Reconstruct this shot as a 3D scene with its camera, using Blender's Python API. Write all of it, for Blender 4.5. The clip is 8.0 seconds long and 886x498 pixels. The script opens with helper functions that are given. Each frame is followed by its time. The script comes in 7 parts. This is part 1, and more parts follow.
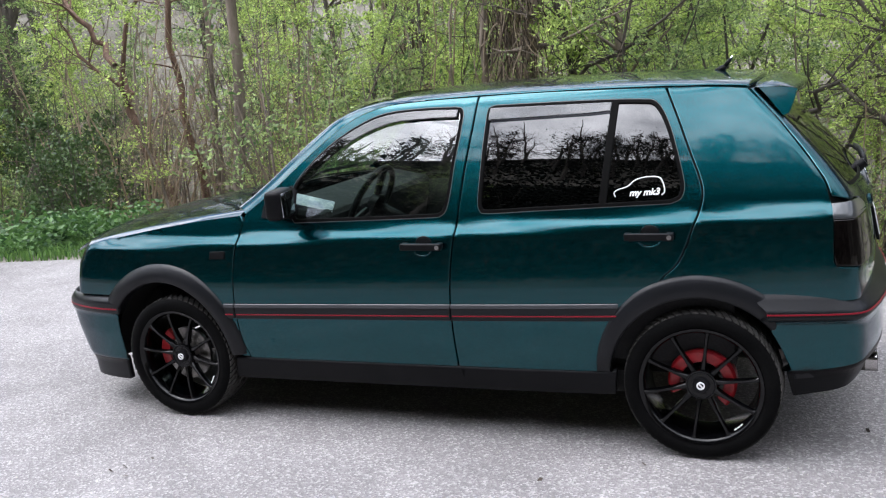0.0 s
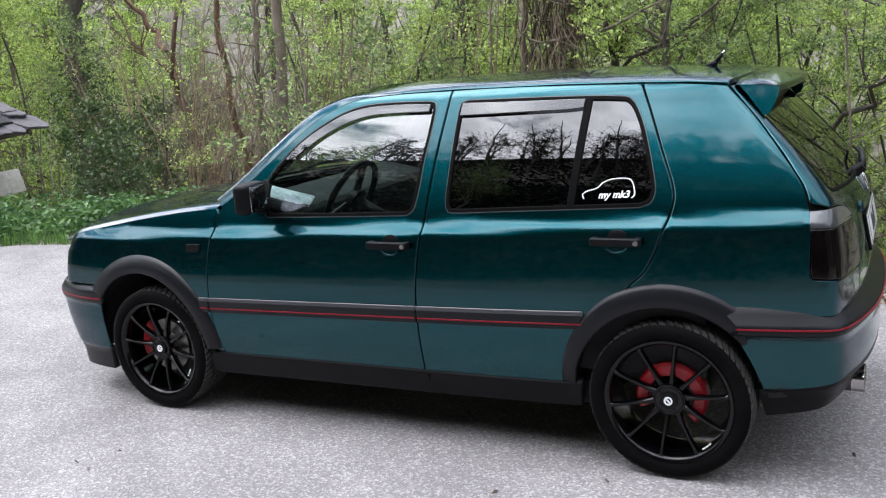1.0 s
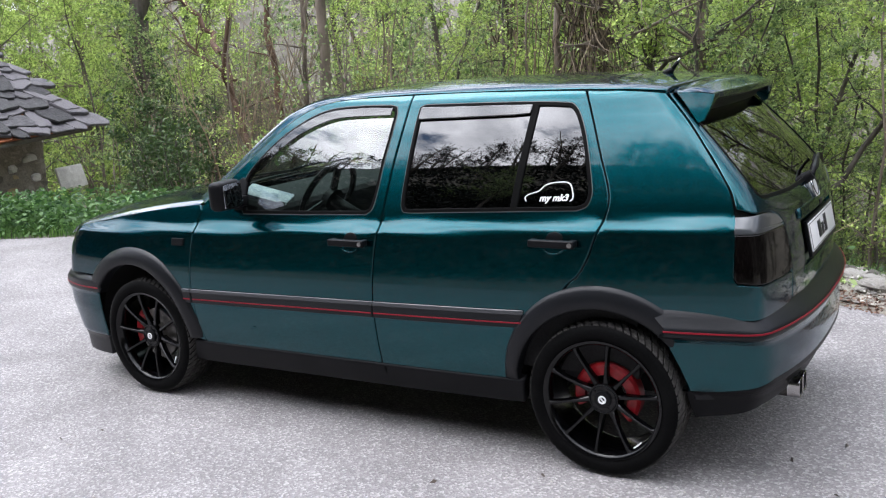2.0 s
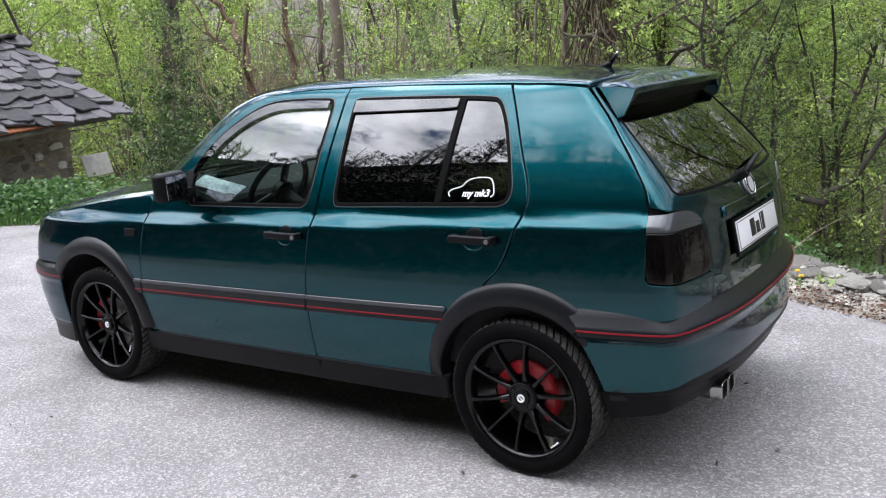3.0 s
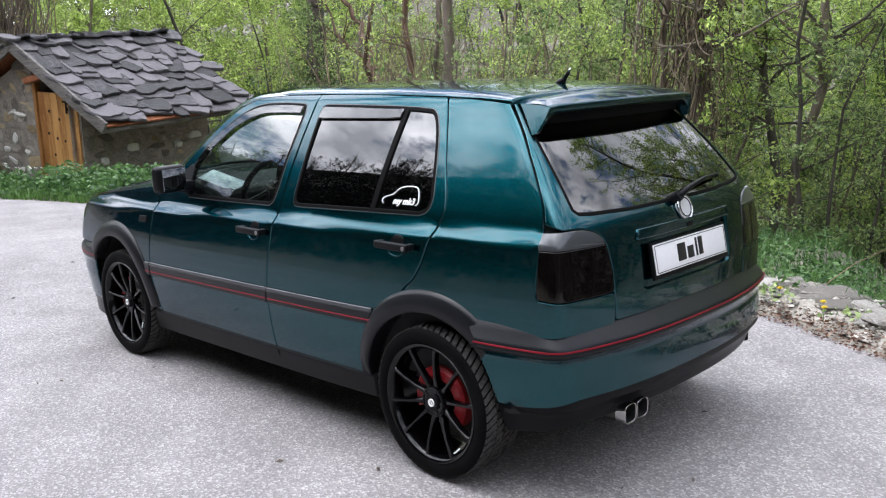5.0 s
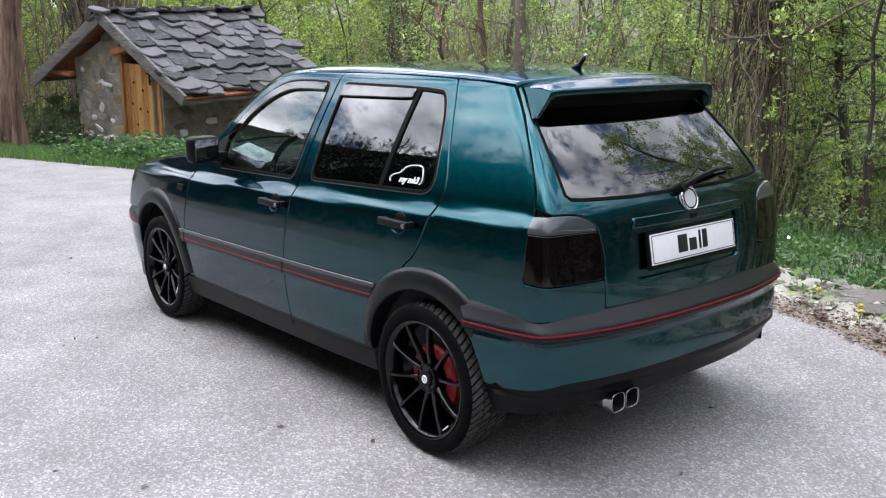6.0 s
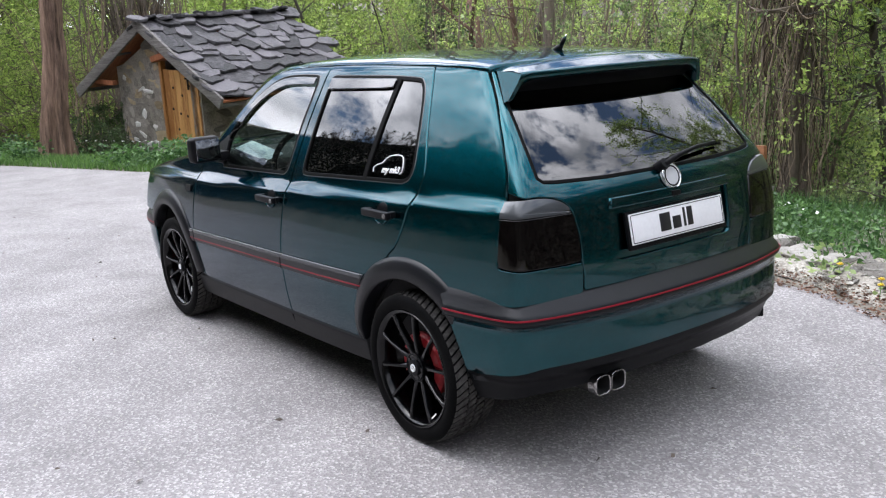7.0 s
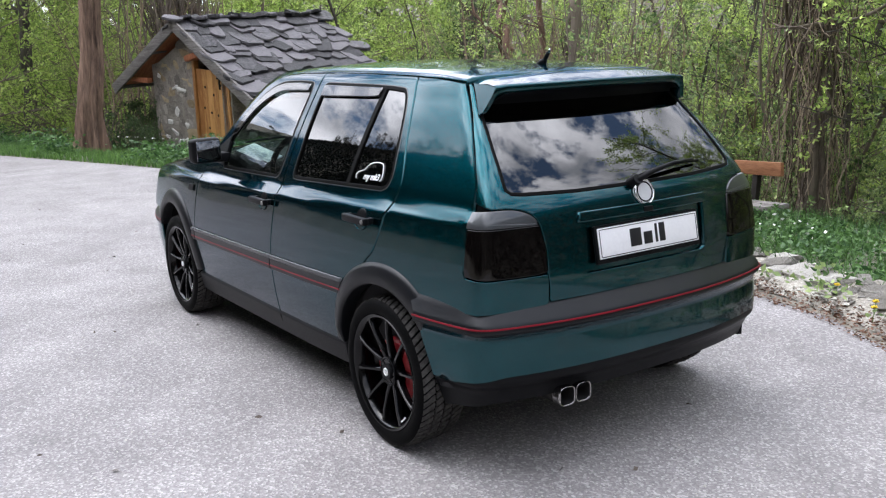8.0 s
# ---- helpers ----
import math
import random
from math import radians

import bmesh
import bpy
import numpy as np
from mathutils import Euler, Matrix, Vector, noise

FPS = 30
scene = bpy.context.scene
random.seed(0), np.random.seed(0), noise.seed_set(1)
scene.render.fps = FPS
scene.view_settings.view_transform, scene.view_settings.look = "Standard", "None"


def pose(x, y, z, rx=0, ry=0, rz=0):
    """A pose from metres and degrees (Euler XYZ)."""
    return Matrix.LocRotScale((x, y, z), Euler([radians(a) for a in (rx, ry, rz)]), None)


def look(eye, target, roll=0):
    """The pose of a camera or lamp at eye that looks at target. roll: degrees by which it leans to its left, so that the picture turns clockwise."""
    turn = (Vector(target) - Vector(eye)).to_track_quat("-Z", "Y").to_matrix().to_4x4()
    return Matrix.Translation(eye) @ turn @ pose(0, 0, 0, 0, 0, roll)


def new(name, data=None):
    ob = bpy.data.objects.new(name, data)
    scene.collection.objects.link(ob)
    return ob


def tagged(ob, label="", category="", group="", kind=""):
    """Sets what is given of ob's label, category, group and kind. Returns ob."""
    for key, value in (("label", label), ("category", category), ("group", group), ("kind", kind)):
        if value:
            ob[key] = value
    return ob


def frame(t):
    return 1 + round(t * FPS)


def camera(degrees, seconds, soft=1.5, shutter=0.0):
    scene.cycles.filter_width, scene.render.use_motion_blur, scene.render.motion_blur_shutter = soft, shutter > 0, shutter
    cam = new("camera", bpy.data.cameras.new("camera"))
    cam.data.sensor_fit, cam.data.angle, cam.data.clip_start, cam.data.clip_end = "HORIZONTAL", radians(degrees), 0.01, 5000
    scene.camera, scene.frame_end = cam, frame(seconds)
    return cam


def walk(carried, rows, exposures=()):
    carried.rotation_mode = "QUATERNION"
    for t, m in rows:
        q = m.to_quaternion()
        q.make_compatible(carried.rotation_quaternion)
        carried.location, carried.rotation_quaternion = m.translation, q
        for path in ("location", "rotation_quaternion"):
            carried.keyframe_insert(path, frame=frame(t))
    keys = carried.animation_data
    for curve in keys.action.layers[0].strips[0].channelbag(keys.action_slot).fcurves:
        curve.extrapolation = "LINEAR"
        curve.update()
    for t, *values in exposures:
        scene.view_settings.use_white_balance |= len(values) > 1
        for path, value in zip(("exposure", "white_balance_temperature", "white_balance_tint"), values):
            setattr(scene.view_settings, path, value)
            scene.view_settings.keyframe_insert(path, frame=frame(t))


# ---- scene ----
cam = camera(51.8, 8.0, soft=1.2)
EXPOSURE = 0.08
PATH = [
    (0, (2.901, -4.253, 1.629), (2.138, -2.45, 1.221), -4.8),
    (0.5, (3.059, -4.125, 1.606), (2.196, -2.368, 1.194), -4.7),
    (1, (3.23, -3.952, 1.613), (2.329, -2.217, 1.193), -4.3),
    (1.5, (3.459, -3.901, 1.603), (2.472, -2.211, 1.191), -4.2),
    (2, (3.72, -3.844, 1.602), (2.682, -2.184, 1.194), -4.0),
    (2.2, (3.804, -3.786, 1.589), (2.762, -2.13, 1.176), -3.8),
    (3.3, (4.255, -3.524, 1.584), (3.085, -1.956, 1.167), -3.7),
    (3.5, (4.379, -3.51, 1.591), (3.173, -1.968, 1.181), -3.4),
    (4, (4.595, -3.385, 1.589), (3.313, -1.904, 1.185), -3.1),
    (4.5, (4.693, -3.209, 1.588), (3.36, -1.773, 1.185), -2.6),
    (5.8, (5.112, -2.926, 1.569), (3.62, -1.662, 1.147), -0.7),
    (6, (5.117, -2.877, 1.564), (3.608, -1.636, 1.133), -0.3),
    (6.5, (5.169, -2.76, 1.56), (3.648, -1.54, 1.112), -1.2),
    (7, (5.295, -2.65, 1.54), (3.712, -1.512, 1.096), -3.4),
    (7.5, (5.421, -2.555, 1.546), (3.801, -1.466, 1.112), -2.4),
    (8, (5.481, -2.493, 1.554), (3.851, -1.417, 1.124), -1.9),
]
walk(cam, [(t, look(eye, target, roll)) for t, eye, target, roll in PATH], exposures=[(0, EXPOSURE), (4.5, EXPOSURE), (8, EXPOSURE - 0.08)])

# ---- light ----
world = bpy.data.worlds.new("sky")
scene.world = world
world.use_nodes = True
wn, wl = world.node_tree.nodes, world.node_tree.links
SUN_EL, SUN_AZ = radians(66), radians(258)  # azimuth from +y towards +x
sky = wn.new("ShaderNodeTexSky")
sky.sky_type, sky.sun_disc = "NISHITA", False
sky.sun_elevation, sky.sun_rotation = SUN_EL, SUN_AZ
sky.air_density, sky.dust_density, sky.ozone_density = 0.9, 0.4, 1.6
tc = wn.new("ShaderNodeTexCoord")
cmap = wn.new("ShaderNodeMapping")
cmap.inputs["Scale"].default_value = (1.3, 1.3, 1.7)
cmap.inputs["Location"].default_value = (0.35, 0.15, 0.0)
cloud = wn.new("ShaderNodeTexNoise")
cloud.inputs["Scale"].default_value, cloud.inputs["Detail"].default_value, cloud.inputs["Roughness"].default_value = 4.6, 12.0, 0.62
cramp = wn.new("ShaderNodeValToRGB")
cramp.color_ramp.elements[0].position, cramp.color_ramp.elements[1].position = 0.43, 0.53
cmix = wn.new("ShaderNodeMix")
cmix.data_type = "RGBA"
cshade = wn.new("ShaderNodeTexNoise")
cshade.inputs["Scale"].default_value, cshade.inputs["Detail"].default_value = 5.0, 6.0
cbright = wn.new("ShaderNodeValToRGB")
cbright.color_ramp.elements[0].color, cbright.color_ramp.elements[1].color = (11.0, 11.6, 13.2, 1), (35.0, 35.4, 38.6, 1)
cbright.color_ramp.elements[0].position, cbright.color_ramp.elements[1].position = 0.36, 0.68
wl.new(tc.outputs["Generated"], cmap.inputs["Vector"])
wl.new(cmap.outputs["Vector"], cloud.inputs["Vector"])
wl.new(cmap.outputs["Vector"], cshade.inputs["Vector"])
# the cover closes towards -y
split = wn.new("ShaderNodeSeparateXYZ")
wl.new(tc.outputs["Generated"], split.inputs["Vector"])
closing = wn.new("ShaderNodeMapRange")
closing.inputs["From Min"].default_value, closing.inputs["From Max"].default_value = -0.05, -0.8
closing.inputs["To Min"].default_value, closing.inputs["To Max"].default_value = 0.015, 0.13
wl.new(split.outputs["Y"], closing.inputs["Value"])
cover = wn.new("ShaderNodeMath")
wl.new(closing.outputs["Result"], cover.inputs[0])
wl.new(cloud.outputs["Fac"], cover.inputs[1])
wl.new(cover.outputs[0], cramp.inputs["Fac"])
wl.new(cshade.outputs["Fac"], cbright.inputs["Fac"])
wl.new(cramp.outputs["Color"], cmix.inputs["Factor"])
clear = wn.new("ShaderNodeVectorMath")
clear.operation = "SCALE"
clear.inputs["Scale"].default_value = 1.7
wl.new(sky.outputs["Color"], clear.inputs[0])
wl.new(clear.outputs["Vector"], cmix.inputs["A"])
# clouds scatter more light towards the sun
toward = wn.new("ShaderNodeVectorMath")
toward.operation = "DOT_PRODUCT"
toward.inputs[1].default_value = (math.sin(SUN_AZ) * math.cos(SUN_EL), math.cos(SUN_AZ) * math.cos(SUN_EL), math.sin(SUN_EL))
wl.new(tc.outputs["Generated"], toward.inputs[0])
glow = wn.new("ShaderNodeMapRange")
glow.interpolation_type = "SMOOTHSTEP"
glow.inputs["From Min"].default_value, glow.inputs["From Max"].default_value = 0.35, 1.0
glow.inputs["To Min"].default_value, glow.inputs["To Max"].default_value = 0.62, 1.75
wl.new(toward.outputs["Value"], glow.inputs["Value"])
lit = wn.new("ShaderNodeVectorMath")
lit.operation = "SCALE"
wl.new(cbright.outputs["Color"], lit.inputs[0])
wl.new(glow.outputs["Result"], lit.inputs["Scale"])
wl.new(lit.outputs["Vector"], cmix.inputs["B"])
wl.new(cmix.outputs["Result"], wn["Background"].inputs["Color"])
wn["Background"].inputs["Strength"].default_value = 0.15

sun = new("sun", bpy.data.lights.new("sun", "SUN"))
sun.data.energy, sun.data.angle, sun.data.color = 1.1, radians(28), (1.0, 0.97, 0.965)
to_sun = Vector((math.sin(SUN_AZ) * math.cos(SUN_EL), math.cos(SUN_AZ) * math.cos(SUN_EL), math.sin(SUN_EL)))
sun.matrix_world = look((0, 0, 20), Vector((0, 0, 20)) - to_sun)


# ---- materials ----
def material(name, color, rough=0.6, metal=0.0, coat=0.0, coat_rough=0.03, spec=0.5):
    m = bpy.data.materials.new(name)
    m.use_nodes = True
    b = m.node_tree.nodes["Principled BSDF"]
    b.inputs["Base Color"].default_value = (*color, 1)
    b.inputs["Roughness"].default_value, b.inputs["Metallic"].default_value = rough, metal
    b.inputs["Coat Weight"].default_value, b.inputs["Coat Roughness"].default_value = coat, coat_rough
    b.inputs["Specular IOR Level"].default_value = spec
    return m


def weave(m, dark, light, scale, fine, bump=0.0, bump_scale=None, rough=None, stretch=(1, 1, 1), island=0.0, each=0.0):
    """Colour that wanders between dark and light at two scales, with fine relief, and a shift from piece to piece."""
    n, k = m.node_tree.nodes, m.node_tree.links
    b = n["Principled BSDF"]
    co = n.new("ShaderNodeTexCoord")
    mp = n.new("ShaderNodeMapping")
    mp.inputs["Scale"].default_value = stretch
    k.new(co.outputs["Object"], mp.inputs["Vector"])
    big, small = n.new("ShaderNodeTexNoise"), n.new("ShaderNodeTexNoise")
    big.inputs["Scale"].default_value, big.inputs["Detail"].default_value = scale, 4
    small.inputs["Scale"].default_value, small.inputs["Detail"].default_value = fine, 6
    small.inputs["Roughness"].default_value = 0.65
    for t in (big, small):
        k.new(mp.outputs["Vector"], t.inputs["Vector"])
    add = n.new("ShaderNodeMath")
    add.operation = "MULTIPLY_ADD"
    add.inputs[1].default_value = 0.45
    k.new(big.outputs["Fac"], add.inputs[0])
    half = n.new("ShaderNodeMath")
    half.operation = "MULTIPLY"
    half.inputs[1].default_value = 0.55
    k.new(small.outputs["Fac"], half.inputs[0])
    k.new(half.outputs[0], add.inputs[2])
    last = add.outputs[0]
    if island or each:
        info = n.new("ShaderNodeNewGeometry") if island else n.new("ShaderNodeObjectInfo")
        sh = n.new("ShaderNodeMath")
        sh.operation = "MULTIPLY_ADD"
        amount = island or each
        sh.inputs[1].default_value = amount
        k.new(info.outputs["Random Per Island" if island else "Random"], sh.inputs[0])
        lo = n.new("ShaderNodeMath")
        lo.operation = "SUBTRACT"
        lo.inputs[1].default_value = amount / 2
        k.new(last, lo.inputs[0])
        k.new(lo.outputs[0], sh.inputs[2])
        last = sh.outputs[0]
    ramp = n.new("ShaderNodeValToRGB")
    ramp.color_ramp.elements[0].color, ramp.color_ramp.elements[1].color = (*dark, 1), (*light, 1)
    ramp.color_ramp.elements[0].position, ramp.color_ramp.elements[1].position = 0.36, 0.64
    k.new(last, ramp.inputs["Fac"])
    k.new(ramp.outputs["Color"], b.inputs["Base Color"])
    if bump:
        bt = n.new("ShaderNodeTexNoise")
        bt.inputs["Scale"].default_value, bt.inputs["Detail"].default_value = bump_scale or fine, 5
        k.new(mp.outputs["Vector"], bt.inputs["Vector"])
        bp = n.new("ShaderNodeBump")
        bp.inputs["Strength"].default_value, bp.inputs["Distance"].default_value = bump, 0.02
        k.new(bt.outputs["Fac"], bp.inputs["Height"])
        k.new(bp.outputs["Normal"], b.inputs["Normal"])
    if rough:
        rr = n.new("ShaderNodeMapRange")
        rr.inputs["To Min"].default_value, rr.inputs["To Max"].default_value = rough
        k.new(small.outputs["Fac"], rr.inputs["Value"])
        k.new(rr.outputs["Result"], b.inputs["Roughness"])
    return m


def window_glass(name, tint, ior):
    m = bpy.data.materials.new(name)
    m.use_nodes = True
    n, k = m.node_tree.nodes, m.node_tree.links
    n.remove(n["Principled BSDF"])
    clear, gloss, mix, fr = n.new("ShaderNodeBsdfTransparent"), n.new("ShaderNodeBsdfGlossy"), n.new("ShaderNodeMixShader"), n.new("ShaderNodeFresnel")
    clear.inputs["Color"].default_value = (*tint, 1)
    gloss.inputs["Roughness"].default_value = 0.0
    fr.inputs["IOR"].default_value = ior
    k.new(fr.outputs["Fac"], mix.inputs["Fac"])
    k.new(clear.outputs["BSDF"], mix.inputs[1])
    k.new(gloss.outputs["BSDF"], mix.inputs[2])
    k.new(mix.outputs["Shader"], n["Material Output"].inputs["Surface"])
    return m


PAINT = weave(material("green_metallic_paint", (0.001, 0.050, 0.060), 0.27, 1.0, 1.0, 0.045), (0.0003, 0.044, 0.0535), (0.0008, 0.058, 0.070), 0.8, 900, 0.0)
PAINT.node_tree.nodes["Principled BSDF"].inputs["Specular Tint"].default_value = (0.12, 0.36, 0.42, 1)
PAINT.node_tree.nodes["Principled BSDF"].inputs["Coat IOR"].default_value = 1.41
DARK_PLASTIC = weave(material("dark_grey_plastic", (0.010, 0.011, 0.013), 0.40, spec=0.28), (0.0032, 0.0036, 0.0048), (0.0075, 0.0082, 0.0105), 4, 300, 0.05, 600, (0.30, 0.42))
BLACK_PLASTIC = weave(material("black_plastic", (0.012, 0.012, 0.013), 0.4, spec=0.12), (0.0025, 0.003, 0.0036), (0.008, 0.008, 0.0092), 5, 250, 0.04, 500, (0.3, 0.5))
RUBBER = weave(material("tyre_rubber", (0.015, 0.015, 0.016), 0.7, spec=0.04), (0.0018, 0.0018, 0.002), (0.006, 0.006, 0.006), 6, 120, 0.08, 200, (0.55, 0.72))
SEAL = material("rubber_seal", (0.0015, 0.0015, 0.0015), 0.5, spec=0.06)
DUSTY_TREAD = weave(material("dusty_tread", (0.05, 0.048, 0.046), 0.9, spec=0.1), (0.014, 0.0135, 0.013), (0.085, 0.081, 0.077), 5, 60, 0.1, 200)
# pale grey that paints the sky's reflection along the window seals
SEAL_GLINT = material("seal_sky_glint", (0.07, 0.074, 0.078), 0.3, 0.3)
RED_STRIPE = material("red_stripe", (0.20, 0.006, 0.016), 0.4, spec=0.25)
RIM_BLACK = weave(material("gloss_black_rim", (0.006, 0.006, 0.007), 0.22, spec=0.3), (0.0012, 0.0012, 0.0014), (0.0024, 0.0024, 0.003), 8, 60, 0.0, None, (0.10, 0.2))
RED_CALIPER = weave(material("red_caliper", (0.4, 0.01, 0.015), 0.4), (0.22, 0.005, 0.010), (0.42, 0.011, 0.018), 10, 60)
STEEL = weave(material("brake_steel", (0.25, 0.25, 0.25), 0.4, 1.0), (0.16, 0.15, 0.14), (0.34, 0.33, 0.32), 20, 200, 0.05, 300, (0.3, 0.5))
# exhaust sleeve steel, dark reflections put into its colour
DARK_STEEL = weave(material("steel_with_dark_reflections", (0.06, 0.058, 0.055), 0.3, 1.0), (0.03, 0.029, 0.028), (0.09, 0.086, 0.08), 12, 90, 0.05, 200, (0.22, 0.45))
# paler than the moulding: the top edge's highlight put into the colour
GREY_BEVEL = material("bevel_highlight_grey", (0.045, 0.048, 0.053), 0.25)
MIRROR = material("mirror_glass", (0.42, 0.45, 0.50), 0.02, 1.0)
TIP_METAL = material("smoked_tip_metal", (0.36, 0.35, 0.345), 0.16, 1.0)
CHROME = material("chrome", (0.75, 0.75, 0.76), 0.08, 1.0)
WHITE_VINYL = material("white_vinyl", (0.85, 0.85, 0.85), 0.5)
PLATE_WHITE = weave(material("plate_white", (0.75, 0.75, 0.76), 0.3, 0, 0.4), (0.80, 0.80, 0.81), (0.88, 0.88, 0.89), 6, 80)
PLATE_INK = material("plate_ink", (0.012, 0.012, 0.014), 0.4)
TRIM_CLOTH = weave(material("cabin_cloth", (0.02, 0.02, 0.022), 0.9), (0.012, 0.012, 0.013), (0.03, 0.03, 0.032), 6, 150, 0.1, 300)
UNDERBODY = weave(material("underbody", (0.006, 0.006, 0.006), 0.9), (0.001, 0.001, 0.001), (0.004, 0.004, 0.004), 4, 60)
LAMP_SMOKE = material("smoked_lamp", (0.0016, 0.0010, 0.0010), 0.05, 0, 0.0, 0.01, 0.4)
LAMP_CLEAR = material("smoked_indicator", (0.055, 0.06, 0.065), 0.3, 0.3, 1.0, 0.01)
GLASS = window_glass("clear_window_glass", (0.58, 0.70, 0.65), 2.45)
GLASS_DARK = window_glass("tinted_window_glass", (0.012, 0.013, 0.013), 2.05)
DEFLECTOR = window_glass("smoked_deflector", (0.16, 0.17, 0.19), 1.95)
PAPER = weave(material("white_paper", (0.6, 0.63, 0.68), 0.5), (0.25, 0.3, 0.4), (0.85, 0.86, 0.88), 18, 60)


# ---- mesh helpers ----
def mesh_of(name, verts, faces, mat=None, smooth=False, normals=None):
    me = bpy.data.meshes.new(name)
    me.from_pydata([tuple(map(float, v)) for v in verts], [], [tuple(map(int, f)) for f in faces])
    if mat is not None:
        me.materials.append(mat)
    if smooth:
        me.polygons.foreach_set("use_smooth", [True] * len(me.polygons))
    if normals is not None:
        me.normals_split_custom_set_from_vertices([tuple(map(float, v)) for v in normals])
    me.update()
    return me


def child(name, me, parent, label=""):
    ob = new(name, me)
    if parent is not None:
        ob.parent = parent
        ob.matrix_parent_inverse = Matrix.Translation(-parent.location)
    if label:
        tagged(ob, label)
    return ob


def part(name, bm, mat, parent, label="", smooth=True, angle=35):
    me = bpy.data.meshes.new(name)
    if smooth:
        for f in bm.faces:
            f.smooth = True
        lim = radians(angle)
        for e in bm.edges:
            if len(e.link_faces) == 2 and e.calc_face_angle(0) > lim:
                e.smooth = False
    bm.to_mesh(me)
    bm.free()
    me.materials.append(mat)
    return child(name, me, parent, label)


def box(bm, size, m, bevel=0.0, seg=2):
    r = bmesh.ops.create_cube(bm, size=1, matrix=m @ Matrix.Diagonal((*size, 1)))
    if bevel:
        es = list({e for v in r["verts"] for e in v.link_edges})
        bmesh.ops.bevel(bm, geom=es, offset=bevel, segments=seg, affect="EDGES", profile=0.6)
    return bm


def cyl(bm, r1, r2, depth, m, seg=24, caps=True):
    bmesh.ops.create_cone(bm, cap_ends=caps, segments=seg, radius1=r1, radius2=r2, depth=depth, matrix=m)
    return bm


def tube(bm, pts, radii, seg=6):
    """A tapered tube along points, added to bm."""
    pts = [Vector(p) for p in pts]
    rings, side = [], None
    for i, p in enumerate(pts):
        d = (pts[min(i + 1, len(pts) - 1)] - pts[max(i - 1, 0)]).normalized()
        if side is None:
            side = d.cross(Vector((0, 0, 1)) if abs(d.z) < 0.9 else Vector((1, 0, 0))).normalized()
        side = (side - d * side.dot(d)).normalized()
        up = d.cross(side)
        r = radii[i] if hasattr(radii, "__len__") else radii
        rings.append([bm.verts.new(p + (side * math.cos(a) + up * math.sin(a)) * r) for a in (2 * math.pi * j / seg for j in range(seg))])
    for a, b in zip(rings, rings[1:]):
        for j in range(seg):
            bm.faces.new((a[j], a[(j + 1) % seg], b[(j + 1) % seg], b[j]))
    bm.faces.new(list(reversed(rings[0])))
    bm.faces.new(rings[-1])
    return bm

# ---- ground ----
ASPHALT = material("worn_asphalt", (0.3, 0.29, 0.29), 0.88)
_n, _k = ASPHALT.node_tree.nodes, ASPHALT.node_tree.links
_b = _n["Principled BSDF"]
_co = _n.new("ShaderNodeTexCoord")
_big, _mid, _vor, _fine = _n.new("ShaderNodeTexNoise"), _n.new("ShaderNodeTexNoise"), _n.new("ShaderNodeTexVoronoi"), _n.new("ShaderNodeTexNoise")
for _t, _s, _d in ((_big, 0.55, 4), (_mid, 2.4, 7), (_fine, 75.0, 4)):
    _t.inputs["Scale"].default_value, _t.inputs["Detail"].default_value = _s, _d
    _k.new(_co.outputs["Object"], _t.inputs["Vector"])
_vor.inputs["Scale"].default_value = 112.0
_k.new(_co.outputs["Object"], _vor.inputs["Vector"])
_r1 = _n.new("ShaderNodeValToRGB")
_r1.color_ramp.elements[0].color, _r1.color_ramp.elements[1].color = (0.202, 0.192, 0.192, 1), (0.288, 0.275, 0.275, 1)
_r1.color_ramp.elements[0].position, _r1.color_ramp.elements[1].position = 0.38, 0.62
_ma = _n.new("ShaderNodeMath")
_ma.operation = "MULTIPLY_ADD"
_ma.inputs[1].default_value = 0.5
_h = _n.new("ShaderNodeMath")
_h.operation = "MULTIPLY"
_h.inputs[1].default_value = 0.5
_k.new(_mid.outputs["Fac"], _h.inputs[0])
_k.new(_big.outputs["Fac"], _ma.inputs[0])
_k.new(_h.outputs[0], _ma.inputs[2])
_k.new(_ma.outputs[0], _r1.inputs["Fac"])
# stone grains of many greys
_r2 = _n.new("ShaderNodeValToRGB")
_r2.color_ramp.elements[0].color, _r2.color_ramp.elements[1].color = (0.46, 0.45, 0.45, 1), (2.2, 2.16, 2.12, 1)
_r2.color_ramp.elements[0].position, _r2.color_ramp.elements[1].position = 0.1, 1.0
_e = _r2.color_ramp.elements.new(0.72)
_e.color = (1.05, 1.03, 1.02, 1)
_sep = _n.new("ShaderNodeSeparateColor")
_k.new(_vor.outputs["Color"], _sep.inputs["Color"])
_k.new(_sep.outputs["Red"], _r2.inputs["Fac"])
_mx = _n.new("ShaderNodeMix")
_mx.data_type, _mx.blend_type = "RGBA", "MULTIPLY"
_mx.inputs["Factor"].default_value = 0.5
_k.new(_r1.outputs["Color"], _mx.inputs["A"])
_k.new(_r2.outputs["Color"], _mx.inputs["B"])
_k.new(_mx.outputs["Result"], _b.inputs["Base Color"])
_bp = _n.new("ShaderNodeBump")
_bp.inputs["Strength"].default_value, _bp.inputs["Distance"].default_value = 0.7, 0.006
_k.new(_vor.outputs["Distance"], _bp.inputs["Height"])
_k.new(_bp.outputs["Normal"], _b.inputs["Normal"])

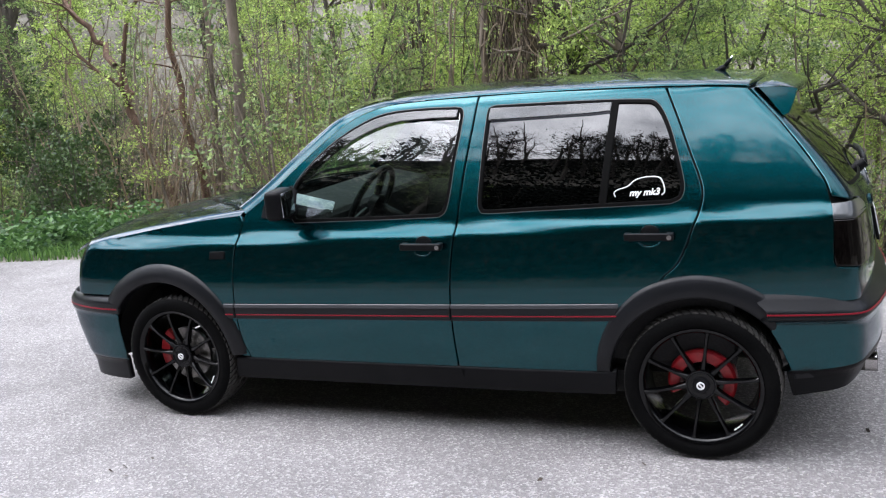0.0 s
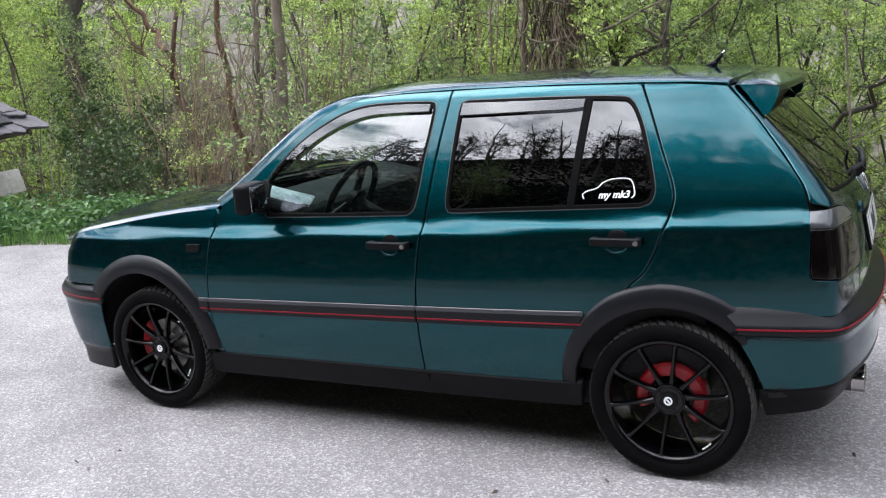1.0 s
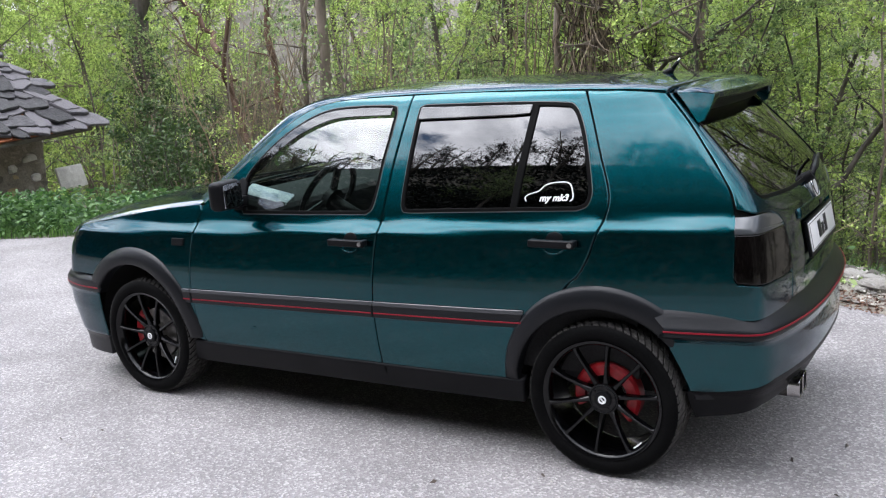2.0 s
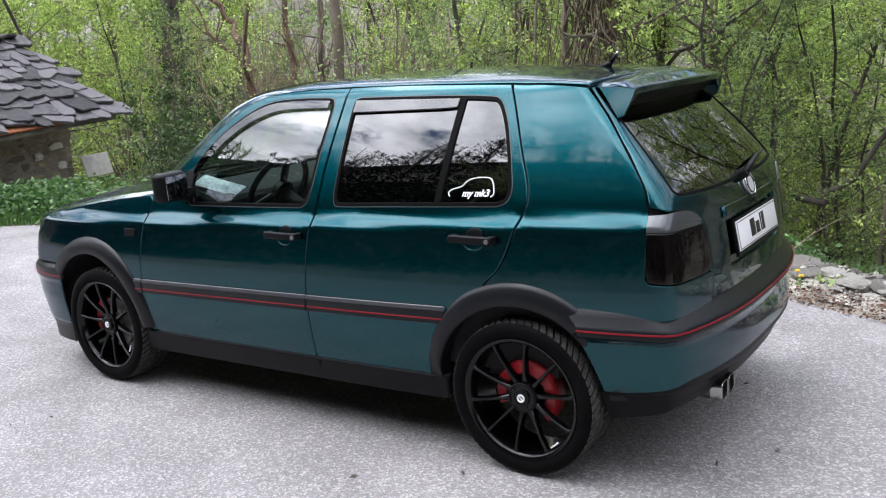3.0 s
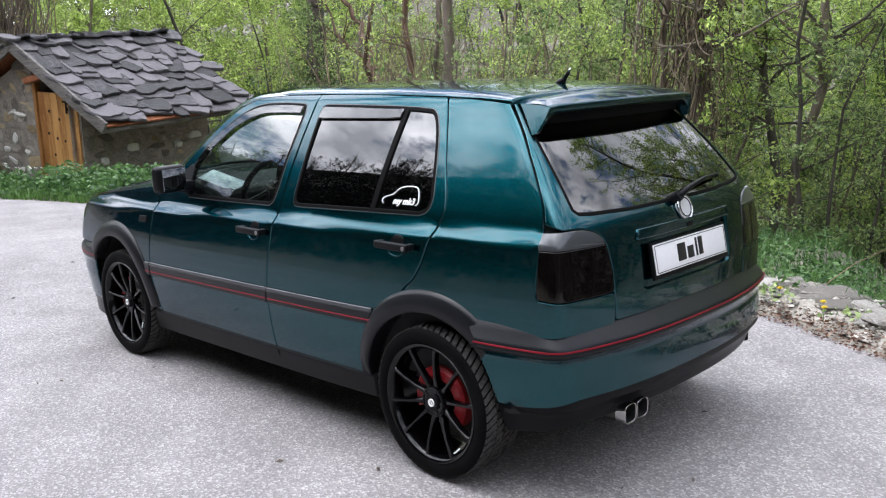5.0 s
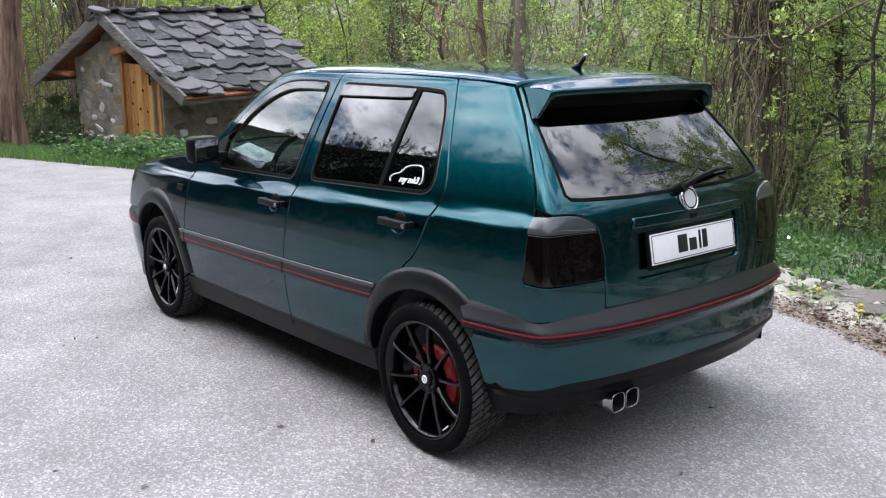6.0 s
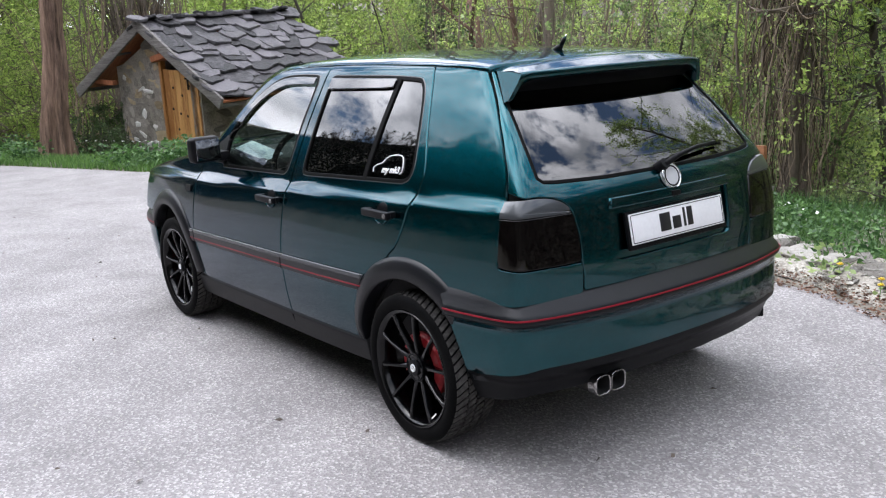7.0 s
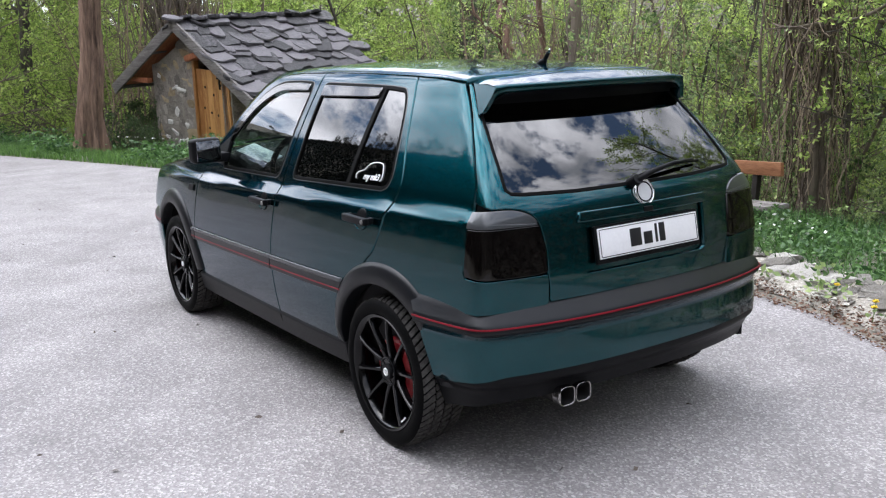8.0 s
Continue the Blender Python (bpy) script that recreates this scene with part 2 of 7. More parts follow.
EARTH = weave(material("leaf_litter_earth", (0.1, 0.08, 0.05), 1.0), (0.082, 0.074, 0.060), (0.26, 0.24, 0.20), 0.7, 14, 0.6, 20)
RUBBLE_EARTH = weave(material("pale_rubble_earth", (0.4, 0.38, 0.33), 1.0), (0.13, 0.11, 0.085), (0.44, 0.42, 0.37), 5, 60, 0.9, 40)
LIMESTONE = weave(material("pale_limestone", (0.5, 0.48, 0.44), 0.9), (0.15, 0.138, 0.12), (0.40, 0.38, 0.345), 7, 40, 0.9, 30, each=0.45)

EDGE = [(-70, -7.0), (-40, -5.8), (-20, -3.2), (-11.7, -.1), (-9.5, .72), (-7.0, 1.62), (-5.8, 1.88), (-4.9, 2.28), (-3.8, 2.47), (-2, 2.5), (0, 2.42), (1.2, 2.28), (2.0, 2.14), (2.5, 2.06), (3.2, 1.74), (4.5, 1.15), (6.0, .45), (9.0, -1.1), (20, -4.2), (70, -6.5)]


def edge_y(x):
    return np.interp(x, [p[0] for p in EDGE], [p[1] for p in EDGE])


def height(x, y):
    """The land: flat by the road, falling into a little valley behind it, wooded slopes beyond; a bank behind the road's near side."""
    d = y - edge_y(x)
    left = np.clip((-3.5 - x) / 3.0, 0, 1)
    steep = np.clip((x - 1.5) / 1.0, 0, 1)
    slope = (.10 + .24 * steep) * (1 - left) + .12 * left
    fall = np.where(d > .55, -slope * (d - .55) - .25 * (1 - left) * (1 - steep) * np.clip(d - 3.3, 0, None), 0)
    fall = np.maximum(fall, -2.6 + .8 * left)
    rise = np.clip(y - 15 + .25 * np.clip(x + 6, -40, 40), 0, None)
    rise = 15 * np.tanh(.42 * rise ** 1.12 / 15) * np.clip((x + 75) / 45, .6, 1) + 3.5 * np.tanh(.2 * np.clip(-x - 26, 0, None) / 3.5)
    back = np.clip(-9.5 - y, 0, None)
    bank = 33 * np.tanh(1.52 * back / 33) * np.interp(x, [-44, -30, -24, -15, -7, 2], [.95, 1.0, 1.03, 1.13, 1.19, 1.2])
    east = 18 * np.tanh(.75 * np.clip(x - 17 + .35 * np.clip(y, 0, 30), 0, None) / 18)
    wob = .25 * np.sin(x * .31 + 1.3 * np.sin(y * .22)) * np.clip((np.abs(d) - 4) / 6, 0, 1) * np.where(d > 0, 1, 0)
    return np.where(d > 0, fall + rise + wob, 0) + np.maximum(bank, east) - .012


gx = np.concatenate([np.linspace(-400, -45, 24), np.linspace(-40, -14, 40), np.linspace(-13.6, 9, 150), np.linspace(9.6, 40, 40), np.linspace(45, 400, 24)])
gy = np.concatenate([np.linspace(-400, -40, 20), np.linspace(-37, -6, 40), np.linspace(-5.6, 9, 110), np.linspace(9.5, 40, 60), np.linspace(45, 400, 24)])
GX, GY = np.meshgrid(gx, gy, indexing="ij")
GZ = height(GX, GY)
ny = len(gy)
gv = np.stack([GX, GY, GZ], -1).reshape(-1, 3)
gf = [(i * ny + j, (i + 1) * ny + j, (i + 1) * ny + j + 1, i * ny + j + 1) for i in range(len(gx) - 1) for j in range(ny - 1)]
tagged(new("ground", mesh_of("ground", gv, gf, EARTH, True)), "brown leaf-littered earth falling away behind the road", "ground", kind="structure")

# the road: one thick sheet with a slightly ragged edge, ending at a foot of the bank
rx = np.concatenate([np.linspace(-60, -15, 60), np.linspace(-14.8, 8, 420), np.linspace(8.3, 17.5, 24)])
rv, rf = [], []
for i, x in enumerate(rx):
    e = float(edge_y(x)) + .035 * noise.noise((x * 2.1, 0, 0)) + .02 * noise.noise((x * 7.3, 3, 0))
    lo = -9.6
    for y in (lo, lo + (e - lo) * .25, lo + (e - lo) * .5, lo + (e - lo) * .8, e - .25, e - .05):
        rv.append((x, y, 0.0))
    rv.append((x, e - .008, -.006))
    rv.append((x, e, -.05))
for i in range(len(rx) - 1):
    for j in range(7):
        rf.append((i * 8 + j, (i + 1) * 8 + j, (i + 1) * 8 + j + 1, i * 8 + j + 1))
tagged(new("road", mesh_of("road", rv, rf, ASPHALT, True)), "pale worn asphalt road with stony grain", "road", kind="structure")


def rocks(rng, n, flat=.6):
    """A few rough stone meshes of about unit size."""
    out = []
    for k in range(n):
        bm = bmesh.new()
        bmesh.ops.create_icosphere(bm, subdivisions=2, radius=.5)
        off = Vector((rng.uniform(-9, 9), rng.uniform(-9, 9), rng.uniform(-9, 9)))
        for v in bm.verts:
            d = v.co.normalized()
            q = Vector((abs(d.x) ** .6 * math.copysign(1, d.x), abs(d.y) ** .6 * math.copysign(1, d.y), abs(d.z) ** .6 * math.copysign(1, d.z) * flat))
            v.co = q * .5 * (1 + .35 * noise.noise(d * 1.7 + off) + .12 * noise.noise(d * 4 + off))
        me = bpy.data.meshes.new("stone")
        bm.to_mesh(me)
        bm.free()
        out.append(me)
    return out


rng = random.Random(4)
ROCKS = rocks(rng, 9)
for me in ROCKS:
    me.materials.append(LIMESTONE)
bank = tagged(new("stone_edging"), "low bank of pale broken limestone along the asphalt", "stone edging")
bank.location = (2.6, 2.3, 0)
bv, bf = [], []
bx = np.linspace(-2.5, 7.5, 120)
for x in bx:
    e = float(edge_y(x))
    for t in np.linspace(0, 1, 12):
        y = e + .10 + .72 * t * min(1, max(.05, (7.5 - x) / 1.6), max(.05, (x + 2.5) / 1.2))
        z = -.004 + .085 * math.sin(min(1, t * 1.5) * math.pi * .62) * (1 + .8 * noise.noise((x * 2.2, y * 2.2, 0))) + .03 * noise.noise((x * 7, y * 7, 2)) - .30 * max(0, t - .62)
        bv.append((x, y, z))
for i in range(len(bx) - 1):
    for j in range(11):
        bf.append((i * 12 + j, (i + 1) * 12 + j, (i + 1) * 12 + j + 1, i * 12 + j + 1))
child("rubble_bed", mesh_of("rubble_bed", bv, bf, RUBBLE_EARTH, True), bank)
for k in range(290):
    x = rng.uniform(-.2, 5.2)
    t = rng.random() ** .8
    s = rng.choice((.022, .026, .03, .035, .04, .05, .07)) * rng.uniform(.8, 1.2)
    if s > .17 and t < .3:
        t += .35
    y = float(edge_y(x)) + .08 + .58 * t
    z = .075 * math.sin(min(1, t * 1.1) * math.pi * .62) + s * .12
    o = child("stone", ROCKS[k % 9], bank)
    o.matrix_basis = pose(x, y, z, rng.uniform(-18, 18), rng.uniform(-18, 18), rng.uniform(0, 360)) @ Matrix.Diagonal((s * rng.uniform(1, 1.7), s, s * rng.uniform(.4, .7), 1))

for k in range(70):
    x = -.2 + 5.6 * k / 70 + rng.uniform(-.05, .05)
    s = rng.uniform(.10, .24)
    y = float(edge_y(x)) + rng.uniform(.34, .58)
    o = child("flat_stone", ROCKS[k % 9], bank)
    o.matrix_basis = pose(x, y, .050 + .02 * rng.random(), rng.uniform(-8, 8), rng.uniform(-8, 8), rng.uniform(0, 360)) @ Matrix.Diagonal((s * rng.uniform(1, 1.6), s, rng.uniform(.07, .13), 1))

# broken chips between the larger stones
g = np.random.default_rng(77)
cx = g.uniform(-.8, 5.6, 2600)
ct = g.uniform(0, 1, 2600)
cz = .07 * np.sin(np.minimum(1, ct * 1.1) * math.pi * .62) + .008
cs = (.006 + .016 * g.uniform(0, 1, (2600, 1)) ** 2.5)
cc = np.stack([cx, edge_y(cx) + .07 + .60 * ct, cz], 1)
six = np.array([(1, 0, 0), (-1, 0, 0), (0, .8, 0), (0, -.8, 0), (0, 0, .6), (0, 0, -.6)])
tri = np.array([(0, 2, 4), (2, 1, 4), (1, 3, 4), (3, 0, 4), (2, 0, 5), (1, 2, 5), (3, 1, 5), (0, 3, 5)])
ca = g.uniform(0, 6.28, 2600)
rot = np.stack([np.stack([np.cos(ca), -np.sin(ca)], 1), np.stack([np.sin(ca), np.cos(ca)], 1)], 1)
cv = six[None] * g.uniform(.6, 1.4, (2600, 6, 1)) * cs[:, None]
cv[:, :, :2] = np.einsum("nij,nkj->nki", rot, cv[:, :, :2])
cv = (cv + cc[:, None]).reshape(-1, 3)
cf = (np.arange(2600)[:, None, None] * 6 + tri[None]).reshape(-1, 3)
CHIPS = weave(material("limestone_chips", (0.5, 0.48, 0.44), 0.9), (0.15, 0.13, 0.105), (0.50, 0.48, 0.43), 9, 60, 0.3, 60, island=0.6)
chips = child("rubble", mesh_of("rubble", cv, [tuple(q) for q in cf], CHIPS, False), bank)
tagged(chips, kind="stuff")

# ---- the car: surfaces ----
def bend(xs, ys):
    """A smooth curve through a few stations (natural cubic)."""
    xs, ys = np.array(xs, float), np.array(ys, float)
    h = np.diff(xs)
    a = np.eye(len(xs))
    r = np.zeros(len(xs))
    for i in range(1, len(xs) - 1):
        a[i, i - 1:i + 2] = h[i - 1], 2 * (h[i - 1] + h[i]), h[i]
        r[i] = 6 * ((ys[i + 1] - ys[i]) / h[i] - (ys[i] - ys[i - 1]) / h[i - 1])
    m = np.linalg.solve(a, r)

    def go(x):
        x = np.clip(x, xs[0], xs[-1])
        i = np.clip(np.searchsorted(xs, x) - 1, 0, len(h) - 1)
        t, u = x - xs[i], xs[i + 1] - x
        return (m[i] * u ** 3 + m[i + 1] * t ** 3) / (6 * h[i]) + (ys[i] / h[i] - m[i] * h[i] / 6) * u + (ys[i + 1] / h[i] - m[i + 1] * h[i] / 6) * t
    return go


# half width by height: doors, shoulder crease, window band that leans in more and more, roof rail
_zl = np.linspace(.14, .882, 60)
_zw = np.linspace(.98, 1.39, 36)
ZB = np.concatenate([_zl, [.888, .932, .940], _zw, [1.42, 1.445, 1.50]])
YB = np.concatenate([bend([.14, .20, .25, .33, .45, .55, .65, .75, .84, .882], [.745, .772, .787, .806, .823, .8295, .8275, .8155, .8010, .7940])(_zl), [.7920, .7585, .7570], .743 - .38 * (_zw - .98) - .195 * (_zw - .98) ** 2, [.5375, .512, .44]])


def side_y(x, z):
    """Half width of the body at x and z; the shoulder line climbs to the rear."""
    w = np.interp(z, [.55, .86, 1.0, 1.36], [0, 1, 1, 0])
    b = np.interp(z - .038 * (x - 1.45) * w, ZB, YB)
    r, f = np.clip((x - 1.5) / 1.45, 0, None), np.clip((.6 - x) / 1.4, 0, None)
    return b - .075 * r ** 2.2 - .10 * f ** 2.5


TAIL = bend([.2, .45, .62, .76, .85, .93, .99, 1.035, 1.162, 1.29, 1.41, 1.5], [3.08, 3.105, 3.115, 3.118, 3.108, 3.094, 3.075, 3.046, 2.939, 2.815, 2.693, 2.60])


def tail_x(y, z):
    return TAIL(z) - .05 * (np.abs(y) / .6) ** 2.5


def nose_x(y, z):
    return np.interp(z, [.15, .35, .55, .65, .75, .85, .95], [-.75, -.79, -.80, -.795, -.77, -.70, -.52]) + .09 * (np.abs(y) / .6) ** 2.4


def bumper_side(x, z):
    d = np.interp(z - .03, [.15, .235, .30, .326, .34, .43, .52, .526, .534, .564, .572, .606, .628, .64], [-.066, -.050, -.034, -.026, -.004, -.003, -.008, -.011, .014, .014, .008, -.013, -.025, -.040])
    r = np.clip((x - 2.62) / .45, 0, None)
    return .812 - .07 * r ** 1.7 + d


def bumper_tail(y, z):
    d = np.interp(z - .03, [.15, .235, .30, .326, .34, .43, .52, .526, .534, .564, .572, .606, .628, .64], [-.090, -.068, -.044, -.034, -.006, -.003, -.008, -.011, .014, .014, .008, -.026, -.048, -.062])
    return 3.155 - .075 * (np.abs(y) / .65) ** 2.6 + d


def bumper_side_f(x, z):
    d = np.interp(z, [.10, .18, .235, .25, .40, .485, .50, .56, .575, .59], [-.045, -.040, -.036, -.022, 0, .004, .014, .014, 0, -.04])
    return .80 - .125 * np.clip((-.33 - x) / .45, 0, None) ** 2.2 + d


def bumper_nose(y, z):
    d = np.interp(z, [.10, .18, .235, .25, .40, .485, .50, .56, .575, .59], [-.100, -.090, -.085, -.062, -.012, .004, .014, .014, 0, -.04])
    return -.897 + .12 * (np.abs(y) / .65) ** 2.4 - d


class Shell:
    """Plan outlines, level by level, from the nose's middle round both corners to the tail's middle; s runs along the outline from the rear corner."""

    def __init__(self, side, tail, nose, z0, z1, sigma, dz=.006, ds=.006, zblur=.9):
        self.z = np.arange(z0, z1 + dz / 2, dz)
        self.s = np.arange(-4.7, 1.35, ds)
        self.dz, self.ds = dz, ds
        px, py = [], []
        for z in self.z:
            xr = 3.0
            for _ in range(6):
                xr = tail(side(xr, z), z)
            xf = -.6
            for _ in range(6):
                xf = nose(side(xf, z), z)
            yr, yf = side(xr, z), side(xf, z)
            a = np.linspace(.45, -yf, 120)
            b = np.linspace(xf, xr, 600)
            c = np.linspace(-yr, .45, 160)
            x = np.concatenate([nose(a, z), b[1:], tail(c, z)[1:]])
            y = np.concatenate([a, -side(b[1:], z), c[1:]])
            arc = np.concatenate([[0], np.cumsum(np.hypot(np.diff(x), np.diff(y)))])
            arc -= arc[120 + 598]
            px.append(np.interp(self.s, arc, x))
            py.append(np.interp(self.s, arc, y))
        px, py = np.array(px), np.array(py)
        px, py = self.blur(px, sigma / ds, 1), self.blur(py, sigma / ds, 1)
        self.px, self.py = self.blur(px, zblur, 0), self.blur(py, zblur, 0)
        dsx, dsy = np.gradient(self.px, ds, axis=1), np.gradient(self.py, ds, axis=1)
        dzx, dzy = np.gradient(self.px, dz, axis=0), np.gradient(self.py, dz, axis=0)
        n = np.stack([dsy, -dsx, dsx * dzy - dsy * dzx], -1)
        self.n = n / (np.linalg.norm(n, axis=-1, keepdims=True) + 1e-12)
        self.mid = np.array([np.interp(0, self.py[i][self.s > 0], self.s[self.s > 0]) for i in range(len(self.z))])
        self.mid_f = np.array([np.interp(0, -self.py[i][self.s < -2.5], self.s[self.s < -2.5]) for i in range(len(self.z))])

    @staticmethod
    def blur(a, sigma, axis):
        k = int(4 * sigma) + 1
        g = np.exp(-.5 * (np.arange(-k, k + 1) / sigma) ** 2)
        g /= g.sum()
        pad = [(0, 0), (0, 0)]
        pad[axis] = (k, k)
        ext = np.pad(a, pad, mode="reflect", reflect_type="odd")
        return np.apply_along_axis(lambda v: np.convolve(v, g, "valid"), axis, ext)

    def at(self, s, z, off=0.0):
        """Points and normals at (s, z)."""
        s, z = np.asarray(s, float), np.asarray(z, float)
        i = np.clip((z - self.z[0]) / self.dz, 0, len(self.z) - 1.001)
        j = np.clip((s - self.s[0]) / self.ds, 0, len(self.s) - 1.001)
        a, b = i.astype(int), j.astype(int)
        u, v = (i - a), (j - b)

        def mix(t):
            if t.ndim == 3:
                return mix_w(t, u[..., None], v[..., None])
            return mix_w(t, u, v)

        def mix_w(t, u, v):
            return (t[a, b] * (1 - u) + t[a + 1, b] * u) * (1 - v) + (t[a, b + 1] * (1 - u) + t[a + 1, b + 1] * u) * v
        n = mix(self.n)
        n /= np.linalg.norm(n, axis=-1, keepdims=True) + 1e-12
        return np.stack([mix(self.px), mix(self.py), z], -1) + n * off, n

    def between(self, v, z, table, k):
        f = float(np.clip((z - self.z[0]) / self.dz, 0, len(self.z) - 1.001))
        i = int(f)
        a, b = (float(np.interp(v, np.maximum.accumulate(table[r][k]), self.s[k])) for r in (i, i + 1))
        return a + (b - a) * (f - i)

    def sx(self, x, z):
        """s of the side's point at x."""
        k = (self.s > -3.9) & (self.s < .12)
        return self.between(x, z, self.px, k)

    def sy(self, y, z):
        """s of the tail's point at y."""
        return self.between(y, z, self.py, self.s > -.1)


BODY = Shell(side_y, tail_x, nose_x, .14, 1.49, .030)
REAR_BUMPER = Shell(bumper_side, bumper_tail, nose_x, .18, .68, .045, dz=.004, zblur=.8)
FRONT_BUMPER = Shell(bumper_side_f, tail_x, bumper_nose, .10, .60, .05, dz=.004, zblur=.8)


def smooth_line(pts, n=6):
    """A Catmull-Rom line through points."""
    p = [np.array(q, float) for q in pts]
    p = [2 * p[0] - p[1]] + p + [2 * p[-1] - p[-2]]
    out = []
    for a, b, c, d in zip(p, p[1:], p[2:], p[3:]):
        for t in np.linspace(0, 1, n, endpoint=False):
            out.append(.5 * (2 * b + (c - a) * t + (2 * a - 5 * b + 4 * c - d) * t * t + (3 * b - a - 3 * c + d) * t ** 3))
    return [tuple(q) for q in out] + [tuple(p[-2])]


def area2(poly):
    p = np.array(poly)
    q = np.roll(p, -1, 0)
    return float((p[:, 0] * q[:, 1] - q[:, 0] * p[:, 1]).sum())


def grow(poly, d):
    """The polygon, counter-clockwise, offset outwards by d."""
    p = np.array(poly if area2(poly) > 0 else poly[::-1], float)
    e = np.roll(p, -1, 0) - p
    e /= np.linalg.norm(e, axis=1, keepdims=True) + 1e-12
    n = np.stack([e[:, 1], -e[:, 0]], -1)
    m = n + np.roll(n, 1, 0)
    m /= np.maximum((m * m).sum(1, keepdims=True) / 2, .35)
    return p + m * d


def dense(poly, h):
    p = np.array(poly)
    keep = [i for i in range(len(p)) if np.linalg.norm(p[i] - p[i - 1]) > 1e-4]
    p = p[keep]
    out = []
    for a, b in zip(p, np.roll(p, -1, 0)):
        k = max(1, int(np.ceil(np.linalg.norm(b - a) / h)))
        out += [a + (b - a) * t for t in np.arange(k) / k]
    return np.array(out)


def inside(q, poly):
    x, y = q[:, 0], q[:, 1]
    r = np.zeros(len(q), bool)
    for (x0, y0), (x1, y1) in zip(poly, np.roll(poly, -1, 0)):
        c = (y0 > y) != (y1 > y)
        r ^= c & (x < (x1 - x0) * (y - y0) / (y1 - y0 + 1e-15) + x0)
    return r


def fill(outer, holes=(), h=.03, edge=.012):
    """Triangles over a plane region; the rings of its edges too."""
    from mathutils.geometry import delaunay_2d_cdt
    rings = [dense(outer, edge)] + [dense(k, edge) for k in holes]
    pts, edges, base = [], [], 0
    for r in rings:
        pts += list(r)
        edges += [(base + i, base + (i + 1) % len(r)) for i in range(len(r))]
        base += len(r)
    lo, hi = rings[0].min(0), rings[0].max(0)
    g = np.array([(x, y) for x in np.arange(lo[0] + h / 2, hi[0], h) for y in np.arange(lo[1] + h / 2, hi[1], h)])
    if len(g):
        ok = inside(g, rings[0])
        for r in rings[1:]:
            ok &= ~inside(g, r)
        near = np.min([np.min(np.linalg.norm(g[:, None] - r[None], axis=2), axis=1) for r in rings], axis=0)
        pts += list(g[ok & (near > h * .35)])
    v, _, f, _, _, _ = delaunay_2d_cdt([Vector(p) for p in pts], edges, [], 0, 1e-6)
    v = np.array([tuple(p) for p in v])
    f = np.array(f)
    c = v[f].mean(1)
    ok = inside(c, rings[0])
    for r in rings[1:]:
        ok &= ~inside(c, r)
    f = f[ok]
    a = v[f]
    turn = (a[:, 1, 0] - a[:, 0, 0]) * (a[:, 2, 1] - a[:, 0, 1]) - (a[:, 2, 0] - a[:, 0, 0]) * (a[:, 1, 1] - a[:, 0, 1])
    f[turn < 0] = f[turn < 0][:, ::-1]
    return v, f, rings


def to_side(shell, off=0.0):
    def go(q):
        s = np.array([shell.sx(x, z) for x, z in q])
        return shell.at(s, q[:, 1], off)
    return go


def to_wrap(shell, off=0.0):
    return lambda q: shell.at(q[:, 0], q[:, 1], off)


def to_tail(shell, off=0.0):
    """u: metres along the outline from the tail's middle, minus on the left."""
    def go(q):
        s = np.interp(q[:, 1], shell.z, shell.mid) - np.abs(q[:, 0])
        p, n = shell.at(s, q[:, 1], off)
        k = np.where(q[:, 0] > 0, -1.0, 1.0)
        p[:, 1] *= k
        n[:, 1] *= k
        return p, n
    return go


def to_nose(shell, off=0.0):
    def go(q):
        s = np.interp(q[:, 1], shell.z, shell.mid_f) + np.abs(q[:, 0])
        p, n = shell.at(s, q[:, 1], off)
        k = np.where(q[:, 0] > 0, -1.0, 1.0)
        p[:, 1] *= k
        n[:, 1] *= k
        return p, n
    return go


def panel(name, to, outer, mat, parent, holes=(), label="", gap=.0047, lip=.018, h=.03, right=False, round_=.003):
    """A sheet over the region with turned-in edges; right: mirrored to the other side."""
    out = grow(outer, -gap)
    hol = [grow(k, gap) for k in holes]
    v2, f, rings = fill(out, hol, h)
    p, n = to(v2)
    if not len(f):
        return None
    t = p[f]
    wrong = (np.cross(t[:, 1] - t[:, 0], t[:, 2] - t[:, 0]) * n[f[:, 0]]).sum(1) < 0
    f[wrong] = f[wrong][:, ::-1]
    verts, norms, faces = [*p], [*n], [tuple(q) for q in f]
    for k, r in enumerate(rings):
        g = grow(r, round_ if k == 0 else -round_)
        r = r if area2(r) > 0 else r[::-1]
        a, an = to(np.array(r))
        b, bn = to(np.array(g))
        e = (b - a)
        e /= np.linalg.norm(e, axis=1, keepdims=True) + 1e-9
        b = b - bn * round_
        c = b - bn * lip
        m = len(r)
        i0 = len(verts)
        verts += [*a, *b, *c]
        half = an * .7 + e * .7
        norms += [*an, *half, *e]
        for i in range(m):
            j = (i + 1) % m
            for w in (0, m):
                q = (i0 + w + i, i0 + w + m + i, i0 + w + m + j, i0 + w + j)
                u = np.array([verts[z] for z in q])
                if np.dot(np.cross(u[1] - u[0], u[2] - u[0]), half[i]) < 0:
                    q = q[::-1]
                faces.append(q)
    verts, norms = np.array(verts), np.array(norms)
    norms /= np.linalg.norm(norms, axis=1, keepdims=True) + 1e-9
    if right:
        verts[:, 1] *= -1
        norms[:, 1] *= -1
        faces = [tuple(q[::-1]) for q in faces]
    return child(name, mesh_of(name, verts, faces, mat, True, norms), parent, label)


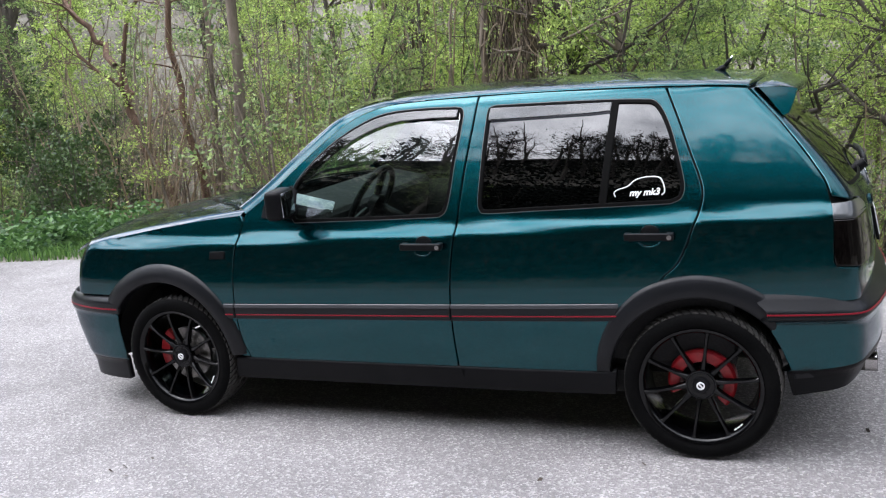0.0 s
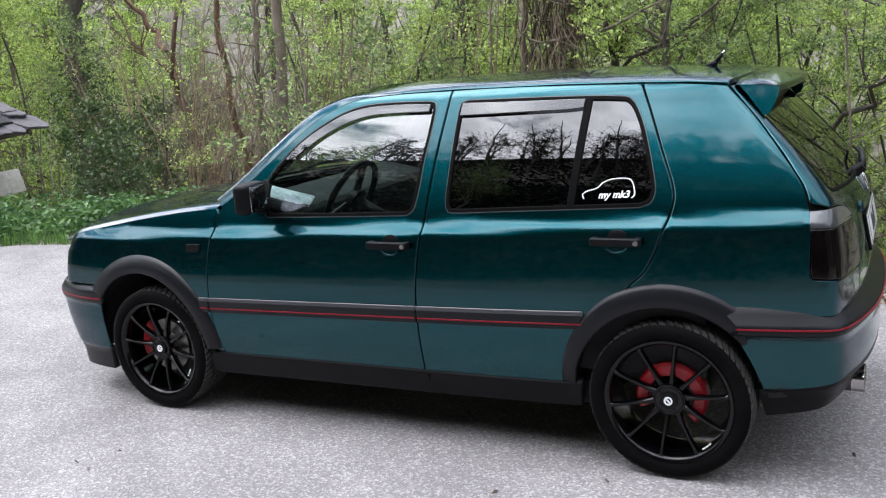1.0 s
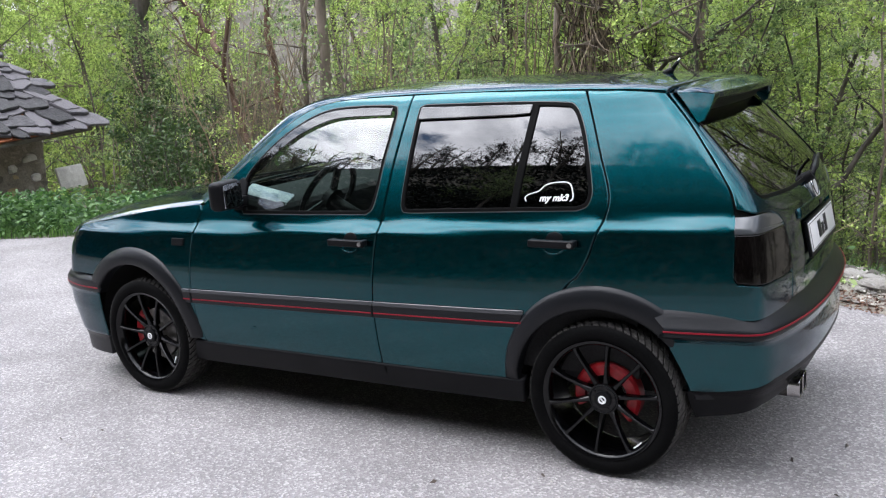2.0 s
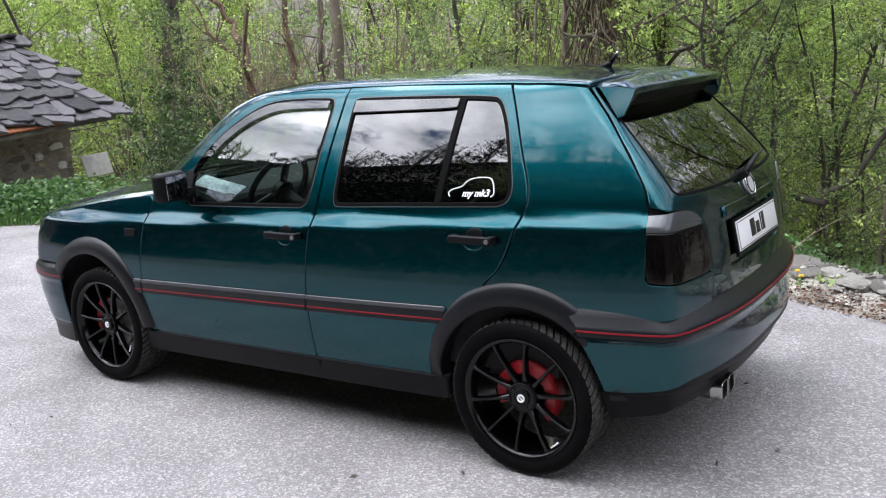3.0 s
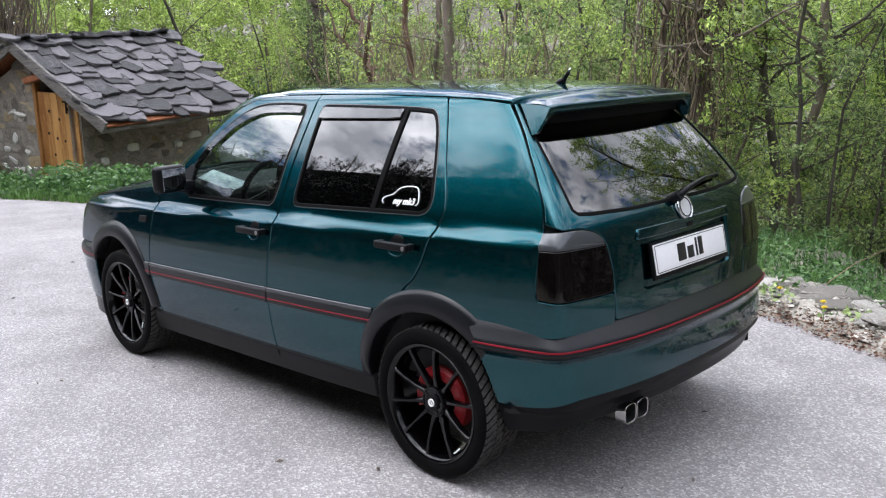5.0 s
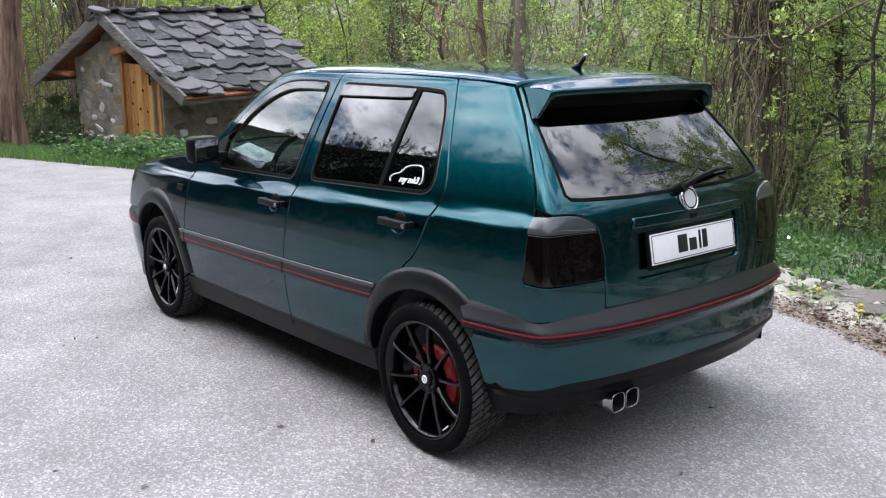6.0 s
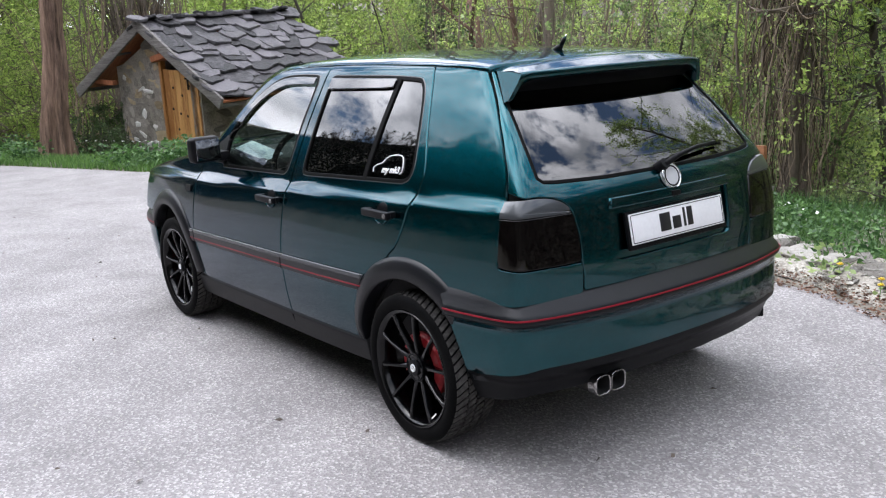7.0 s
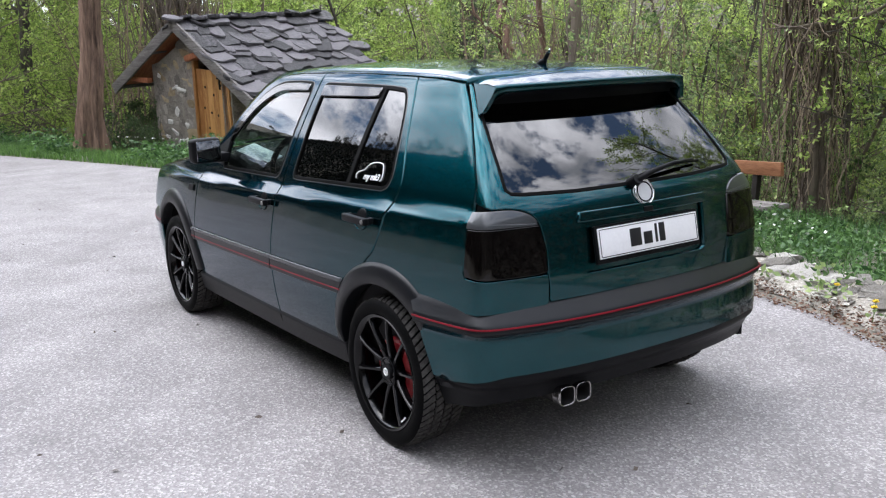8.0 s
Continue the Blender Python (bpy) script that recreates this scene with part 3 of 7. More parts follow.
def grid_sheet(name, rows, mat, parent, label="", right=False, thick=0.0):
    """A smooth sheet through a grid of points."""
    g = np.array(rows, float)
    a, b = g.shape[:2]
    verts = g.reshape(-1, 3)
    if right:
        verts = verts * np.array([1, -1, 1])
    faces = [(i * b + j, i * b + j + 1, (i + 1) * b + j + 1, (i + 1) * b + j) for i in range(a - 1) for j in range(b - 1)]
    bm = bmesh.new()
    vs = [bm.verts.new(p) for p in verts]
    for q in faces:
        bm.faces.new([vs[k] for k in (q[::-1] if right else q)])
    if thick:
        bmesh.ops.solidify(bm, geom=list(bm.faces), thickness=thick)
    return part(name, bm, mat, parent, label, angle=50)


# ---- the car: outlines on the side, in x and z ----
DOOR_TOP = smooth_line([(.425, .985), (.50, 1.035), (.60, 1.112), (.70, 1.197), (.805, 1.282), (.90, 1.350), (1.0, 1.400), (1.12, 1.430), (1.30, 1.441), (1.545, 1.444)])
MID_GAP = smooth_line([(1.545, 1.444), (1.531, 1.308), (1.512, 1.149), (1.499, 1.015), (1.490, .920), (1.474, .812), (1.464, .693), (1.461, .582), (1.462, .468), (1.466, .338)])
DOOR_FRONT = smooth_line([(.41, .303), (.382, .400), (.373, .540), (.375, .675), (.383, .781), (.404, .885), (.425, .985)])
REAR_GAP = smooth_line([(2.332, 1.434), (2.386, 1.309), (2.433, 1.191), (2.472, 1.096), (2.486, 1.034), (2.477, .974), (2.455, .915), (2.426, .832), (2.39, .767), (2.347, .728)])
AF, AR = (-.052, .30), (2.468, .30)  # wheel arch centres


def arc(c, r, a0, a1, n=24):
    return [(c[0] + r * math.cos(radians(a)), c[1] + r * math.sin(radians(a))) for a in np.linspace(a0, a1, n)]


FRONT_WIN = smooth_line([(.672, .975), (.676, 1.085), (.731, 1.165), (.837, 1.261), (.944, 1.329), (1.053, 1.378), (1.161, 1.400), (1.324, 1.406)], 4) + smooth_line([(1.45, 1.403), (1.478, 1.395), (1.487, 1.367)], 3) + smooth_line([(1.481, 1.287), (1.466, 1.173), (1.456, 1.06), (1.440, .985), (1.409, .961)], 4) + smooth_line([(1.212, .955), (.936, .948), (.70, .943)], 3)
REAR_WIN = smooth_line([(1.630, 1.400), (1.835, 1.399), (2.071, 1.396), (2.24, 1.389), (2.300, 1.376), (2.343, 1.315), (2.378, 1.225), (2.408, 1.119), (2.420, 1.057), (2.407, 1.016), (2.370, .999)], 4) + smooth_line([(2.115, .991), (1.817, .981), (1.63, .974), (1.596, .985), (1.586, 1.02), (1.587, 1.10), (1.591, 1.237), (1.598, 1.374), (1.612, 1.395)], 4)


def sill_top(x):
    return .300 + .0125 * (x - .33)


car = tagged(new("car"), "dark green metallic five-door hatchback parked on worn asphalt", "car")
car.location = (1.2, 0, 0)


def build_side(right):
    kw = {"right": right}
    on = to_side(BODY)
    # wing
    wing = smooth_line([(-.66, .585), (-.70, .68), (-.685, .76), (-.585, .828), (-.36, .872), (-.167, .906), (.0, .932), (.167, .955), (.33, .972), (.40, .978)], 5)
    wing += [(x - .004, z) for x, z in DOOR_FRONT[::-1][2:]]
    wing += arc(AF, .40, 2, 136, 26) + [(-.36, .585)]
    fender = panel("front_wing", on, wing, PAINT, car, **kw)
    # wing's rolled top edge up to the bonnet
    rows = []
    for x in np.linspace(-.665, .40, 40):
        zt = np.interp(x, [-.665, -.585, -.36, -.167, 0, .167, .33, .40], [.79, .828, .872, .906, .932, .955, .972, .978]) - .003
        yo = -float(BODY.at(np.array([BODY.sx(x, zt)]), np.array([zt]))[0][0][1])
        rows.append([(x, -(yo + (.665 - yo) * t), zt + .020 * math.sin(t * math.pi / 2)) for t in np.linspace(0, 1, 7)])
    grid_sheet("wing_top", rows, PAINT, car, right=right)
    # indicator repeater
    panel("side_repeater", to_side(BODY, .008), [(.252, .784), (.328, .786), (.330, .815), (.254, .813)], BLACK_PLASTIC, fender, label="dark smoked side indicator", gap=0, lip=.012, h=.02, **kw)
    # front door
    outline = DOOR_TOP + MID_GAP[1:] + [(1.466, sill_top(1.466))] + [(x, sill_top(x)) for x in np.linspace(1.4, .45, 20)] + DOOR_FRONT
    door_f = panel("front_door", on, outline, PAINT, car, [FRONT_WIN], **kw)
    outline = [(x + .004, z) for x, z in MID_GAP[::-1]] + [(1.7, 1.446), (2.0, 1.444), (2.2, 1.440)] + REAR_GAP + arc(AR, .395, 118, 176, 16) + [(x, sill_top(x)) for x in np.linspace(2.07, 1.5, 14)] + [(1.470, sill_top(1.47))]
    door_r = panel("rear_door", on, outline, PAINT, car, [REAR_WIN], **kw)
    # quarter panel, round the corner under the lamp to the tailgate
    w = BODY
    seam = smooth_line([(2.642, 1.409), (2.74, 1.306), (2.841, 1.177), (2.915, 1.068), (2.940, .990)], 8)
    q = [(w.sx(x + .004, z), z) for x, z in REAR_GAP[::-1]] + [(w.sx(2.45, 1.428), 1.428), (w.sx(2.55, 1.420), 1.420)]
    q += [(w.sx(x, z), z) for x, z in seam]
    q += [(w.sx(2.950, z), z) for z in (.96, .90, .82, .775)] + [(w.sx(2.962, .757), .757)]
    q += [(w.sy(y, .752), .752) for y in (-.70, -.65, -.60, -.54, -.49, -.472)]
    q += [(w.sy(-.470, z), z) for z in (.72, .68, .645)] + [(w.sy(y, .630), .630) for y in (-.5, -.6, -.68)] + [(w.sx(2.80, .628), .628), (w.sx(2.72, .625), .625)]
    q += [(w.sx(x, z), z) for x, z in arc(AR, .40, 60, 112, 20)]
    panel("rear_quarter_panel", to_wrap(BODY), q, PAINT, car, **kw)
    # tail lamp
    l_out = [(w.sx(2.943, .984), .984)] + [(w.sy(y, z), z) for y, z in smooth_line([(-.655, .987), (-.60, .986), (-.55, .976), (-.515, .957), (-.495, .93), (-.487, .89)], 4)]
    l_out += [(w.sy(-.480, z), z) for z in (.84, .79, .762)] + [(w.sy(y, .757), .757) for y in (-.52, -.60, -.66, -.70)] + [(w.sx(2.958, .762), .762), (w.sx(2.953, .78), .78), (w.sx(2.952, .86), .86), (w.sx(2.948, .95), .95)]
    lamp = panel("tail_lamp", to_wrap(BODY, -.012), l_out, BLACK_PLASTIC, car, gap=.001, label="dark smoked tail lamp", **kw)
    cut = .928
    upper = [(w.sx(2.948, cut + .003), cut + .003), (w.sx(2.943, .982), .982)] + [q for q in l_out[1:] if q[1] > .932] + [(w.sy(-.496, cut + .003), cut + .003)]
    lower = [(w.sy(-.494, cut - .003), cut - .003)] + [q for q in l_out if q[1] < cut - .01 and q[0] > w.sx(2.953, q[1]) + .03]
    lower += [(w.sx(2.958, .764), .764), (w.sx(2.953, .79), .79), (w.sx(2.952, .86), .86), (w.sx(2.950, cut - .003), cut - .003)]
    panel("indicator_lens", to_wrap(BODY, .003), upper, LAMP_CLEAR, lamp, label="pale smoked indicator lens", gap=.002, lip=.012, **kw)
    panel("brake_lens", to_wrap(BODY, .003), lower, LAMP_SMOKE, lamp, label="near-black smoked brake lens", gap=.002, lip=.012, **kw)
    # sill
    sill = [(x, sill_top(x) - .004) for x in np.linspace(.335, 2.14, 40)] + [(2.13, .232)] + [(x, .200 + .017 * (x - .33)) for x in np.linspace(2.1, .36, 40)] + [(.31, .205)]
    panel("sill_cover", to_side(BODY, .012), sill, BLACK_PLASTIC, car, gap=0, lip=.05, h=.04, round_=.006, **kw)
    # mouldings with the red stripe
    for d, x0, x1 in ((fender, .318, .366), (door_f, .380, 1.458), (door_r, 1.470, 2.165)):
        zc = lambda x: .563 + .024 * (x - .33)
        band = [(x, zc(x) - .006) for x in np.linspace(x0, x1, 12)] + [(x - (.022 if x1 > 2 and x > 2.1 else 0), zc(x) - .092 + .036) for x in np.linspace(x1, x0, 12)]
        panel("side_moulding", to_side(BODY, .010), band, DARK_PLASTIC, d, label="grey side moulding", gap=.001, lip=.012, h=.02, round_=.004, **kw)
        # top lip, its highlight painted as a lighter grey
        cap = [(x, zc(x) + .007) for x in np.linspace(x0, x1, 12)] + [(x, zc(x) - .003) for x in np.linspace(x1, x0, 12)]
        panel("moulding_lip", to_side(BODY, .012), cap, GREY_BEVEL, d, gap=0, lip=.014, h=.02, round_=.004, **kw)
        red = [(x, zc(x) - .0355) for x in np.linspace(x0 + .002, x1 - .002, 12)] + [(x, zc(x) - .0400) for x in np.linspace(x1 - .002, x0 + .002, 12)]
        panel("red_line", to_side(BODY, .0125), red, RED_STRIPE, d, label="thin red stripe", gap=0, lip=.002, h=.02, round_=.0005, **kw)
    # windows
    for d, win, glass in ((door_f, FRONT_WIN, GLASS), (door_r, REAR_WIN, GLASS_DARK)):
        inner = [tuple(q) for q in grow(win, -.011)]
        panel("window_seal", to_side(BODY, .002), win, SEAL, d, [inner], label="black rubber window seal", gap=0, lip=.02, h=.01, **kw)
        # thin added line: the seal's sky reflection as a pale colour
        panel("window_glint_line", to_side(BODY, .0015), [tuple(q) for q in grow(win, .0022)], SEAL_GLINT, d, [[tuple(q) for q in grow(win, -.0005)]], gap=0, lip=.004, h=.01, round_=.001, **kw)
        pane = panel("window_pane", to_side(BODY, -.006), [tuple(q) for q in grow(win, -.008)], glass, d, label="window pane reflecting sky and trees", gap=0, lip=.0, h=.05, round_=.0001, **kw)
        pane.visible_shadow = False
    # divider of the rear door's window
    div = [(2.126, 1.388), (2.150, 1.388), (2.119, 1.000), (2.095, 1.000)]
    panel("window_divider", to_side(BODY, .001), div, SEAL, door_r, gap=0, lip=.02, **kw)
    # wind deflectors
    up = [q for q in smooth_line([(.700, 1.115), (.731, 1.150), (.837, 1.247), (.944, 1.315), (1.053, 1.364), (1.161, 1.386), (1.324, 1.392), (1.458, 1.388)], 5)]
    lowr = [(1.458, 1.362)] + smooth_line([(1.324, 1.362), (1.18, 1.356), (1.075, 1.332), (.965, 1.286), (.86, 1.218), (.775, 1.140)], 5)
    df = panel("wind_deflector", to_side(BODY, .009), up + lowr, DEFLECTOR, door_f, label="smoked clip-on wind deflector", gap=0, lip=.002, h=.03, **kw)
    dr = panel("wind_deflector", to_side(BODY, .009), [(1.612, 1.386), (2.122, 1.381), (2.120, 1.352), (2.05, 1.348), (1.607, 1.342)], DEFLECTOR, door_r, label="smoked clip-on wind deflector", gap=0, lip=.002, h=.03, **kw)
    df.visible_shadow = dr.visible_shadow = False
    # pillar strip between door frame and windscreen
    rows = []
    for x, z in DOOR_TOP[::2]:
        if x > 1.34:
            break
        y0 = -float(BODY.at(np.array([BODY.sx(x, z)]), np.array([z]))[0][0][1])
        k = np.interp(x, [.42, .9, 1.34], [1, 1, .3])
        rows.append([(x - .055 * k * t, -(y0 - .045 * t), z + .024 * math.sin(t * 1.5) * k) for t in np.linspace(-.04, 1, 7)])
    grid_sheet("windscreen_pillar", rows, PAINT, car, right=right)
    # wheel arch flares
    for c, r0, r1, a0, a1 in ((AF, .368, .456, 3, 150), (AR, .345, .432, 4.5, 176)):
        rows = []
        for a in np.linspace(a0, a1, 70):
            ro = r1 - (.03 * max(0, (a - 120) / 56) if c is AR else .012 * max(0, (60 - a) / 60))
            line = []
            for t, r, o in ((0, ro, -.004), (.1, ro - .004, .006), (.3, ro - .018, .013), (.6, ro - .045, .020), (.85, r0 + .010, .022), (.95, r0 + .002, .018), (1, r0, .008), (1.1, r0 + .002, -.05)):
                x, z = c[0] + r * math.cos(radians(a)), c[1] + r * math.sin(radians(a))
                zz = max(z, .16)
                p, n = BODY.at(np.array([BODY.sx(x, zz)]), np.array([zz]))
                ramp = min(1, (a1 - a) / 12 + .25) if c is AR and a > 150 else 1
                line.append((x, p[0][1] - max(o * ramp, -.05), z))
            rows.append(line)
        grid_sheet("wheel_arch_trim", rows, DARK_PLASTIC, car, "matt dark grey wheel arch trim", right=right)
        # liner
        liner = []
        for a in np.linspace(-8, 188, 40):
            rr = r0 + .012
            liner.append([(c[0] + rr * math.cos(radians(a)), -y, max(.17, c[1] + rr * math.sin(radians(a)))) for y in (.735, .70, .60, .50)])
        grid_sheet("wheel_arch_liner", liner, UNDERBODY, car, right=right)
    # handles
    for d, x0, z0 in ((door_f, 1.350, .848), (door_r, 2.297, .884)):
        s = -1 if not right else 1
        y0 = side_y(x0, z0)
        hm = bmesh.new()
        box(hm, (.188, .024, .030), pose(x0, s * (y0 + .030), z0), .008, 3)
        for dx in (-.082, .078):
            box(hm, (.026, .034, .026), pose(x0 + dx, s * (y0 + .010), z0), .005)
        part("door_handle", hm, BLACK_PLASTIC, d, "black plastic pull handle")
        lk = cyl(bmesh.new(), .009, .009, .006, pose(x0 + .078, s * (y0 + .043), z0, 90), 16)
        part("key_lock", lk, STEEL, d)
        cup = [(x0 + .036 * math.cos(t), z0 + .004 + .033 * math.sin(t)) for t in np.linspace(0, 2 * math.pi, 28, endpoint=False)]
        panel("handle_cup", to_side(BODY, .0015), cup, BLACK_PLASTIC, d, gap=0, lip=.001, h=.02, right=right)
        cup2 = [(x0 - .002 + .036 * math.cos(t), z0 - .024 + .018 * math.sin(t)) for t in np.linspace(0, 2 * math.pi, 24, endpoint=False)]
        panel("handle_scoop", to_side(BODY, .003), cup2, PAINT, d, gap=0, lip=.001, h=.02, right=right)
        rim, _ = to_side(BODY, .003)(np.array([(x0 - .002 + .040 * math.cos(t), z0 - .018 + .026 * math.sin(t)) for t in np.linspace(math.pi * 1.02, math.pi * 1.98, 17)]))
        part("scoop_rim", tube(bmesh.new(), [(a, b * (-1 if right else 1), c) for a, b, c in rim], .0035, 8), PAINT, d)
    # inner skin that backs the gaps
    skin = [(-.55, .60), (-.50, .80), (.0, .90), (.40, .95), (1.0, .93), (2.0, .95), (2.6, .96), (2.86, .96), (2.9, .65), (2.78, .62)] + arc(AR, .42, 50, 172, 14) + [(2.0, .27), (.42, .26)] + arc(AF, .42, 4, 140, 14)
    panel("inner_skin", to_side(BODY, -.018), skin, UNDERBODY, car, gap=0, lip=.002, h=.08, right=right)
    top = [(.50, .96)] + [(x - .005, z + .004) for x, z in DOOR_TOP[6:]] + [(2.0, 1.444), (2.33, 1.434), (2.60, 1.412), (2.74, 1.30), (2.84, 1.18), (2.91, 1.07), (2.93, .96)]
    panel("pillar_lining", to_side(BODY, -.020), top, UNDERBODY, car, [[tuple(q) for q in grow(FRONT_WIN, -.004)], [tuple(q) for q in grow(REAR_WIN, -.004)]], gap=0, lip=.002, h=.08, right=right)


build_side(False)
build_side(True)

# roof
def roof_edge(x):
    return np.interp(x, [.9, 1.0, 1.1, 1.2, 1.3, 1.55, 2.0, 2.335, 2.5, 2.65, 2.8], [1.365, 1.400, 1.424, 1.436, 1.441, 1.446, 1.444, 1.434, 1.424, 1.409, 1.38])


def on_roof(off=0.0):
    def f(x, y):
        a = np.abs(y)
        return roof_edge(x) + .020 * (1 - np.exp(-np.clip(.517 - a, 0, 1) / .026)) + .020 * (1 - (a / .5) ** 2) + off

    def go(q):
        x, y = q[:, 0], q[:, 1]
        e = .012
        n = np.stack([-(f(x + 2.5 * e, y) - f(x - 2.5 * e, y)) / (5 * e), -(f(x, y + e / 2) - f(x, y - e / 2)) / e, np.ones(len(q))], -1)
        return np.stack([x, y, f(x, y)], -1), n / np.linalg.norm(n, axis=1, keepdims=True)
    return go


front_edge = [(1.13 - .10 * (1 - (y / .5) ** 2), y) for y in np.linspace(.505, -.505, 20)]
rear_edge = [(2.648 + .040 * (1 - (y / .5) ** 2), y) for y in np.linspace(-.498, .498, 20)]
panel("roof_panel", on_roof(), front_edge + [(1.3, -.515), (2.0, -.516), (2.4, -.512)] + rear_edge + [(2.4, .512), (2.0, .516), (1.3, .515)], PAINT, car, h=.03, lip=.02)

# windscreen
rows = []
for x, z in DOOR_TOP[2::3]:
    if x > 1.2:
        break
    y0 = float(side_y(x, z)) - .04
    rows.append([(x - .052 - .15 * (1 - t * t), y0 * t, z + .022 + .008 * (1 - t * t)) for t in np.linspace(-1, 1, 21)])
ws = grid_sheet("windscreen", rows, GLASS, car, "clear curved windscreen")
ws.visible_shadow = False

# bonnet
rows = []
for x in np.linspace(-.705, .40, 30):
    e = np.interp(x, [-.705, -.665, -.585, -.36, -.167, 0, .167, .33, .40], [.775, .805, .846, .890, .924, .950, .973, .990, .996])
    rows.append([(x - .09 * (1 - t * t) * np.interp(x, [-.66, .4], [1, 1.6]), .66 * t, e + .034 * (1 - t * t)) for t in np.linspace(-1, 1, 25)])
grid_sheet("bonnet", rows, PAINT, car, thick=-.012)
rows = [[(.40 + dx - .14 * (1 - t * t), .66 * t, z + .03 * (1 - t * t)) for t in np.linspace(-1, 1, 21)] for dx, z in ((-.01, .985), (.03, .99), (.07, .995))]
grid_sheet("scuttle", rows, BLACK_PLASTIC, car)
for y in (-.45, .1):
    wb = tube(bmesh.new(), [(.27 + .02, y, 1.03), (.30, y + .2, 1.045), (.36, y + .45, 1.04)], .008)
    part("wiper", wb, BLACK_PLASTIC, car)

# nose with headlamps and grille
nose = panel("nose_panel", to_nose(BODY), [(-.60, .575), (.60, .575), (.62, .70), (.58, .775), (-.58, .775), (-.62, .70)], BLACK_PLASTIC, car, label="black front grille")
for k in (-1, 1):
    panel("headlamp", to_nose(BODY, .006), [(k * .36, .60), (k * .36, .76), (k * .57, .75), (k * .62, .68), (k * .58, .60)], LAMP_CLEAR, car, label="front headlamp", lip=.01)

# tailgate
def tail_u(s, z):
    return s - float(np.interp(z, BODY.z, BODY.mid))


half = [(tail_u(BODY.sx(x + .004, z), z), z) for x, z in [(2.648, 1.409), (2.74, 1.309), (2.80, 1.232), (2.841, 1.180), (2.88, 1.122), (2.915, 1.070), (2.936, 1.01)]] + [(tail_u(BODY.sy(-.655, .992), .992), .992)]
half += [(tail_u(BODY.sy(y, z), z), z) for y, z in smooth_line([(-.60, .991), (-.548, .981), (-.511, .961), (-.490, .93), (-.482, .89)], 4)]
half += [(tail_u(BODY.sy(-.474, z), z), z) for z in (.84, .79, .75)] + [(tail_u(BODY.sy(-.466, z), z), z) for z in (.70, .648)]
gate = half + [(-a, b) for a, b in half[::-1]]
gl = [(tail_u(BODY.sy(y, z), z), z) for y, z in [(-.500, 1.35), (-.530, 1.26), (-.556, 1.17), (-.577, 1.08), (-.582, 1.05)]] + [(-.568, 1.034), (-.52, 1.029), (-.3, 1.022)]
gwin = gl + [(-a, b) for a, b in gl[::-1]]
rec = [(-.315, .742), (-.318, .925), (-.30, .937), (.30, .937), (.318, .925), (.315, .742), (.295, .733), (-.295, .733)]
tailgate = panel("tailgate", to_tail(BODY), gate, PAINT, car, [gwin, rec], h=.025, lip=.02)
panel("rear_window_seal", to_tail(BODY, .001), gwin, SEAL, tailgate, [[tuple(q) for q in grow(gwin, -.007)]], gap=0, lip=.02, h=.01)
rw = panel("rear_window_pane", to_tail(BODY, -.003), [tuple(q) for q in grow(gwin, -.005)], GLASS_DARK, tailgate, label="dark tinted rear window", gap=0, lip=0, round_=.0001, h=.04)
rw.visible_shadow = False
panel("plate_recess", to_tail(BODY, -.015), [tuple(q) for q in grow(rec, .004)], PAINT, tailgate, gap=0, lip=.002, h=.03)
strip = [(-.328, .922), (-.322, .948), (.322, .948), (.328, .922)]
panel("grip_strip", to_tail(BODY, .012), strip, PAINT, tailgate, gap=0, lip=.02, h=.02, round_=.005)
bd = bmesh.new()
box(bd, (.03, .05, .022), pose(3.094, 0, .930), .006)
part("boot_lock", bd, BLACK_PLASTIC, tailgate)

big = [tuple(q) for q in grow([q for q in gate if q[1] > .94], .03)]
panel("tailgate_lining", to_tail(BODY, -.024), big, UNDERBODY, tailgate, [[tuple(q) for q in grow(gwin, -.004)]], gap=0, lip=.002, h=.06)

# number plate with its surround
plate = child("number_plate", None, car, "white number plate in a black surround")
plate.location = (0, 0, 0)
pm = pose(3.105, 0, .826, 0, -10.5, 0)
part("plate_surround", box(bmesh.new(), (.014, .545, .140), pm @ pose(.002, 0, 0), .005), BLACK_PLASTIC, plate)
part("plate_face", box(bmesh.new(), (.006, .520, .112), pm @ pose(.010, 0, .004), .003), PLATE_WHITE, plate)
for y, w_, h_ in ((-.085, .056, .066), (-.022, .044, .046), (.022, .012, .070), (.053, .030, .070)):
    part("plate_bar", box(bmesh.new(), (.003, w_, h_), pm @ pose(.0135, y + .01, .004 + (h_ - .062) / 2), .001), PLATE_INK, plate)

for yy, zz, wy, wz in ((0, .054, .500, .003), (0, -.046, .500, .003), (-.2525, .004, .003, .100), (.2525, .004, .003, .100)):
    part("plate_border", box(bmesh.new(), (.002, wy, wz), pm @ pose(.0132, yy, zz), .0005), PLATE_INK, plate)

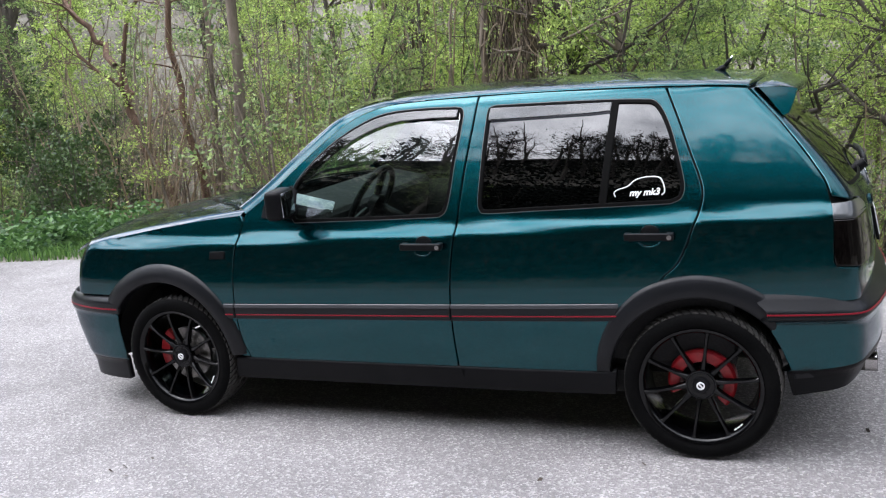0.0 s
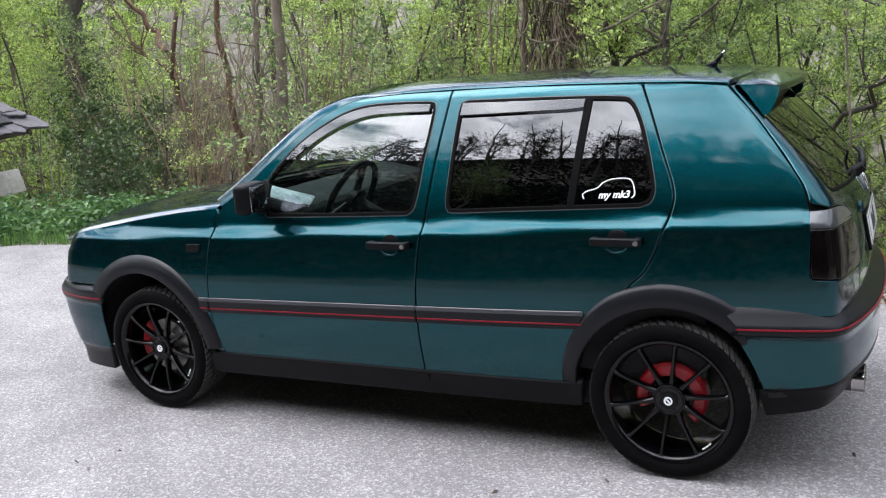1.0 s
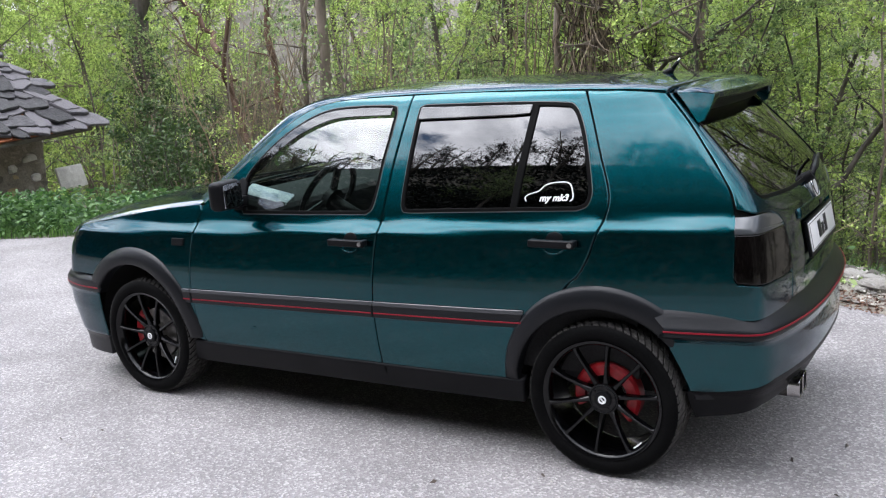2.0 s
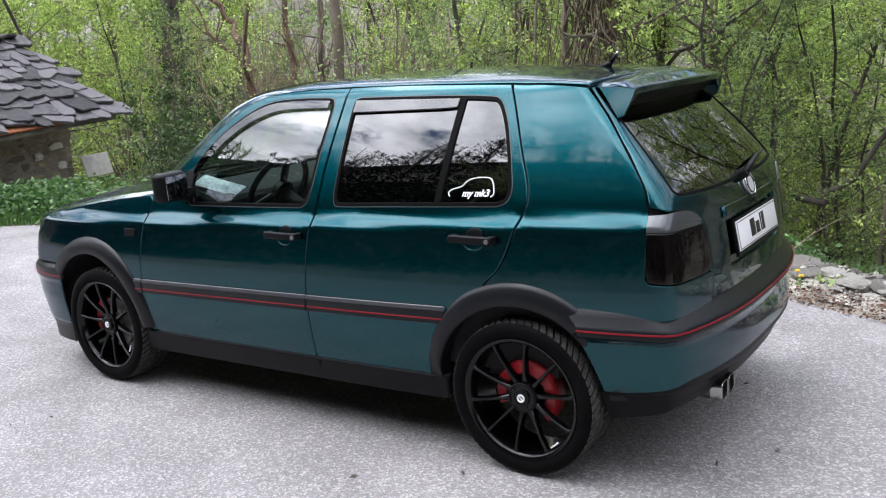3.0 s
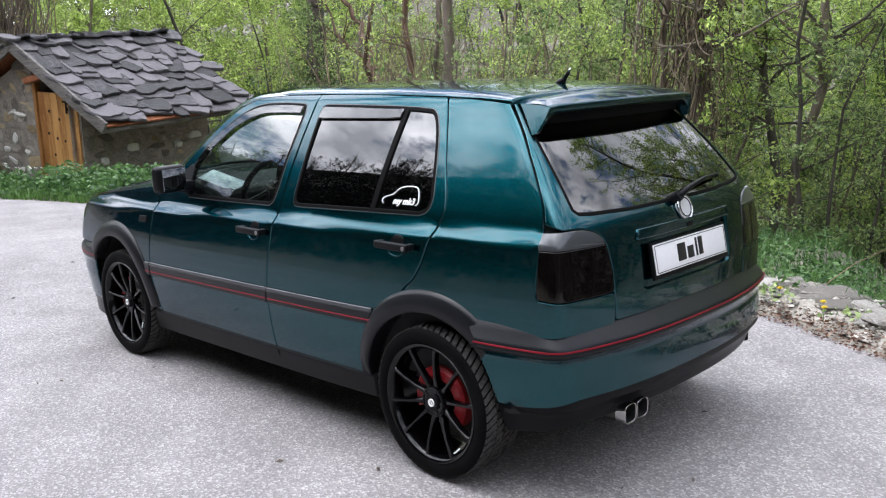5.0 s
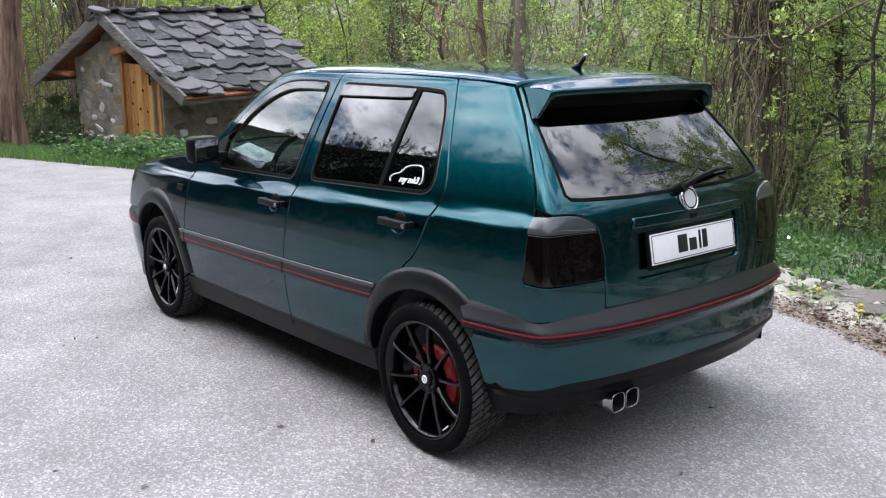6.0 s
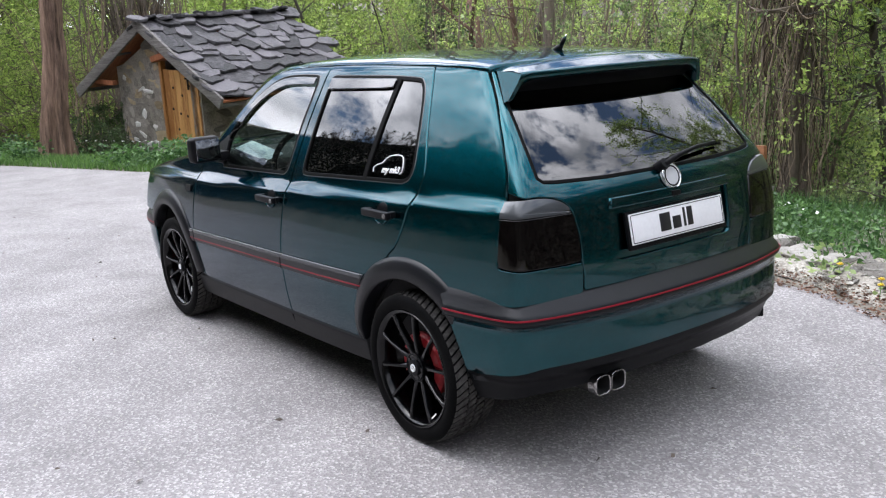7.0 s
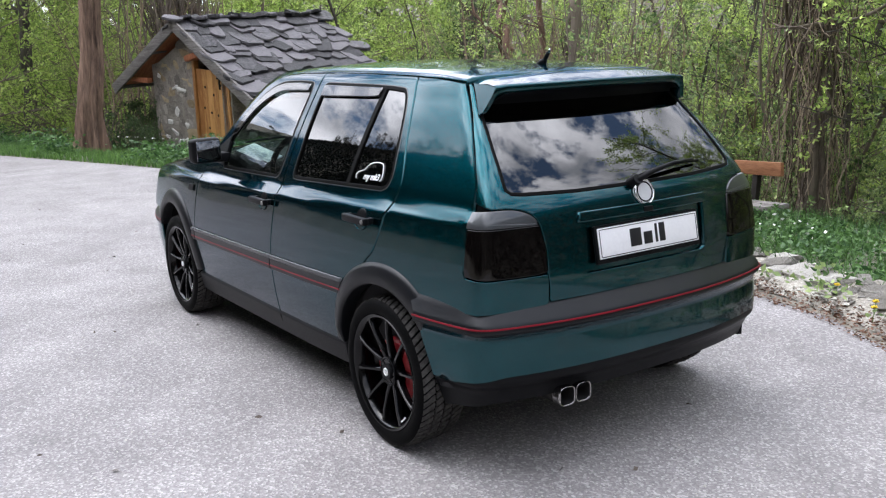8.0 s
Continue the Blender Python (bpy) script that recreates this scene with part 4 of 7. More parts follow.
# badge: a ring round a plain disc
bm_ = bmesh.new()
BADGE = material("satin_badge_silver", (0.62, 0.63, 0.65), 0.3, 0.2)
bpos = pose(3.078, 0, .990, 0, 72, 0)
cyl(bm_, .048, .044, .012, bpos @ pose(0, 0, .002), 40)
part("badge_disc", bm_, BADGE, tailgate, "pale silver badge disc")
bm_ = bmesh.new()
tube(bm_, [bpos @ Vector((.047 * math.cos(a), .047 * math.sin(a), .006)) for a in np.linspace(0, 2 * math.pi, 33)], .004, 8)
part("badge_ring", bm_, CHROME, tailgate, "chrome badge ring")
bm_ = bmesh.new()
tube(bm_, [bpos @ Vector((.037 * math.cos(a), .037 * math.sin(a), .0075)) for a in np.linspace(0, 2 * math.pi, 33)], .003, 8)
part("badge_boss", bm_, SEAL, tailgate)

# rear wiper
wp = bmesh.new()
cyl(wp, .026, .020, .045, pose(3.062, -.03, 1.030, 0, 55, 0), 20)
tube(wp, [(3.075, -.03, 1.036), (3.074, .05, 1.062), (3.063, .17, 1.080), (3.045, .30, 1.082)], [.013, .011, .008, .006], 8)
part("rear_wiper", wp, BLACK_PLASTIC, tailgate, "black rear wiper")
wb = bmesh.new()
tube(wb, [(3.068, -.02, 1.050), (3.058, .12, 1.072), (3.040, .25, 1.076), (3.022, .36, 1.070)], .006, 6)
part("wiper_blade", wb, RUBBER, tailgate)

# roof spoiler: a blade over the glass with a small fin at each end
rows = []
for t in np.sin(np.linspace(-math.pi / 2, math.pi / 2, 61)):
    a = abs(t) * .51
    e = max(0, (abs(t) - .84) / .16)
    drop = .058 * e ** 2.2
    xf, zf = 2.668 + .04 * (1 - t * t), float(roof_edge(2.66)) + .020 * (1 - t * t) + .014 - .014 * e ** 3
    xt, zt = 2.852 - .032 * abs(t) ** 2.2, 1.402 + .004 * (1 - t * t) - .004 * e ** 2
    xg = float(tail_x(a, 1.336))
    prof = [(xf - .012, zf - .03), (xf, zf), (xf + .05, zf - .001), ((xf + xt) / 2 + .02, (zf + zt) / 2 + .005), (xt - .02, zt + .003), (xt - .004, zt), (xt, zt - .006 - .2 * drop), (xt - .002 - .02 * e, zt - .024 - drop), (xt - .010 - .02 * e, zt - .029 - drop), (max(xt - .035, xg + .016), max(zt - .032 - .6 * drop, 1.345)), (xg + .014, 1.344), (xg + .002, 1.330)]
    rows.append([(x, t * (.484 + (1.40 - z) * .44), z) for x, z in prof])
spoiler = grid_sheet("roof_spoiler", [r[:9] for r in rows], PAINT, car, "body-coloured roof spoiler")
grid_sheet("spoiler_underside", [r[8:] for r in rows], BLACK_PLASTIC, spoiler, "black underside")
for k in (-1, 1):
    fin = smooth_line([(2.680, 1.408), (2.710, 1.375), (2.745, 1.332), (2.772, 1.298)], 4) + smooth_line([(2.792, 1.306), (2.812, 1.355), (2.822, 1.394)], 3) + [(2.78, 1.402)]
    bm_ = bmesh.new()
    for d in (.0015, -.018):
        vs = [bm_.verts.new((x, k * (.484 + (1.40 - z) * .44 + d), z)) for x, z in fin]
        bm_.faces.new(vs)
    bm_.verts.ensure_lookup_table()
    m_ = len(fin)
    for q in range(m_):
        bm_.faces.new([bm_.verts[w] for w in (q, (q + 1) % m_, m_ + (q + 1) % m_, m_ + q)])
    bmesh.ops.recalc_face_normals(bm_, faces=list(bm_.faces))
    part("spoiler_end", bm_, PAINT, spoiler)

# rear bumper: valance, painted skirt, black strip with red line
def bump_u(x=None, y=None, z=.5):
    s = REAR_BUMPER.sx(x, z) if x is not None else REAR_BUMPER.sy(y, z)
    return s - float(np.interp(z, REAR_BUMPER.z, REAR_BUMPER.mid))


rb = tagged(child("rear_bumper", None, car), "painted bumper with black strip and red line")
rb.location = (0, 0, 0)


def bumper_band(name, z0, z1, x0, x1, mat, off, label="", lip=.012, rnd=.002, rise=0.0, rise_top=0.0):
    ends = [(bump_u(x=x1, z=z1), z1), (bump_u(x=x0, z=z0), z0)]
    a, b = ends[0][0], ends[1][0]
    climb = lambda t, c: float(np.clip((abs(c) - abs(t)) / (abs(c) - .66), 0, 1))
    poly = [(b, z0)] + [(t, z0 + rise * climb(t, b)) for t in np.linspace(b * .98, -b * .98, 60)] + [(-b, z0), (-a, z1)] + [(t, z1 + rise_top * climb(t, a)) for t in np.linspace(-a * .98, a * .98, 60)] + [(a, z1)]
    return panel(name, to_tail(REAR_BUMPER, off), poly, mat, rb, label=label, gap=0, lip=lip, h=.03, round_=rnd)


bumper_band("bumper_valance", .252, .358, 2.812, 2.795, BLACK_PLASTIC, 0, "near-black lower valance", .03, rise=.042, rise_top=.046)
bumper_band("bumper_skirt", .360, .556, 2.79, 2.725, PAINT, 0, "body-coloured bumper skirt", .02, .008, rise=.046)
bumper_band("bumper_strip", .560, .668, 2.705, 2.640, DARK_PLASTIC, 0, "matt dark grey bumper strip", .02)
bumper_band("bumper_red_line", .5862, .5912, 2.722, 2.722, RED_STRIPE, .0025, "thin red stripe", .003, .0005)
rows = [[(x - k * .14, y, z) for k, z in ((0, .655), (1, .664))] for x, y, z in [tuple(to_tail(REAR_BUMPER)(np.array([[u, .664]]))[0][0]) for u in np.linspace(-.95, .95, 40)]]
grid_sheet("bumper_ledge", rows, BLACK_PLASTIC, rb)
# notched flap on the far side of the valance
part("towing_cover", box(bmesh.new(), (.04, .085, .075), pose(2.985, .650, .318, 0, 0, -38), .006), BLACK_PLASTIC, rb)

fb = tagged(child("front_bumper", None, car), "painted bumper with black strip and red line")
fb.location = (0, 0, 0)


def nose_band(name, z0, z1, x0, mat, off, label="", lip=.012, rnd=.002):
    def u(z):
        s = FRONT_BUMPER.between(x0, z, FRONT_BUMPER.px, (FRONT_BUMPER.s < -2.4) & (FRONT_BUMPER.s > -3.62))
        return s - float(np.interp(z, FRONT_BUMPER.z, FRONT_BUMPER.mid_f))
    a, b = u(z0), u(z1)
    up = [(u(z), z) for z in np.linspace(z0, z1, 9)[1:-1]]
    poly = [(t, z0) for t in np.linspace(-a, a, 50)] + up + [(t, z1) for t in np.linspace(b, -b, 50)] + [(-t, z) for t, z in up[::-1]]
    return panel(name, to_nose(FRONT_BUMPER, off), poly, mat, fb, label=label, gap=0, lip=lip, h=.03, round_=rnd)


nose_band("bumper_lip", .135, .244, -.385, DARK_PLASTIC, 0, "dark grey front lip", .03)
nose_band("bumper_skirt", .246, .494, -.368, PAINT, 0, "body-coloured bumper skirt", .004, .003)
nose_band("bumper_strip", .498, .580, -.345, DARK_PLASTIC, 0, "matt dark grey bumper strip", .02)
nose_band("bumper_red_line", .518, .524, -.352, RED_STRIPE, .0025, "thin red stripe", .003, .0005)

# underside and closing bulkheads
ub = bmesh.new()
box(ub, (2.02, 1.46, .10), pose(1.22, 0, .265), .02)
box(ub, (2.75, .98, .10), pose(1.2, 0, .27), .02)
box(ub, (.44, 1.10, .12), pose(2.80, 0, .42), .03)
box(ub, (.40, 1.10, .30), pose(-.48, 0, .42), .03)
for k in (-1, 1):
    box(ub, (.03, .20, .24), pose(2.835, k * .65, .44), .005)
    box(ub, (.03, .20, .30), pose(-.445, k * .64, .42), .005)
part("underbody", ub, UNDERBODY, car)

# twin exhaust
ex = tagged(child("exhaust", None, car), "twin polished rounded-square exhaust tips")
ex.location = (0, 0, 0)
for y in (-.408, -.330):
    outer = [(math.copysign(abs(math.cos(t)) ** .55, math.cos(t)) * .036, math.copysign(abs(math.sin(t)) ** .55, math.sin(t)) * .036) for t in np.linspace(0, 2 * math.pi, 32, endpoint=False)]
    rows = []
    for x, k in ((3.07, 1), (3.10, 1), (3.112, 1.03), (3.116, 1.0), (3.112, .92)):
        rows.append([(x - .02 * (1 if b > 0 else 0) * 0, y + a * k, .288 + b * k) for a, b in outer + outer[:1]])
    grid_sheet("exhaust_tip", rows, TIP_METAL, ex)
    rows = [[(x, y + a * k, .288 + b * k) for a, b in outer + outer[:1]] for x, k in ((3.112, .92), (3.09, .86), (2.95, .84))]
    grid_sheet("exhaust_bore", rows, UNDERBODY, ex)
    # sleeve sides painted darker than the tip in place of dark reflections
    rows = [[(x, y + a * k, .288 + b * k) for a, b in outer + outer[:1]] for x, k in ((2.90, .90), (3.0, .97), (3.072, .99))]
    grid_sheet("exhaust_sleeve", rows, DARK_STEEL, ex)
    rows = [[(2.96, y + a * .84 * q, .288 + b * .84 * q) for a, b in outer + outer[:1]] for q in (1, .02)]
    grid_sheet("exhaust_soot", rows, UNDERBODY, ex)
part("exhaust_pipe", tube(bmesh.new(), [(2.96, -.37, .29), (2.75, -.36, .30), (2.5, -.30, .30)], .05, 16), STEEL, ex)

# roof aerial
aer = bmesh.new()
tube(aer, [(2.485, 0, 1.452), (2.505, 0, 1.470), (2.520, 0, 1.482)], [.022, .016, .008], 12)
tube(aer, [(2.512, 0, 1.474), (2.538, 0, 1.508)], [.010, .008], 8)
part("aerial", aer, BLACK_PLASTIC, car, "short black roof aerial")
part("aerial_tip", tube(bmesh.new(), [(2.536, 0, 1.505), (2.548, 0, 1.522)], [.006, .004], 8), CHROME, car)

# door mirrors
for k in (-1, 1):
    mir = bmesh.new()
    box(mir, (.082, .168, .134), pose(.692, k * .842, 1.045, 0, 0, -k * 9), .032, 4)
    mo = part("door_mirror", mir, BLACK_PLASTIC, car, "black door mirror housing")
    arm = bmesh.new()
    box(arm, (.10, .08, .05), pose(.655, k * .745, 1.000, 0, 0, 0), .012)
    part("mirror_foot", arm, BLACK_PLASTIC, mo)
    panel("mirror_sail", to_side(BODY, .004), [(.52, .965), (.53, 1.03), (.665, 1.10), (.69, 1.08), (.69, .960)], BLACK_PLASTIC, mo, gap=0, lip=.01, right=k > 0)
    gm = bmesh.new()
    box(gm, (.004, .140, .106), pose(.7325, k * .8355, 1.045, 0, -2, -k * 10), .0015)
    part("mirror_glass", gm, MIRROR, mo, "mirror glass")

# ---- cabin ----
cab = bmesh.new()
box(cab, (2.2, 1.36, .04), pose(1.45, 0, .34))
box(cab, (.30, 1.30, .30), pose(.62, 0, .84, 0, 12, 0), .05, 3)
box(cab, (.12, 1.36, .55), pose(.45, 0, .62), .02)
for k in (-1, 1):
    box(cab, (2.2, .03, .56), pose(1.5, k * .715, .64), .01)
part("cabin_trim", cab, TRIM_CLOTH, car, "dark cabin trim")
for k in (-1, 1):
    st = bmesh.new()
    box(st, (.48, .48, .16), pose(1.22, k * .36, .50, 0, -8, 0), .05, 3)
    box(st, (.13, .46, .60), pose(1.50, k * .36, .80, 0, 16, 0), .05, 3)
    box(st, (.09, .26, .16), pose(1.62, k * .36, 1.17, 0, 14, 0), .04, 3)
    part("front_seat", st, TRIM_CLOTH, car)
rs = bmesh.new()
box(rs, (.46, 1.26, .18), pose(2.08, 0, .50, 0, -8, 0), .05, 3)
box(rs, (.14, 1.24, .55), pose(2.36, 0, .78, 0, 18, 0), .05, 3)
part("rear_bench", rs, TRIM_CLOTH, car)
sw = bmesh.new()
wm = pose(.90, -.36, .965, 0, -62, 0)
tube(sw, [wm @ Vector((.185 * math.cos(a), .185 * math.sin(a), 0)) for a in np.linspace(0, 2 * math.pi, 37)], .016, 8)
for a in (0, 120, 240):
    tube(sw, [wm @ Vector((0, 0, -.02)), wm @ Vector((.18 * math.cos(radians(a)), .18 * math.sin(radians(a)), 0))], .018, 6)
cyl(sw, .06, .05, .04, wm @ pose(0, 0, -.02), 20)
tube(sw, [wm @ Vector((0, 0, -.02)), wm @ Vector((0, 0, -.30))], .03, 8)
part("steering_wheel", sw, BLACK_PLASTIC, car)
pp = bmesh.new()
box(pp, (.22, .14, .012), pose(.66, -.52, .995, 12, 18, 25), .004)
part("folded_paper", pp, PAPER, car, "crumpled white paper on the dashboard")

# ---- wheels ----
WHEEL_MESH = {}


def wheel_meshes():
    prof = [(.222, .085), (.232, .095), (.245, .103), (.262, .1045), (.278, .101), (.289, .092), (.2925, .082), (.2915, .070), (.2905, .03), (.2905, 0)]
    prof = prof + [(r, -y) for r, y in prof[-2::-1]]
    n = 72
    bm = bmesh.new()
    rings = [[bm.verts.new((r * math.cos(a), y, r * math.sin(a))) for r, y in prof] for a in (2 * math.pi * i / n for i in range(n))]
    for i in range(n):
        for j in range(len(prof) - 1):
            bm.faces.new((rings[i][j], rings[i][j + 1], rings[(i + 1) % n][j + 1], rings[(i + 1) % n][j]))
    bmesh.ops.recalc_face_normals(bm, faces=list(bm.faces))
    # tread blocks: slanting ribs with grooves between
    tb = bmesh.new()
    for i in range(60):
        a0 = 2 * math.pi * i / 60
        for y0, y1, sk in ((-.092, -.046, .9), (-.038, -.006, .8), (.002, .034, .8), (.042, .092, .9)):
            q = []
            for rr in (.288, .2985):
                for y, f in ((y0, 0), (y1, 0), (y1, 1), (y0, 1)):
                    aa = a0 + (f * .70 + sk * (y - y0) / .05) * 2 * math.pi / 60
                    e = .006 if abs(y) > .08 else 0
                    q.append(tb.verts.new(((rr - e) * math.cos(aa), y, (rr - e) * math.sin(aa))))
            for fc in ((4, 5, 6, 7), (0, 1, 5, 4), (1, 2, 6, 5), (2, 3, 7, 6), (3, 0, 4, 7)):
                tb.faces.new([q[z] for z in fc])
    bmesh.ops.recalc_face_normals(tb, faces=list(tb.faces))
    # rim barrel and lip
    rb_ = bmesh.new()
    rp = [(.218, .082), (.229, .094), (.234, .097), (.232, .100), (.224, .098), (.214, .088), (.208, .05), (.205, -.06), (.215, -.09)]
    rings = [[rb_.verts.new((r * math.cos(a), -y, r * math.sin(a))) for r, y in rp] for a in (2 * math.pi * i / n for i in range(n))]
    for i in range(n):
        for j in range(len(rp) - 1):
            rb_.faces.new((rings[i][j], rings[i][j + 1], rings[(i + 1) % n][j + 1], rings[(i + 1) % n][j]))
    bmesh.ops.recalc_face_normals(rb_, faces=list(rb_.faces))
    # spokes: ten thin bars that fork a little at the hub
    sp = bmesh.new()
    for i in range(10):
        a = radians(36 * i + 18)
        m = Matrix.Rotation(-a, 4, "Y")
        q = []
        for r, w, y, d in ((.050, .012, -.066, .034), (.10, .0074, -.078, .030), (.16, .0060, -.088, .026), (.205, .0074, -.092, .022), (.217, .012, -.090, .020)):
            q.append([sp.verts.new(m @ Vector((r, y + dy, s * w * ww))) for s, dy, ww in ((-1, d, 1), (-1, .004, 1), (-.6, 0, 1), (.6, 0, 1), (1, .004, 1), (1, d, 1))])
        for u, v in zip(q, q[1:]):
            for j in range(5):
                sp.faces.new((u[j], u[j + 1], v[j + 1], v[j]))
    cyl(sp, .066, .058, .05, pose(0, -.048, 0, 90), 40)
    for i in range(5):
        a = radians(72 * i + 10)
        cyl(sp, .0085, .0085, .012, pose(.042 * math.cos(a), -.070, .042 * math.sin(a), 90), 8)
    bmesh.ops.recalc_face_normals(sp, faces=list(sp.faces))
    cap = bmesh.new()
    cyl(cap, .034, .031, .012, pose(0, -.077, 0, 90), 32)
    tube(cap, [(.052 * math.cos(a), -.0745, .052 * math.sin(a)) for a in np.linspace(0, 2 * math.pi, 41)], .0028, 6)
    mk = bmesh.new()
    tube(mk, [(.013 * math.cos(a), -.084, .013 * math.sin(a)) for a in np.linspace(0, 2 * math.pi, 21)], .0035, 6)
    box(mk, (.028, .002, .006), pose(0, -.0845, 0, 0, 40, 0))
    bars = bmesh.new()
    for k in range(3):
        a = -44 + 4 * k
        box(bars, (.012, .002, .005), pose(.2055 * math.cos(radians(a)), -.0945, .2055 * math.sin(radians(a)), 0, -a - 90, 0))
    disc = bmesh.new()
    cyl(disc, .128, .128, .020, pose(0, -.012, 0, 90), 48)
    cyl(disc, .07, .07, .05, pose(0, -.025, 0, 90), 32)
    drum = bmesh.new()
    rings = []
    for a in np.linspace(-38, 212, 40):
        t = radians(a)
        rings.append([drum.verts.new((r * math.cos(t), y, r * math.sin(t))) for r, y in ((.080, -.034), (.084, -.042), (.120, -.042), (.130, -.030), (.130, .02), (.080, .02))])
    for u, v in zip(rings, rings[1:]):
        for j in range(6):
            drum.faces.new((u[j], u[(j + 1) % 6], v[(j + 1) % 6], v[j]))
    drum.faces.new(rings[0])
    drum.faces.new(rings[-1][::-1])
    bmesh.ops.recalc_face_normals(drum, faces=list(drum.faces))
    cal = bmesh.new()
    rings = []
    for a in np.linspace(-38, 38, 14):
        t = radians(a)
        rings.append([cal.verts.new((r * math.cos(t), y, r * math.sin(t))) for r, y in ((.092, -.030), (.098, -.040), (.140, -.040), (.152, -.032), (.152, .01), (.092, .01))])
    for u, v in zip(rings, rings[1:]):
        for j in range(6):
            cal.faces.new((u[j], u[(j + 1) % 6], v[(j + 1) % 6], v[j]))
    cal.faces.new(rings[0])
    cal.faces.new(rings[-1][::-1])
    bmesh.ops.recalc_face_normals(cal, faces=list(cal.faces))
    for name, b, mat, ang in (("tyre", bm, RUBBER, 60), ("tyre_tread", tb, DUSTY_TREAD, 20), ("rim_barrel", rb_, RIM_BLACK, 40), ("rim_spokes", sp, RIM_BLACK, 35), ("hub_cap", cap, BLACK_PLASTIC, 35), ("hub_mark", mk, WHITE_VINYL, 35), ("rim_mark", bars, WHITE_VINYL, 35), ("brake_disc", disc, STEEL, 30), ("brake_caliper", cal, RED_CALIPER, 35), ("brake_drum", drum, RED_CALIPER, 35)):
        o = part(name, b, mat, None, angle=ang)
        WHEEL_MESH[name] = o.data
        bpy.data.objects.remove(o)


wheel_meshes()
for nm, x, k, turn, cal_a in (("front_wheel", 0.0, -1, -10, 165), ("front_wheel", 0.0, 1, 0, 165), ("rear_wheel", 2.475, -1, 8, 40), ("rear_wheel", 2.475, 1, 0, 40)):
    wh = child(nm, None, car, "black multi-spoke alloy wheel with low-profile tyre")
    base = pose(x, k * .717 if nm == "rear_wheel" else k * .722, .290) @ Matrix.Diagonal((1.015, 1 if k < 0 else -1, 1.015, 1))
    for name, me in WHEEL_MESH.items():
        if name in (("brake_drum",) if nm == "front_wheel" else ("brake_caliper", "brake_disc")):
            continue
        o = child(name, me, wh, {"brake_caliper": "red brake caliper", "brake_drum": "red painted brake drum", "hub_mark": "white round hub mark"}.get(name, ""))
        o.matrix_basis = base @ (pose(0, 0, 0, 0, -cal_a, 0) if name == "brake_caliper" else pose(0, 0, 0, 0, turn, 0) if name not in ("tyre", "tyre_tread") else pose(0, 0, 0))

# ---- sticker on the rear door's window ----
stk = tagged(child("window_sticker", None, car), "white sticker: car outline and the words my mk3")
stk.location = (0, 0, 0)
ln = smooth_line([(2.158, 1.028), (2.152, 1.043), (2.168, 1.055), (2.205, 1.066), (2.228, 1.086), (2.262, 1.097), (2.310, 1.099), (2.332, 1.090), (2.345, 1.060), (2.346, 1.040), (2.336, 1.031)], 5)
p3, n3 = to_side(BODY, -.003)(np.array(ln))
part("sticker_outline", tube(bmesh.new(), [tuple(p) for p in p3], .0026, 6), WHITE_VINYL, stk)
tx = bpy.data.curves.new("sticker_words", "FONT")
tx.body, tx.size, tx.shear, tx.offset, tx.extrude = "my mk3", .036, .25, .0012, .0006
to_ = bpy.data.objects.new("sticker_words", tx)
scene.collection.objects.link(to_)
bpy.context.view_layer.update()
tme = bpy.data.meshes.new_from_object(to_.evaluated_get(bpy.context.evaluated_depsgraph_get()))
bpy.data.objects.remove(to_)
tme.materials.append(WHITE_VINYL)
p3, n3 = to_side(BODY, -.003)(np.array([(2.212, 1.030), (2.312, 1.033), (2.21, 1.075)]))
ex_ = Vector(p3[1] - p3[0]).normalized()
nz_ = Vector(n3[0])
ey_ = nz_.cross(ex_).normalized()
tm = Matrix((ex_, ey_, nz_)).transposed().to_4x4()
tm.translation = Vector(p3[0])
tob = child("sticker_words", tme, stk)
tob.matrix_basis = tm

# the car stands on its tyres
car.location.z += .014

# ---- the stone hut ----
SLATE = weave(material("grey_slate", (0.12, 0.12, 0.13), 0.7), (0.011, 0.010, 0.012), (0.118, 0.110, 0.119), 5, 26, 1.0, 14, (0.5, 0.8), each=0.6)
SLATE_RUST = weave(material("lichen_slate", (0.3, 0.17, 0.1), 0.8), (0.06, 0.052, 0.050), (0.21, 0.125, 0.085), 5, 26, 0.5, 20, each=0.3)
STONE = weave(material("rubble_stone", (0.25, 0.23, 0.2), 0.9), (0.12, 0.105, 0.092), (0.36, 0.325, 0.285), 6, 30, 0.9, 22, each=0.35)
STONE_TAN = weave(material("tan_stone", (0.34, 0.26, 0.16), 0.9), (0.20, 0.15, 0.09), (0.42, 0.33, 0.21), 5, 30, 0.8, 22, each=0.3)
PLASTER = weave(material("white_mortar_patch", (0.7, 0.68, 0.65), 0.9), (0.5, 0.48, 0.45), (0.8, 0.79, 0.76), 8, 50, 0.4, 40)
MORTAR = weave(material("grey_mortar", (0.3, 0.29, 0.27), 1.0), (0.15, 0.132, 0.115), (0.34, 0.305, 0.265), 5, 40, 0.9, 40)
OLD_WOOD = weave(material("weathered_grey_wood", (0.25, 0.23, 0.21), 0.9), (0.075, 0.066, 0.060), (0.26, 0.245, 0.23), 3, 16, 0.4, 20, stretch=(1, 1, 14))
PINE = weave(material("varnished_pine", (0.5, 0.25, 0.08), 0.55), (0.28, 0.115, 0.03), (0.58, 0.31, 0.11), 3, 9, 0.25, 18, stretch=(7, 7, .8), each=0.3)
